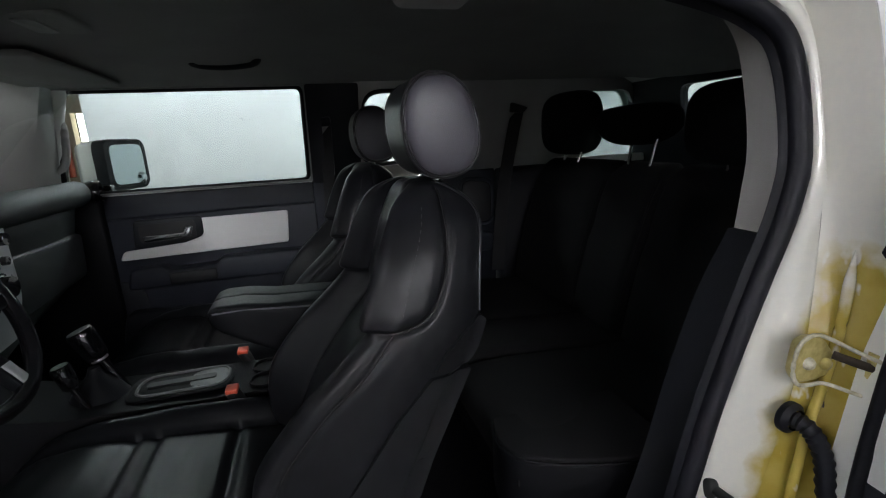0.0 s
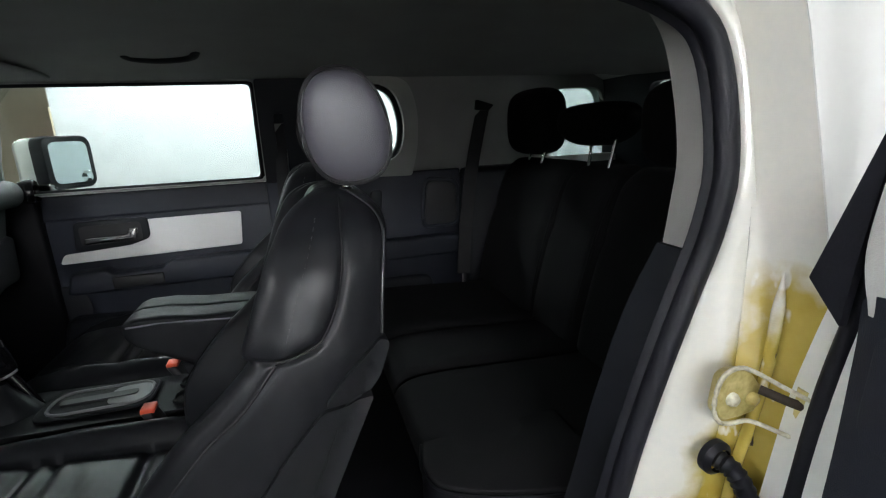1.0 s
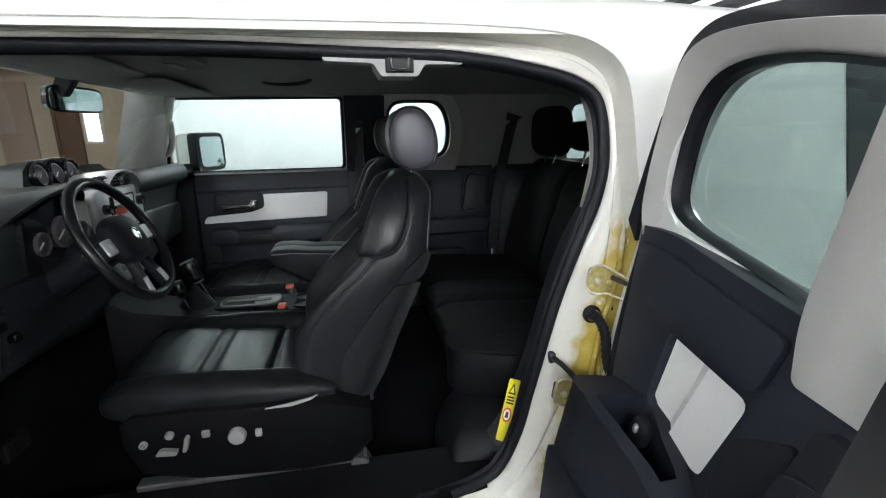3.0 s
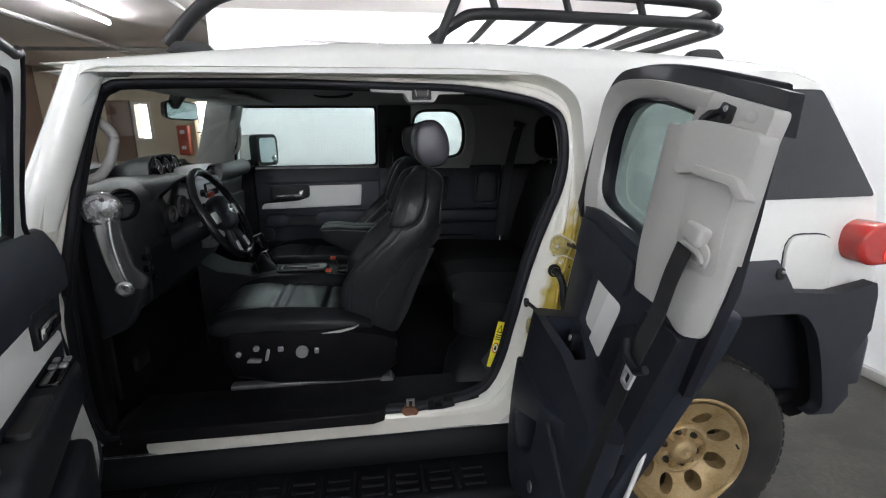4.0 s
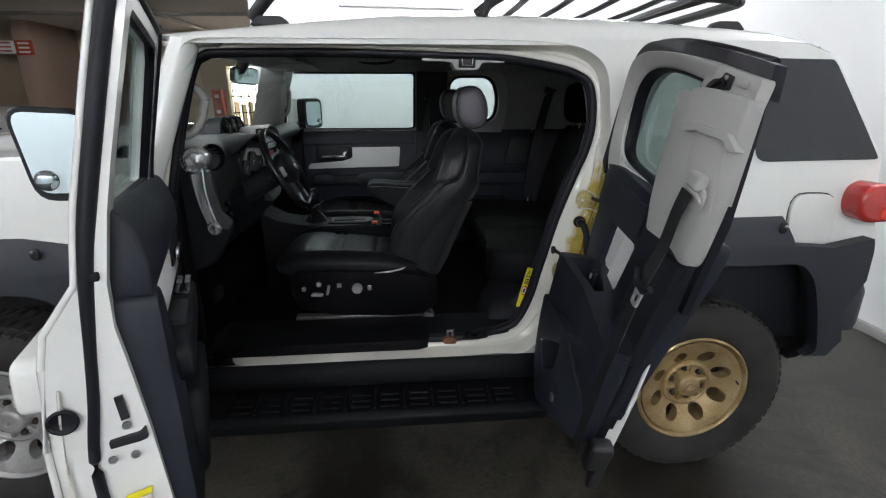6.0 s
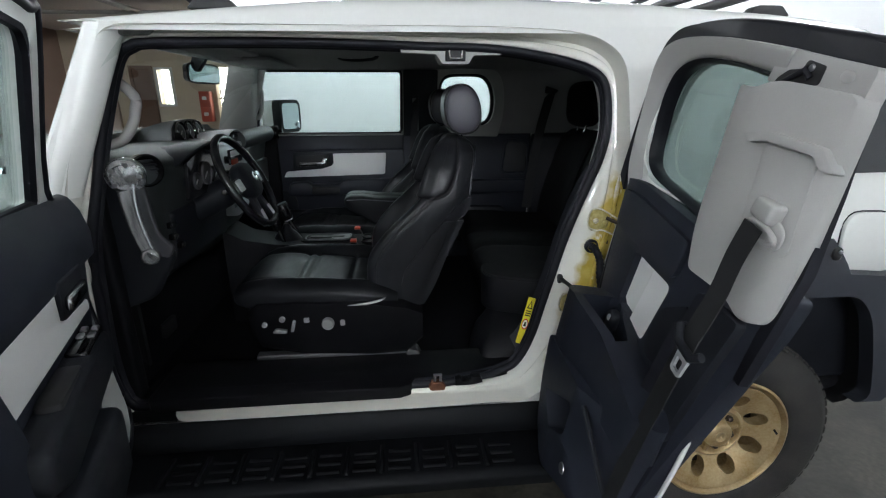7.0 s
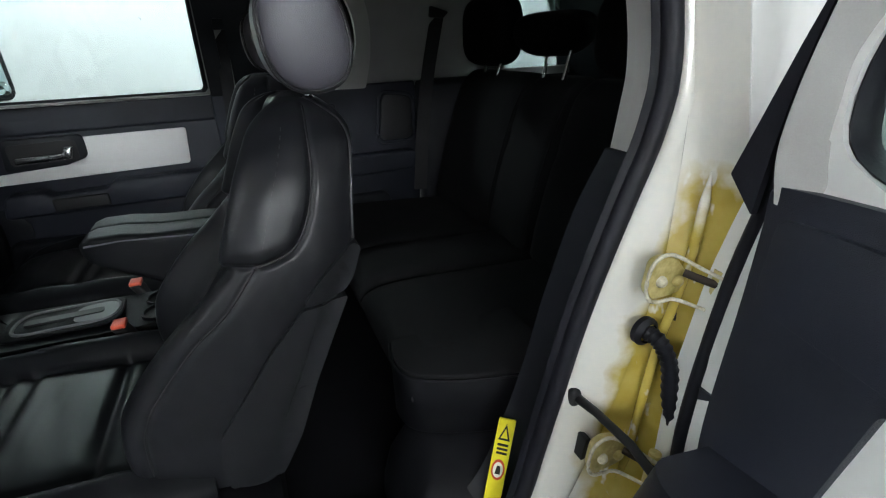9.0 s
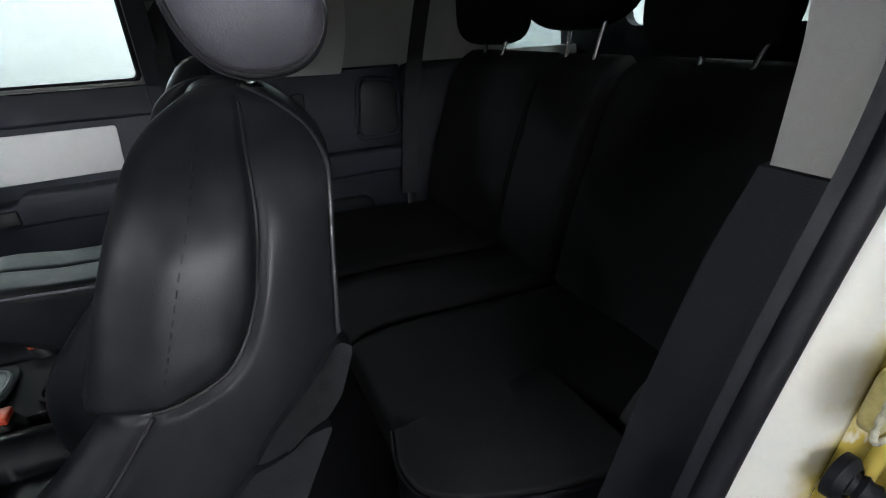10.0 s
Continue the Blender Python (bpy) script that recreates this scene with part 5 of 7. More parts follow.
def dash_ring(y, bulge=0.0, down=0.0):
    p = [(0.40, 1.30), (0.42, 1.365), (0.52, 1.395), (0.66, 1.40), (0.76 + bulge, 1.392), (0.815 + bulge, 1.37), (0.835 + bulge, 1.335), (0.825 + bulge, 1.29), (0.80 + bulge * 0.6, 1.22), (0.80 + bulge * 0.5, 1.12), (0.78 + bulge * 0.3, 1.02 - down), (0.70, 0.95 - down), (0.56, 0.90), (0.44, 0.92)]
    return [(x, y, z) for x, z in p]


dash = part("dashboard", loft([dash_ring(y, b, d) for y, b, d in ((0.235, -0.06, 0), (0.26, -0.02, 0), (0.34, 0.0, 0.02), (0.56, 0.01, 0.02), (0.76, 0.0, 0.03), (0.82, -0.03, 0.04), (0.90, -0.045, 0.05), (1.14, -0.045, 0.03), (1.22, -0.02, 0.0), (1.45, -0.02, -0.06), (1.62, -0.03, -0.08), (1.66, -0.06, -0.08))]), "dash", car, "dark grey-green moulded dashboard", 55)
part("glove_box", prism(rounded([(1.20, 1.07), (1.62, 1.09), (1.64, 1.24), (1.20, 1.25)], 0.03), "x", 0.70, 0.80, 0.012), "dash", dash)
part("dash_roll", tube([(0.80, y, 1.372) for y in (1.12, 1.3, 1.5, 1.66)], 0.045, 20), "dash", dash, "padded roll along the dashboard")


def round_vent(x, y, z, ry, rz, r=0.045):
    m = Matrix.Translation((x, y, z)) @ Matrix.Rotation(radians(rz), 4, "Z") @ Matrix.Rotation(radians(ry), 4, "Y")
    v = part("air_vent", lathe([(r * 0.82, -0.03), (r, -0.01), (r, 0.012), (r * 0.9, 0.016), (r * 0.8, 0.006), (r * 0.78, -0.02), (0.002, -0.02)], m, 28), "gloss_black", dash, "round air vent")
    for k in range(-2, 3):
        h = math.sqrt(max(0, (r * 0.8) ** 2 - (k * 0.014) ** 2))
        part("vent_slat", move(box(k * 0.014 - 0.003, k * 0.014 + 0.003, -h, h, -0.012, 0.0), m), "plastic", v)
    return v


round_vent(0.845, 1.705, 1.372, 90, 10, 0.042)
round_vent(0.80, 0.262, 1.352, 90, -40, 0.05)
# centre stack
cs = part("centre_panel", prism(rounded([(0.82, 1.372), (1.17, 1.372), (1.178, 1.15), (1.12, 1.05), (0.95, 1.04), (0.84, 1.14)], 0.03), "x", 0.74, 0.824, 0.012), "silver", dash, "silver centre stack with radio and climate knobs")


def on_stack(name, y, z, bm, material, label=""):
    part(name, move(bm, Matrix.Translation((0.824, y, z + 0.03))), material, cs, label)


on_stack("radio", 1.0, 1.285, box(-0.004, 0.006, -0.088, 0.088, -0.032, 0.032, 0.004), "gloss_black", "black radio unit")
on_stack("radio_display", 1.0, 1.298, box(0.005, 0.009, -0.07, 0.07, -0.013, 0.013, 0.002), "white", "")
on_stack("radio_display", 0.97, 1.262, box(0.005, 0.010, -0.04, 0.04, -0.012, 0.012, 0.002), "orange", "red lit radio display")
for y in (0.875, 1.125):
    on_stack("knob", y, 1.28, lathe([(0.017, 0), (0.016, 0.02), (0.001, 0.022)], Matrix.Rotation(radians(90), 4, "Y"), 20), "gloss_black")
    on_stack("knob", y, 1.225, lathe([(0.012, 0), (0.011, 0.012), (0.001, 0.013)], Matrix.Rotation(radians(90), 4, "Y"), 20), "gloss_black")
for y, z in ((0.91, 1.165), (1.0, 1.145), (1.09, 1.165)):
    on_stack("climate_ring", y, z, lathe([(0.038, 0), (0.036, 0.006), (0.031, 0.008), (0.001, 0.008)], Matrix.Rotation(radians(90), 4, "Y"), 28), "chrome")
    on_stack("climate_knob", y, z, lathe([(0.028, 0.006), (0.026, 0.028), (0.001, 0.03)], Matrix.Rotation(radians(90), 4, "Y"), 24), "gloss_black")
# middle vents under a hood
part("vent_hood", loft([[(x, 1.05 + 0.13 * math.cos(a) * k, 1.365 + 0.065 * math.sin(a) * k) for a in [math.pi * j / 16 for j in range(17)]] for x, k in ((0.66, 0.75), (0.76, 0.95), (0.818, 1.0), (0.826, 0.97), (0.824, 0.92), (0.80, 0.90))], cap=False, closed=False), "silver", dash, "silver arch over the middle vents")
for y in (0.985, 1.115):
    v = part("air_vent", box(0.775, 0.806, y - 0.055, y + 0.055, 1.365, 1.415, 0.008), "gloss_black", dash)
    for k in range(4):
        part("vent_slat", box(0.80, 0.813, y - 0.05, y + 0.05, 1.370 + k * 0.012, 1.374 + k * 0.012), "plastic", v)
part("clock_display", box(0.806, 0.815, 1.03, 1.07, 1.375, 1.405, 0.004), "gloss_black", dash)
# gauge pod on the dash top
pod = part("gauge_pod", loft([[(x + 0.012 * (1 - abs(2 * y - 1)), y0 + y * (1.105 - y0), 1.385 + h * up) for y, h in ((0, 0), (0.04, 0.06), (0.14, 0.088), (0.5, 0.095), (0.86, 0.088), (0.96, 0.06), (1, 0))] for x, y0, up in ((0.46, 0.85, 0.35), (0.52, 0.81, 0.7), (0.60, 0.79, 0.95), (0.655, 0.79, 1.0))]), "dash", dash, "triple gauge pod on the dashboard", 55)
for y in (0.865, 0.952, 1.038):
    gm = Matrix.Translation((0.665, y, 1.43)) @ Matrix.Rotation(radians(78), 4, "Y")
    ga_ = part("gauge", lathe([(0.042, -0.03), (0.044, 0.006), (0.039, 0.012), (0.035, 0.0), (0.001, 0.0)], gm, 28), "gloss_black", pod, "small round gauge")
    part("gauge_face", lathe([(0.033, 0.001), (0.033, 0.003), (0.001, 0.003)], gm, 24), "satin", ga_)
    part("gauge_ring", lathe([(0.033, 0.003), (0.032, 0.0045), (0.029, 0.0045), (0.029, 0.003)], gm, 24), "steel", ga_)
    part("gauge_needle", move(box(-0.0012, 0.0012, -0.018, 0.004, 0.004, 0.006), gm @ Matrix.Rotation(radians(40), 4, "Z")), "white", ga_)
# instrument cluster
part("instrument_hood", loft([[(0.70 + (x - 0.70) * (0.3 + 0.7 * max(0.0, math.sin(a)) ** 0.7), 0.56 + 0.185 * math.cos(a) * k, 1.30 + 0.115 * math.sin(a) * k) for a in [math.pi * (j / 18 * 1.1 - 0.05) for j in range(19)]] for x, k in ((0.70, 0.8), (0.80, 0.94), (0.885, 1.0), (0.897, 1.0), (0.900, 0.95), (0.885, 0.91), (0.855, 0.88))], cap=False, closed=False), "plastic", dash, "hooded instrument cluster")
part("cluster_face", prism([(0.40, 1.23), (0.72, 1.23), (0.71, 1.36), (0.56, 1.39), (0.42, 1.355)], "x", 0.845, 0.858), "gloss_black", dash)
for y, rr, zz in ((0.468, 0.030, 1.285), (0.56, 0.042, 1.30), (0.648, 0.030, 1.285)):
    dm = Matrix.Translation((0.859, y, zz)) @ Matrix.Rotation(radians(90), 4, "Y")
    dial = part("cluster_dial", lathe([(rr, 0), (rr, 0.008), (rr * 0.92, 0.010), (rr * 0.86, 0.002), (0.001, 0.002)], dm, 28), "satin", dash, "instrument dial in a dark ring")
    part("dial_face", lathe([(rr * 0.84, 0.002), (rr * 0.84, 0.003), (0.001, 0.003)], dm, 24), "satin", dial)
    part("dial_needle", move(box(-0.0015, 0.0015, -rr * 0.7, 0.006, 0.003, 0.006), dm @ Matrix.Rotation(radians(35), 4, "Z")), "white", dial)
# silver grip at the door end of the dash
grip = part("dash_grip", lathe([(0.05, -0.02), (0.054, 0.0), (0.050, 0.014), (0.038, 0.02), (0.034, 0.012), (0.018, 0.016), (0.001, 0.022)], Matrix.Translation((0.772, 0.205, 1.345)) @ Matrix.Rotation(radians(100), 4, "X") @ Matrix.Rotation(radians(15), 4, "Y"), 32), "grip_metal", dash, "silver round grip end on the dashboard")
for k in range(5):
    a = 2 * math.pi * k / 5
    part("grip_bolt", lathe([(0.008, 0.012), (0.007, 0.02), (0.001, 0.021)], Matrix.Translation((0.772, 0.205, 1.345)) @ Matrix.Rotation(radians(100), 4, "X") @ Matrix.Rotation(radians(15), 4, "Y") @ Matrix.Translation((0.037 * math.cos(a), 0.037 * math.sin(a), 0)), 10), "steel", grip)
part("grip_bar", loft([[(x + a * w, y + b * 0.011, z) for a, b in rounded([(-1, -1), (1, -1), (1, 1), (-1, 1)], 0.5, 3)] for x, y, z, w in spline([(0.768, 0.205, 1.32, 0.027), (0.770, 0.200, 1.26, 0.024), (0.778, 0.198, 1.20, 0.022), (0.79, 0.20, 1.14, 0.021), (0.799, 0.204, 1.105, 0.02)], 4)]), "grip_metal", grip, "silver grip bar")
part("grip_backing", prism(rounded([(0.76, 1.33), (0.81, 1.32), (0.83, 1.16), (0.87, 1.12), (0.85, 1.085), (0.80, 1.10), (0.76, 1.22)], 0.015), "y", 0.205, 0.225, 0.006), "grip_grey", grip, "dark grey panel behind the grip")
part("grip_foot", lathe([(0.026, -0.012), (0.028, 0.0), (0.025, 0.010), (0.017, 0.014), (0.015, 0.010), (0.001, 0.012)], Matrix.Translation((0.802, 0.196, 1.097)) @ Matrix.Rotation(radians(100), 4, "X") @ Matrix.Rotation(radians(15), 4, "Y"), 28), "grip_metal", grip, "round silver grip foot")
part("dash_end", prism(rounded([(0.50, 0.85), (0.78, 0.95), (0.86, 1.09), (0.83, 1.13), (0.80, 1.16), (0.80, 1.33), (0.70, 1.385), (0.45, 1.36), (0.42, 0.9)], 0.03), "y", 0.215, 0.26, 0.012), "plastic", dash)
part("knee_panel", prism(rounded([(0.62, 0.90), (0.80, 1.0), (0.815, 1.2), (0.72, 1.2), (0.6, 1.0)], 0.02), "y", 0.36, 0.86, 0.02), "plastic", dash)
for y, z in ((0.34, 1.16), (0.34, 1.12), (0.38, 1.08)):
    part("dash_switch", box(0.80, 0.822, y - 0.014, y + 0.014, z - 0.01, z + 0.01, 0.003), "gloss_black", dash)

# steering wheel
SW = Matrix.Translation((0.99, 0.596, 1.262)) @ Matrix.Rotation(radians(64), 4, "Y")
swr = part("steering_wheel", move(tube([(0.178 * math.cos(a), 0.178 * math.sin(a), 0) for a in [2 * math.pi * k / 56 for k in range(56)]], 0.0148, 12, True), SW), "rim_leather", car, "black leather three-spoke steering wheel")
part("wheel_hub", move(blob(0.0, 0, 0.0, 0.072, 0.085, 0.035, 2.6, 8), SW), "plastic", swr, "padded hub")
part("wheel_emblem", move(lathe([(0.020, 0.033), (0.020, 0.038), (0.016, 0.039), (0.015, 0.036), (0.001, 0.036)], Matrix.Identity(4), 24), SW), "chrome", swr)
for s in (-1, 1):
    sp = part("wheel_spoke", move(loft([[(x + a * 0.026, s * y, -0.004 + b * 0.012) for a, b in rounded([(-1, -1), (1, -1), (1, 1), (-1, 1)], 0.5, 2)] for x, y in ((0.0, 0.06), (0.005, 0.12), (0.01, 0.18))]), SW), "plastic", swr)
    part("spoke_buttons", move(box(-0.018, 0.026, s * 0.11 - 0.024, s * 0.11 + 0.024, 0.006, 0.014, 0.004), SW), "silver", swr, "silver button pad")
for s in (-1, 1):
    part("wheel_spoke", move(loft([[(x, s * 0.03 + s * k * 0.025 + a * 0.018, -0.006 + b * 0.011) for a, b in rounded([(-1, -1), (1, -1), (1, 1), (-1, 1)], 0.5, 2)] for x, k in ((0.05, 0), (0.11, 0.6), (0.178, 1.2))]), SW), "plastic", swr)
    part("spoke_inlay", move(loft([[(x, s * 0.03 + s * k * 0.025 + a * 0.012, 0.004 + b * 0.004) for a, b in rounded([(-1, -1), (1, -1), (1, 1), (-1, 1)], 0.5, 2)] for x, k in ((0.115, 0.65), (0.14, 0.9), (0.158, 1.05))]), SW), "silver", swr, "silver spoke inlay")
part("steering_column", move(lathe([(0.06, -0.22), (0.055, -0.10), (0.045, -0.02), (0.04, 0.0)], Matrix.Identity(4), 20), SW), "plastic", car, "black steering column shroud")
for s in (-1, 1):
    part("column_stalk", move(tube([(0.02, s * 0.05, -0.06), (0.0, s * 0.13, -0.045)], [0.008, 0.010], 8), SW), "gloss_black", car)

part("kick_panel", box(0.44, 0.84, 1.725, 1.785, 0.55, 1.37, 0.012), "console", car, "dark footwell side panel")
part("kick_panel", box(0.44, 0.70, 0.165, 0.225, 0.55, 1.30, 0.012), "console", car)

# console between the seats
con = part("centre_console", bevel(loft([[(x, 0.9475 + a * w, z) for a, z in ((-1, 0.56), (-1, h - 0.02), (-0.9, h), (0.9, h), (1, h - 0.02), (1, 0.56))] for x, w, h in ((0.78, 0.11, 1.0), (0.86, 0.11, 0.955), (1.0, 0.11, 0.93), (1.25, 0.105, 0.92), (1.45, 0.10, 0.915), (1.60, 0.10, 0.90))]), 0.006), "console", car, "black centre console with cup holder")
part("shifter_plate", prism(rounded([(1.10, 0.88), (1.34, 0.88), (1.34, 1.015), (1.10, 1.015)], 0.04), "z", 0.925, 0.932, 0.003), "console", con)
part("shifter_rim", tube([(x, y, 0.933) for x, y in rounded([(1.12, 0.895), (1.33, 0.895), (1.33, 1.0), (1.12, 1.0)], 0.045)], 0.004, 6, True), "satin", con, "slim satin shifter surround")
part("shifter_strip", prism(rounded([(1.24, 0.905), (1.325, 0.905), (1.325, 0.99), (1.24, 0.99)], 0.03), "z", 0.931, 0.934), "satin", con)
part("shifter_gate", prism(rounded([(1.14, 0.935), (1.30, 0.935), (1.30, 0.96), (1.14, 0.96)], 0.01), "z", 0.931, 0.937), "black", con)
LEAN = Matrix.Translation((1.022, 0.985, 1.055)) @ Matrix.Rotation(radians(-21), 4, "Y")
part("gear_lever", tube([(1.085, 0.985, 0.92), (1.035, 0.985, 1.03)], 0.010, 12), "gloss_black", con)
part("gear_knob", lathe([(0.012, -0.052), (0.018, -0.044), (0.024, -0.038), (0.027, -0.02), (0.030, 0.012), (0.031, 0.030), (0.028, 0.037), (0.001, 0.039)], LEAN, 28), "gloss_black", con, "tall black gear knob with a satin cap")
part("knob_cap", lathe([(0.026, 0.037), (0.025, 0.040), (0.001, 0.0415)], LEAN, 24), "steel", con)
part("knob_collar", lathe([(0.0185, -0.049), (0.0195, -0.046), (0.0185, -0.043)], LEAN, 24), "steel", con)
LEAN = Matrix.Translation((1.0, 0.90, 1.012)) @ Matrix.Rotation(radians(-14), 4, "Y")
part("transfer_lever", tube([(1.03, 0.90, 0.92), (1.004, 0.90, 1.0)], 0.009, 10), "gloss_black", con)
part("transfer_knob", lathe([(0.012, -0.032), (0.018, -0.026), (0.020, 0.0), (0.021, 0.024), (0.018, 0.029), (0.001, 0.030)], LEAN, 24), "gloss_black", con)
part("knob_cap", lathe([(0.017, 0.029), (0.016, 0.031), (0.001, 0.032)], LEAN, 20), "steel", con)
part("lever_boot", lathe([(0.07, 0.0), (0.05, 0.03), (0.02, 0.06), (0.012, 0.08)], Matrix.Translation((1.03, 0.965, 0.92)), 20), "leather", con)
for y in (0.92, 1.0):
    part("cup_holder", lathe([(0.036, -0.01), (0.040, 0.0), (0.040, 0.008), (0.034, 0.008), (0.033, 0.001), (0.001, 0.001)], Matrix.Translation((1.42, y - 0.015, 0.917)), 24), "console", con, "round cup holder")
part("console_lid", blob(1.56, 0.9475, 0.93, 0.09, 0.085, 0.05, 5, 8), "leather", con)

# ---- the car: near doors, standing open ----


def leaned(bm):
    """Follow the flank's inward lean above the belt."""
    for v in bm.verts:
        v.co.y += max(0.0, v.co.z - 1.2) * 0.19
    return bm


FD = Matrix.Translation((0.63, 0.124, 0.965)) @ Matrix.Rotation(radians(-69.1), 4, Vector((0.078, 0.009, 1)).normalized()) @ Matrix.Translation((-0.63, -0.124, -1.0))
RD = Matrix.Translation((2.251, 0.10, 1.19)) @ Matrix.Rotation(radians(87.7), 4, Vector((0.203, -0.044, 1)).normalized()) @ Matrix.Translation((-2.251, -0.10, -1.19))

fd_out = rounded([(0.70, 0.62), (1.58, 0.62), (1.615, 0.70), (1.625, 1.30), (1.62, 1.735), (1.14, 1.74), (1.07, 1.725), (0.93, 1.38), (0.76, 1.31)], [0.02, 0.05, 0.05, 0.0, 0.03, 0.05, 0.05, 0.0, 0.0])
fd_win = rounded([(0.99, 1.355), (1.565, 1.345), (1.57, 1.69), (1.15, 1.695), (1.115, 1.67)], [0.02, 0.03, 0.03, 0.04, 0.04])
HZ = [0.62, 0.80, 0.95, 1.10, 1.16, 1.24, 1.36, 1.44, 1.56, 1.66, 1.75]


def fd_skin(z):
    return float(np.interp(z, HZ, [0.024, 0.018, 0.010, 0.020, 0.030, 0.081, 0.093, 0.108, 0.129, 0.148, 0.165]))


def fd_inner(z):
    return float(np.interp(z, HZ, [0.215, 0.188, 0.168, 0.143, 0.132, 0.130, 0.143, 0.156, 0.178, 0.197, 0.214]))


def fd_place(u, v, w):
    return FD @ Vector((u, fd_skin(v) + w * (fd_inner(v) - fd_skin(v)), v))


FC = [("v", z) for z in HZ[1:-1]] + [("v", 1.30), ("v", 1.50)]
fd = part("front_door", sheet(fd_out, [fd_win], fd_place, 1.0, FC, 0.0), "paint", car, "open white driver door with dark inner trim")
part("door_glass", sheet(rounded([(0.97, 1.335), (1.575, 1.33), (1.58, 1.70), (1.15, 1.705), (1.10, 1.675)], 0.02), [], lambda u, v, w: FD @ Vector((u, fd_skin(v) + 0.012 + w, v)), 0.005, FC), "glass", fd, "green tinted door glass")
seal_path = [FD @ Vector((x, fd_inner(z) - 0.004, z)) for x, z in spline([(1.605, 1.725), (1.35, 1.728), (1.14, 1.728), (1.08, 1.71), (0.945, 1.385), (0.78, 1.30), (0.73, 0.9), (0.73, 0.64), (1.1, 0.635), (1.57, 0.64)], 4)]
part("door_seal", tube(seal_path, 0.011, 8), "seal", fd, "black rubber door seal")
edge = spline([(0.100, 0.66), (0.086, 0.80), (0.078, 0.914), (0.0885, 1.027), (0.095, 1.137), (0.1015, 1.24), (0.112, 1.337), (0.137, 1.48), (0.161, 1.61), (0.185, 1.73)], 4)
part("edge_seal", tube([FD @ Vector((1.624, y, z)) for y, z in edge], [0.0092 + 0.0048 * max(0.0, min(1.0, (z - 1.12) / 0.25)) for y, z in edge], 10), "seal", fd, "black seal on the door edge")
part("seal_notch", move(box(1.60, 1.634, 0.108, 0.122, 1.247, 1.262, 0.003), FD), "seal", fd)
part("skin_fold", tube([FD @ Vector((1.622, fd_skin(z) + 0.004, z)) for z in (0.64, 0.8, 0.95, 1.1, 1.16, 1.24, 1.36, 1.44, 1.56, 1.66, 1.73)], 0.006, 8), "paint", fd)
part("sealer_bead", tube([FD @ Vector((1.6265, fd_skin(z) + 0.026, z)) for z in (0.68, 0.8, 0.9, 1.0, 1.06)], 0.003, 6), "jamb", fd, "grimy sealer bead")
part("window_seal", tube([FD @ Vector((x, fd_inner(z) - 0.012, z)) for x, z in fd_win], 0.012, 6, True), "seal", fd)
low = rounded([(0.92, 0.66), (1.53, 0.66), (1.58, 0.75), (1.592, 1.0), (1.588, 1.275), (0.86, 1.275)], [0.05, 0.10, 0.08, 0.05, 0.02, 0.03])
part("door_panel", move(prism(low, "y", 0.12, 0.186, 0.014, 3), FD), "softpad", fd, "dark slate moulded door panel")
pad = prism([(0.12, 1.20), (0.12, 1.352), (0.135, 1.362), (0.155, 1.352), (0.175, 1.32), (0.192, 1.265), (0.194, 1.20)], "x", 0.80, 1.596, 0.012, 3)
part("door_pad", move(pad, FD), "softpad", fd, "padded top of the door panel")
cap = rounded([(1.36, 0.66), (1.56, 0.66), (1.60, 0.72), (1.602, 1.20), (1.565, 1.215), (1.52, 1.19), (1.46, 1.05), (1.39, 0.80)], [0.02, 0.05, 0.05, 0.03, 0.03, 0.06, 0.1, 0.1])
part("panel_end", sheet(cap, [], lambda u, v, w: FD @ Vector((u, 0.13 + w * (0.068 + (1.2 - v) * 0.07), v)), 1.0, [("v", 0.9), ("v", 1.1)], 0.012), "softpad", fd, "dark moulded end of the door panel")
part("door_insert", move(prism(rounded([(0.92, 1.09), (1.50, 1.09), (1.51, 1.215), (1.18, 1.215), (1.16, 1.14), (0.93, 1.12)], 0.012), "y", 0.18, 0.191, 0.004), FD), "insert", fd, "pale grey door insert")
part("handle_recess", move(prism(rounded([(0.98, 1.13), (1.16, 1.14), (1.175, 1.225), (0.98, 1.22)], 0.02), "y", 0.18, 0.197, 0.005), FD), "plastic", fd)
part("inner_handle", move(box(1.01, 1.15, 0.197, 0.212, 1.16, 1.19, 0.006), FD), "chrome", fd, "satin chrome inner handle")
arm = prism(rounded([(0.98, 0.95), (1.40, 0.93), (1.50, 0.98), (1.50, 1.055), (1.10, 1.075), (0.99, 1.06)], 0.03), "y", 0.17, 0.238, 0.018, 3)
part("armrest", move(arm, FD), "plastic", fd, "moulded armrest with window switches")
part("window_switch_plate", move(prism(rounded([(1.01, 0.188), (1.18, 0.188), (1.18, 0.23), (1.01, 0.23)], 0.015), "z", 1.06, 1.078, 0.003), FD), "gloss_black", fd)
for i in range(4):
    part("window_switch", move(box(1.03 + 0.04 * (i // 2), 1.055 + 0.04 * (i // 2), 0.193 + 0.02 * (i % 2), 0.207 + 0.02 * (i % 2), 1.076, 1.084, 0.003), FD), "steel", fd)
# Black plate laid on the armrest; its colour is the pocket's shade.
part("grip_pocket", move(prism(rounded([(1.22, 0.188), (1.38, 0.188), (1.38, 0.228), (1.22, 0.228)], 0.015), "z", 1.045, 1.0725, 0.002), FD), "black", fd)
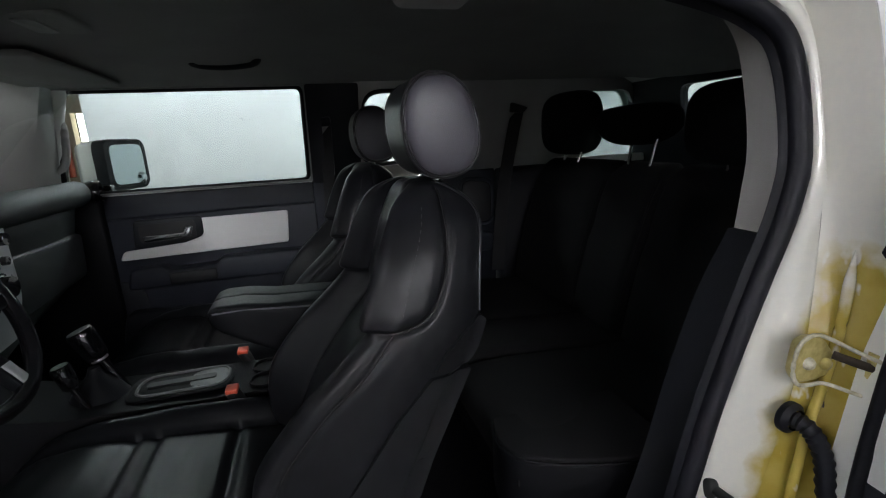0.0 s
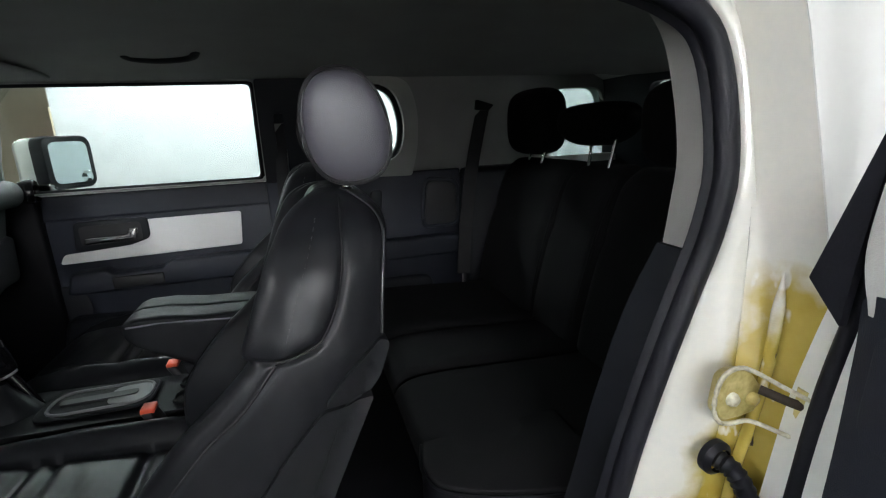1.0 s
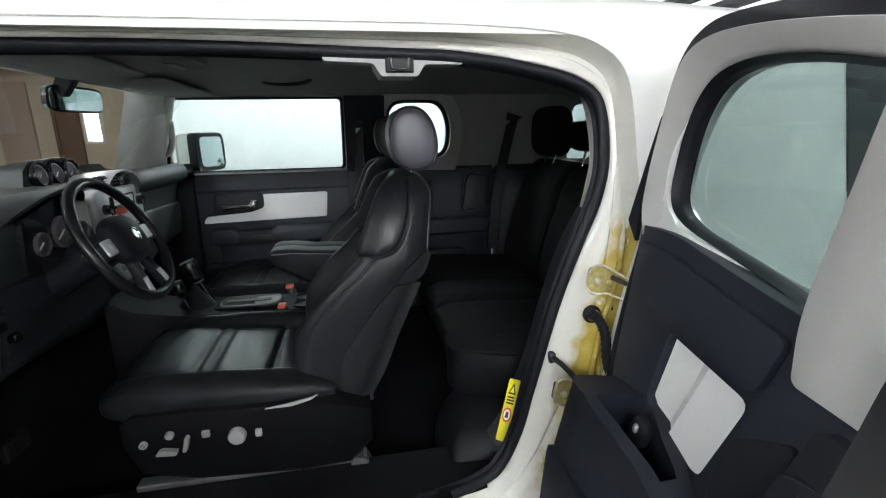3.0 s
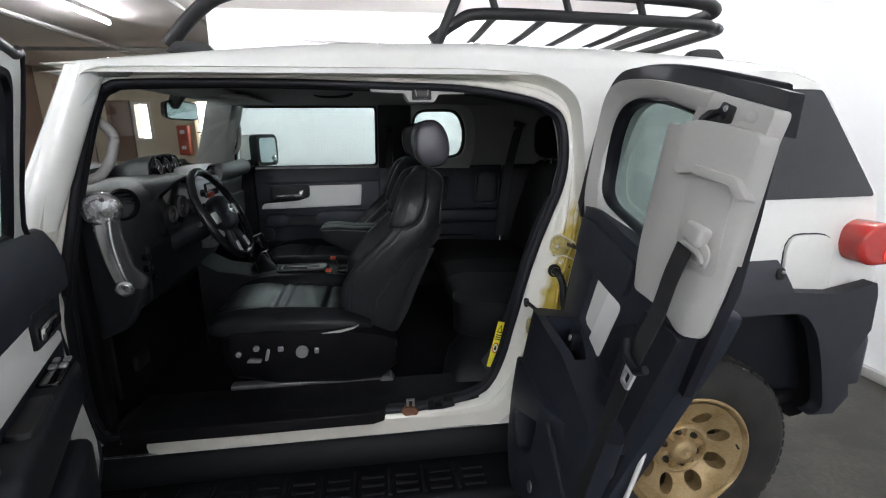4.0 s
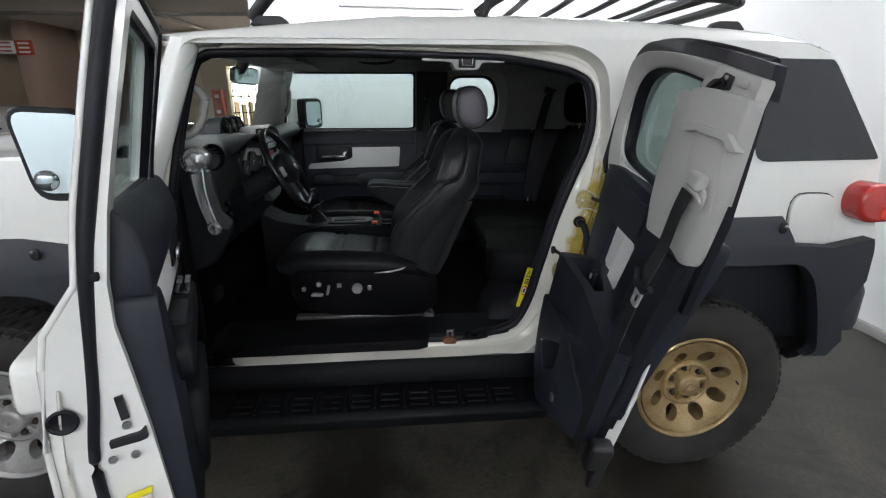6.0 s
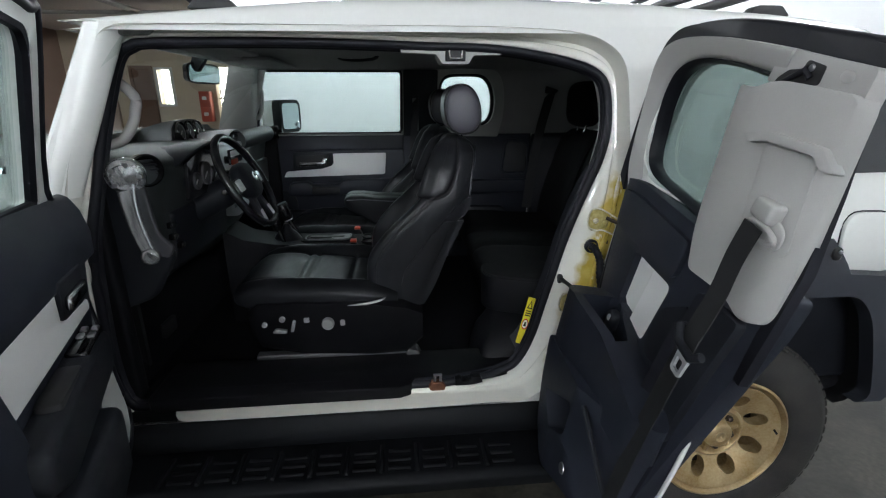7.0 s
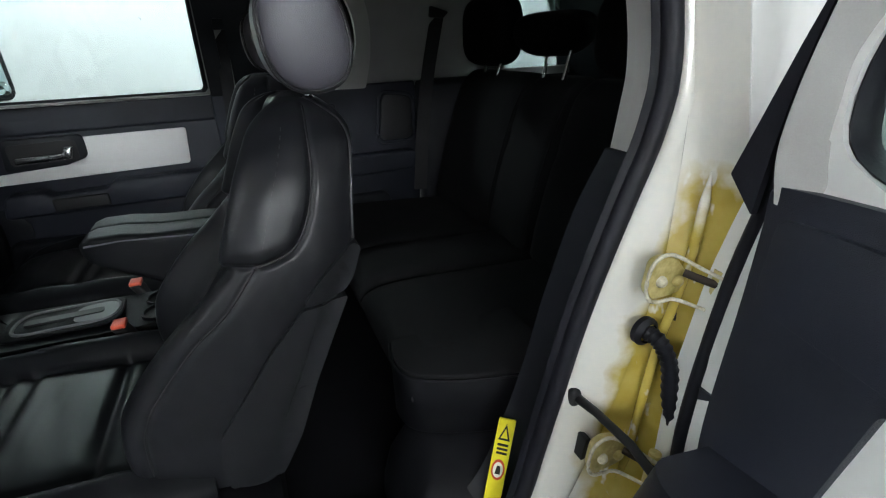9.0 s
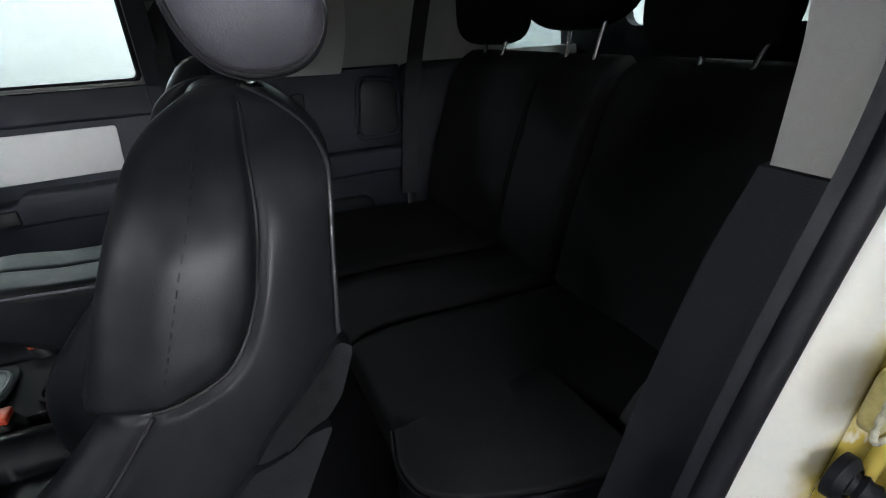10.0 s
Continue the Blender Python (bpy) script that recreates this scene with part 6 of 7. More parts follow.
part("door_pocket", move(prism(rounded([(0.97, 0.67), (1.40, 0.66), (1.43, 0.80), (1.40, 0.90), (1.02, 0.88)], 0.04), "y", 0.15, 0.25, 0.03, 3), FD), "plastic", fd, "moulded door pocket")
part("outer_handle", move(prism(rounded([(1.38, 1.02), (1.605, 1.005), (1.61, 1.11), (1.40, 1.11)], 0.03), "y", -0.025, 0.03, 0.012, 3), FD), "paint", fd, "white outer door handle")
def on_edge(y, z):
    return Matrix.Translation((1.6255, y, z)) @ Matrix.Rotation(radians(90), 4, "Y")


part("drain_plug", move(lathe([(0.022, 0), (0.024, 0.003), (0.020, 0.006), (0.014, 0.003), (0.001, 0.003)], on_edge(0.043, 1.002), 24), FD), "seal", fd, "black rubber plug")
part("latch_slot", move(prism(rounded([(0.102, 0.946), (0.150, 0.953), (0.160, 0.963), (0.163, 0.940), (0.150, 0.936), (0.104, 0.932)], 0.003), "x", 1.618, 1.6275), FD), "black", fd)
part("latch_plate", move(prism([(0.118, 1.030), (0.131, 1.033), (0.138, 0.987), (0.125, 0.984)], "x", 1.622, 1.6275), FD), "black", fd)
for y, z in ((0.105, 0.909), (0.140, 0.911), (0.132, 0.973)):
    part("latch_bolt", move(lathe([(0.008, 0), (0.007, 0.004), (0.001, 0.004)], on_edge(y, z), 10), FD), "steel", fd)
part("door_sticker", move(prism([(0.116, 0.827), (0.159, 0.836), (0.158, 0.823), (0.117, 0.814)], "x", 1.624, 1.6265), FD), "yellow", fd, "small yellow sticker")
part("sticker_ground", move(prism([(0.122, 0.812), (0.156, 0.820), (0.162, 0.775), (0.13, 0.765)], "x", 1.624, 1.6258), FD), "white", fd)
part("door_sticker", move(lathe([(0.015, 0), (0.015, 0.002), (0.0115, 0.002), (0.0115, 0.0005)], on_edge(0.142, 0.797), 24), FD), "orange", fd, "round red prohibition mark")
part("print_bar", move(prism([(0.133, 0.801), (0.151, 0.801), (0.151, 0.794), (0.133, 0.794)], "x", 1.6255, 1.6268), FD), "black", fd)
# mirror on the open door
part("door_mirror", move(loft([[(x, -0.05 + a * w, 1.425 + b * h) for a, b in rounded([(-0.5, -1), (1, -1), (1, 1), (-1, 1)], 0.45, 4)] for x, w, h in ((0.945, 0.045, 0.07), (0.96, 0.075, 0.10), (1.0, 0.085, 0.112), (1.045, 0.088, 0.115), (1.05, 0.084, 0.111))]), FD), "plastic", fd, "large black door mirror with round blind-spot mirror")
part("mirror_glass", move(loft([[(x, -0.05 + a * w, 1.428 + b * h) for a, b in rounded([(-0.5, -1), (1, -1), (1, 1), (-1, 1)], 0.4, 4)] for x, w, h in ((1.0505, 0.076, 0.099), (1.053, 0.075, 0.098))]), FD), "mirror", fd, "mirror glass")
part("spot_mirror", move(lathe([(0.026, 0.0), (0.024, 0.006), (0.018, 0.009), (0.009, 0.011), (0.001, 0.0115)], Matrix.Translation((1.053, -0.068, 1.362)) @ Matrix.Rotation(radians(90), 4, "Y"), 24), FD), "mirror", fd, "round stick-on mirror")
part("mirror_arm", move(tube([(0.99, -0.02, 1.36), (0.98, 0.04, 1.355)], 0.022, 10), FD), "plastic", fd)

# rear access door
rd_out = rounded([(1.625, 0.60), (1.90, 0.60), (2.02, 0.68), (2.132, 0.85), (2.205, 1.02), (2.25, 1.2), (2.262, 1.30), (2.262, 1.40), (2.262, 1.52), (2.264, 1.63), (2.255, 1.675), (2.232, 1.712), (2.18, 1.737), (2.06, 1.758), (1.92, 1.768), (1.72, 1.768), (1.70, 1.60), (1.665, 1.45)], [0.03, 0.03, 0.03, 0.03, 0.03, 0.03, 0.03, 0.03, 0.03, 0.03, 0.03, 0.05, 0.05, 0.05, 0.05, 0.02, 0.03, 0.03])
# the window: edge of the trim and edge of the glass, with their depths
win_trim = spline([(1.70, 0.150, 1.40), (1.90, 0.138, 1.398), (2.06, 0.126, 1.388), (2.13, 0.122, 1.386), (2.178, 0.123, 1.398), (2.203, 0.125, 1.425), (2.218, 0.128, 1.48), (2.214, 0.140, 1.55), (2.197, 0.150, 1.612), (2.160, 0.157, 1.657), (2.09, 0.160, 1.687), (1.98, 0.160, 1.702), (1.86, 0.160, 1.703), (1.70, 0.160, 1.700)], 4)
win_glass = [(1.93 + (x - 1.93) * 0.962, y - 0.016, 1.545 + (z - 1.545) * 0.945) for x, y, z in win_trim]
rd_gap = [(x, z) for x, y, z in win_trim][::2]


def rd_inner(u, v):
    face = float(np.interp(u, (1.56, 1.60, 1.62, 1.66, 1.70, 1.75, 1.80, 2.05, 2.15, 2.26), (0.085, 0.102, 0.122, 0.142, 0.154, 0.170, 0.172, 0.155, 0.155, 0.138)))
    return face + max(0.0, v - 1.3) * 0.1


def rd_skin(u, v):
    return min(0.064 + 0.012 * max(0.0, min(1.0, (2.2 - u) / 0.65)) + max(0.0, v - 1.25) * 0.10, rd_inner(u, v) - 0.04)


def rd_frame(u, v):
    """Depth of the rubber band round the door window."""
    return 0.15 + 0.05 * (v - 1.3) - 0.032 * max(0.0, min(1.0, (1.96 - u) / 0.14))


def rd_body(u, v, w):
    front = max(rd_skin(u, v) + 0.006, min(rd_frame(u, v) - 0.02, rd_inner(u, v) - 0.012)) if v > 1.39 else rd_inner(u, v) - 0.02
    return RD @ Vector((u, rd_skin(u, v) + w * (front - rd_skin(u, v)), v))


def on_door(low, high):
    """Place a flat outline between two offsets from the door's inner face."""
    return lambda u, v, w: RD @ Vector((u, rd_inner(u, v) + low + (high - low) * w, v))


def rd_flat(name, outline, low, high, material, label="", holes=(), r=0.0, parent=None):
    return part(name, sheet(outline, holes, on_door(low, high), 1.0, [("v", 1.3), ("v", 1.5)] + [("u", c) for c in (1.585, 1.605, 1.63, 1.67, 1.72, 1.80)], r), material, parent or rd, label)


rd = part("rear_door", sheet(rd_out, [rd_gap], rd_body, 1.0, ZC), "paint", car, "open rear access door with dark trim and seat belt")
part("door_skin", sheet([(1.605 + (x - 1.605) * 1.004, z - 0.01 if z < 0.7 else z) for x, z in rd_out], [rd_gap], lambda u, v, w: RD @ Vector((u, rd_skin(u, v) - 0.008 + w, v)), 0.008, ZC), "paint", rd)
part("door_glass", sheet([(1.93 + (x - 1.93) * 1.04, 1.54 + (z - 1.54) * 1.06) for x, z in rd_gap], [], lambda u, v, w: RD @ Vector((u, rd_skin(u, v) + 0.006 + w, v)), 0.005, ZC), "glass_q", rd, "grey green rear door glass")
bands = []
for (x, y, z), (gx, gy, gz) in zip(win_trim, win_glass):
    bands.append([RD @ Vector(p) for p in ((x, y - 0.012, z), (x, y + 0.002, z), (x + 0.25 * (gx - x), y + 0.004, z + 0.25 * (gz - z)), (x + 0.75 * (gx - x), y - 0.008, z + 0.75 * (gz - z)), (gx, gy, gz), (gx + 0.2 * (x - gx), gy - 0.018, gz + 0.2 * (z - gz)))])
part("window_seal", loft(bands + bands[:1], cap=False, closed=False), "seal", rd, "black window seal", 70)
rim = spline([(2.262, 1.36), (2.266, 1.44), (2.269, 1.54), (2.272, 1.62), (2.267, 1.668), (2.245, 1.708), (2.188, 1.741), (2.06, 1.764), (1.92, 1.775), (1.80, 1.777), (1.69, 1.777)], 5)
top_band = rim + [(1.648, 1.775), (1.628, 1.71), (1.655, 1.71), (1.67, 1.738), (1.98, 1.732), (2.08, 1.72), (2.18, 1.702), (2.235, 1.672), (2.250, 1.60), (2.250, 1.50), (2.240, 1.40)]
part("top_rubber", sheet(top_band, [], lambda u, v, w: RD @ Vector((u, rd_frame(u, v) - 0.028 + w * 0.028, v)), 1.0, ZC + [("u", 1.82), ("u", 1.96)], 0.006), "seal", rd, "wide black rubber band along the door top")
part("edge_seal", tube([RD @ Vector((x, rd_frame(x, z) - 0.028, z)) for x, z in rim], 0.010, 8), "seal", rd, "black rubber edge seal")
part("edge_seal", tube([RD @ Vector((x, rd_inner(x, z) - 0.020, z)) for x, z in spline([(2.240, 1.37), (2.236, 1.33), (2.212, 1.2), (2.162, 1.03), (2.092, 0.87), (2.0, 0.73)], 5)], 0.009, 8), "seal", rd)
side = [(1.588, 1.19), (1.590, 1.44), (1.618, 1.57), (1.641, 1.66), (1.660, 1.716), (1.680, 1.765), (1.705, 1.765), (1.69, 1.70), (1.665, 1.60), (1.625, 1.44), (1.62, 1.19)]
part("edge_flange", sheet(side, [], lambda u, v, w: RD @ Vector((u, 0.094 + (v - 1.3) * 0.05 + w * 0.020, v)), 1.0, ZC, 0.005), "seal", rd, "black flange on the free edge")
part("edge_flange", sheet(rounded([(1.628, 0.62), (1.71, 0.60), (1.71, 1.24), (1.628, 1.24), (1.636, 1.02)], 0.01), [], lambda u, v, w: RD @ Vector((u, 0.095 + w * (0.030 + 0.9 * max(0.0, u - 1.63)), v)), 1.0, ZC + [("u", 1.65)], 0.006), "seal", rd, "smooth black lower edge")
part("skin_edge", tube([RD @ Vector(p) for p in spline([(1.618, 0.096, 1.15), (1.624, 0.096, 1.02), (1.614, 0.096, 0.90), (1.610, 0.094, 0.80)], 5)], [0.0025 + 0.0035 * min(1.0, k / 8) for k in range(16)], 8), "paint", rd, "white folded skin edge")
trim_edge = spline([(2.212, 0.153, 1.33), (2.236, 0.160, 1.38), (2.250, 0.165, 1.45), (2.256, 0.170, 1.52), (2.258, 0.178, 1.60), (2.250, 0.184, 1.65), (2.222, 0.190, 1.688), (2.165, 0.193, 1.714), (2.08, 0.191, 1.731), (1.98, 0.186, 1.742), (1.88, 0.178, 1.747), (1.80, 0.172, 1.748)], 5)
trim_hole = spline([(2.16, 0.124, 1.33), (2.19, 0.125, 1.40), (2.206, 0.127, 1.44), (2.219, 0.129, 1.48), (2.215, 0.141, 1.55), (2.198, 0.151, 1.613), (2.16, 0.158, 1.6585), (2.13, 0.160, 1.674), (2.06, 0.161, 1.695), (1.98, 0.161, 1.7035), (1.89, 0.161, 1.7045), (1.80, 0.161, 1.7045)], 5)
rings = []
for (x, y, z), (hx, hy, hz) in zip(trim_edge, trim_hole):
    cut = ((0.0, -0.032), (0.0, -0.006), (0.05, -0.001), (0.15, 0.0005), (0.45, 0.0), (0.8, 0.001), (0.95, 0.0), (1.0, -0.004), (1.0, -0.02))
    rings.append([RD @ Vector((x + k * (hx - x), y + k * (hy - y) + d, z + k * (hz - z))) for k, d in cut])
part("frame_trim", loft(rings), "trim", rd, "light grey trim round the door window", 60)
part("edge_flap", sheet(rounded([(2.225, 1.306), (2.272, 1.335), (2.270, 1.40), (2.268, 1.48), (2.264, 1.56), (2.260, 1.56), (2.257, 1.50), (2.252, 1.45), (2.240, 1.38)], 0.002), [], lambda u, v, w: RD @ Vector((u, 0.140 + max(0.0, v - 1.3) * 0.07 + w, v)), 0.010, ZC), "seal", rd, "black rubber flap at the hinge edge")
panel = rounded([(1.637, 0.64), (1.88, 0.64), (1.975, 0.72), (2.048, 0.88), (2.12, 1.03), (2.172, 1.2), (2.224, 1.345), (2.196, 1.354), (2.11, 1.378), (1.94, 1.392), (1.776, 1.41), (1.595, 1.39)], [0.05, 0.06, 0.05, 0.05, 0.05, 0.05, 0.012, 0.02, 0.05, 0.05, 0.02, 0.02])
gap = rounded([(2.015, 1.222), (1.805, 1.254), (1.818, 1.085), (1.924, 1.055), (2.0, 1.085)], [0.012, 0.022, 0.02, 0.005, 0.005])
rd_flat("door_panel", panel, -0.045, 0.0, "softpad", "dark slate moulded door panel", [gap], 0.008)
part("door_insert", sheet([(2.03, 1.235), (1.903, 1.255), (1.92, 1.04), (2.02, 1.07)], [], lambda u, v, w: RD @ Vector((u, rd_inner(u, v) - 0.008 - max(0, u - 1.91) * 0.47 - 0.006 * w, v)), 1.0), "insert", rd, "pale grey door insert")
part("door_insert", sheet([(1.9, 1.255), (1.79, 1.27), (1.805, 1.065), (1.918, 1.04)], [], on_door(-0.022, -0.006), 1.0), "insert", rd)
rd_flat("panel_ridge", rounded([(1.99, 1.245), (1.80, 1.275), (1.79, 1.375), (1.94, 1.36), (2.10, 1.345), (2.19, 1.325), (2.16, 1.23)], 0.02), -0.01, 0.012, "softpad", "", (), 0.009)
# armrest with the open grip pocket
slot = [(2.0, 0.262), (1.82, 0.228), (1.825, 0.196), (1.90, 0.180), (1.985, 0.155), (2.005, 0.175)]
plan = rounded([(2.105, 0.12), (2.105, 0.245), (2.075, 0.272), (2.0, 0.288), (1.80, 0.256), (1.62, 0.235), (1.60, 0.16), (1.80, 0.14)], [0.01, 0.03, 0.03, 0.04, 0.03, 0.03, 0.03, 0.02])


def arm_place(u, v, w):
    top = 1.078 - max(0.0, u - 2.0) * 0.4 - max(0.0, 1.84 - u) * 0.25
    low = 0.86 + max(0.0, 2.0 - u) * 0.12
    return RD @ Vector((u, v - (1 - w) * 0.012, low + (top - low) * w))


part("armrest", sheet(plan, [slot], arm_place, 1.0, [("u", 2.0), ("u", 1.84)], 0.007), "softpad", rd, "angled armrest with a grip pocket")
# Black floor plate stands for the shade down in the grip pocket.
part("grip_pocket", move(prism(slot, "z", 0.93, 0.965), RD), "black", rd, "dark grip pocket")
part("pocket_switch", move(blob(1.955, 0.175, 1.035, 0.022, 0.016, 0.03, 3, 5), RD), "plastic", rd, "window switch in the pocket")
part("switch_face", move(blob(1.953, 0.187, 1.045, 0.007, 0.008, 0.01, 3, 3), RD), "silver", rd)
base = rounded([(1.637, 0.60), (1.86, 0.585), (1.95, 0.64), (2.02, 0.75), (2.07, 0.88), (1.80, 0.93), (1.64, 0.95)], 0.03)
pocket = rounded([(1.965, 0.75), (1.80, 0.87), (1.79, 0.76), (1.86, 0.70)], 0.015)
part("lower_panel", sheet(base, [pocket], lambda u, v, w: RD @ Vector((u, 0.10 + w * (0.06 + 0.12 * max(0.0, min(1.0, (u - 1.6) / 0.2))), v)), 1.0, [("u", 1.7), ("u", 1.82)], 0.02), "softpad", rd, "dark lower door moulding with map pocket")
# Black plate at the back gives the map pocket its shade.
part("map_pocket", move(sheet(pocket, [], lambda u, v, w: (u, 0.20 + w, v), 0.01), RD), "black", rd, "dark map pocket")
part("panel_rib", move(tube([(1.765, 0.268, 0.905), (1.62, 0.222, 0.78)], 0.007, 6), RD), "plastic", rd)
part("speaker_badge", move(lathe([(0.016, 0), (0.015, 0.003), (0.001, 0.003)], Matrix.Translation((1.74, 0.266, 0.69)) @ Matrix.Rotation(radians(-90), 4, "X"), 18), RD), "steel", rd)
rd_flat("belt_column", rounded([(1.636, 0.95), (1.67, 0.95), (1.72, 1.10), (1.715, 1.31), (1.625, 1.305), (1.632, 1.15)], 0.015), -0.02, 0.02, "plastic", "", (), 0.012)
rd_flat("panel_boss", rounded([(1.72, 1.09), (1.79, 1.08), (1.80, 1.20), (1.725, 1.265)], 0.025), -0.01, 0.007, "plastic", "", (), 0.009)
# light grey pillar cover: shelf with the latch, body, adjuster track and belt guide
part("cover_shelf", sheet(rounded([(1.834, 1.69), (1.832, 1.733), (1.805, 1.747), (1.628, 1.747), (1.624, 1.69)], [0.004, 0.012, 0.012, 0.012, 0.004]), [], lambda u, v, w: RD @ Vector((u, 0.135 + 0.03 * w, v)), 1.0, [], 0.005), "trim", rd, "light grey shelf at the top of the cover")
cov = rounded([(1.763, 1.333), (1.785, 1.40), (1.792, 1.45), (1.798, 1.55), (1.806, 1.64), (1.808, 1.680), (1.772, 1.681), (1.742, 1.697), (1.722, 1.704), (1.618, 1.710), (1.609, 1.60), (1.597, 1.45), (1.596, 1.345), (1.606, 1.320), (1.635, 1.308), (1.665, 1.334)], [0.01, 0.03, 0.03, 0.05, 0.03, 0.010, 0.012, 0.012, 0.012, 0.02, 0.05, 0.05, 0.02, 0.02, 0.02, 0.02])
part("pillar_cover", sheet(cov, [], lambda u, v, w: RD @ Vector((u, rd_inner(u, v) + 0.015 - (1 - w) * (0.02 + max(0.0, min(1.0, (u - 1.60) / 0.06)) * 0.045), v)), 1.0, [("v", 1.4), ("v", 1.5), ("v", 1.6)] + [("u", c) for c in (1.605, 1.62, 1.64, 1.66, 1.68, 1.70, 1.72, 1.75, 1.775)], 0.008), "trim", rd, "light grey pillar cover on the door", 60)
rd_flat("cover_recess", rounded([(1.612, 1.45), (1.69, 1.44), (1.708, 1.608), (1.628, 1.618)], 0.014), 0.010, 0.0175, "trim", "belt adjuster track", (), 0.002)
rd_flat("cover_brow", rounded([(1.602, 1.603), (1.622, 1.634), (1.70, 1.630), (1.742, 1.613), (1.728, 1.602), (1.70, 1.615), (1.628, 1.619), (1.614, 1.60)], 0.006), 0.008, 0.029, "trim", "raised brow over the adjuster track", (), 0.006)
gx, gz = 1.656, 1.498
gy = rd_inner(gx, gz) + 0.016
part("belt_guide", move(box(gx - 0.026, gx + 0.026, gy - 0.008, gy + 0.02, gz - 0.002, gz + 0.036, 0.009, 3), RD), "trim", rd, "grey belt height adjuster")
part("belt_ring", move(tube([(gx - 0.010 + 0.036 * math.cos(a), gy + 0.008 + 0.004 * math.sin(a), gz - 0.018 + 0.013 * math.sin(a)) for a in [2 * math.pi * k / 24 for k in range(24)]], 0.0048, 10, True), RD), "trim", rd)
part("guide_boss", move(blob(gx - 0.006, gy, gz - 0.016, 0.046, 0.007, 0.028, 2.4, 8), RD), "trim", rd)
part("belt_strap", loft([[RD @ Vector((x + a * 0.024, y + b * 0.0012, z)) for a, b in ((-1, -1), (1, -1), (1, 1), (-1, 1))] for x, y, z in spline([(gx, gy + 0.018, 1.487), (1.657, gy + 0.018, 1.42), (1.646, 0.196, 1.336), (1.622, 0.220, 1.24), (1.612, 0.222, 1.0), (1.608, 0.212, 0.80), (1.605, 0.20, 0.62)], 4)]), "webbing", rd, "black seat belt webbing")
part("belt_tongue", move(sheet(rounded([(1.572, 1.190), (1.604, 1.190), (1.607, 1.238), (1.569, 1.238)], 0.008), [rounded([(1.579, 1.198), (1.598, 1.198), (1.598, 1.224), (1.579, 1.224)], 0.004)], lambda u, v, w: (u + 0.017, 0.225 + w, v), 0.006), RD), "silver", rd, "chrome belt tongue")
part("tongue_grip", move(tube([(1.567, 0.228, 1.265), (1.582, 0.233, 1.247), (1.629, 0.233, 1.247), (1.654, 0.229, 1.27)], 0.009, 8), RD), "plastic", rd)
part("upper_latch", sheet(rounded([(1.815, 1.680), (1.775, 1.682), (1.752, 1.698), (1.715, 1.706), (1.718, 1.734), (1.758, 1.737), (1.762, 1.722), (1.79, 1.716), (1.808, 1.70)], 0.005), [], lambda u, v, w: RD @ Vector((u, 0.155 + w, v)), 0.0125, [], 0.002), "black", rd, "black upper door latch")
part("latch_claw", move(tube([(1.735, 0.169, 1.712), (1.748, 0.173, 1.722), (1.775, 0.170, 1.705), (1.795, 0.171, 1.69)], 0.005, 8), RD), "seal", rd)
part("latch_screw", move(lathe([(0.006, 0), (0.005, 0.003), (0.001, 0.003)], Matrix.Translation((1.742, 0.168, 1.727)) @ Matrix.Rotation(radians(-90), 4, "X"), 10), RD), "steel", rd)
part("shelf_bump", move(blob(1.672, 0.163, 1.727, 0.014, 0.006, 0.010, 2.2, 6), RD), "trim", rd)
part("lower_latch", move(box(1.575, 1.63, 0.085, 0.16, 0.55, 0.66, 0.014), RD), "black", rd, "black lower door latch")
part("latch_tail", move(prism(rounded([(1.575, 0.47), (1.595, 0.46), (1.62, 0.55), (1.58, 0.57)], 0.006), "y", 0.085, 0.12, 0.004), RD), "black", rd)

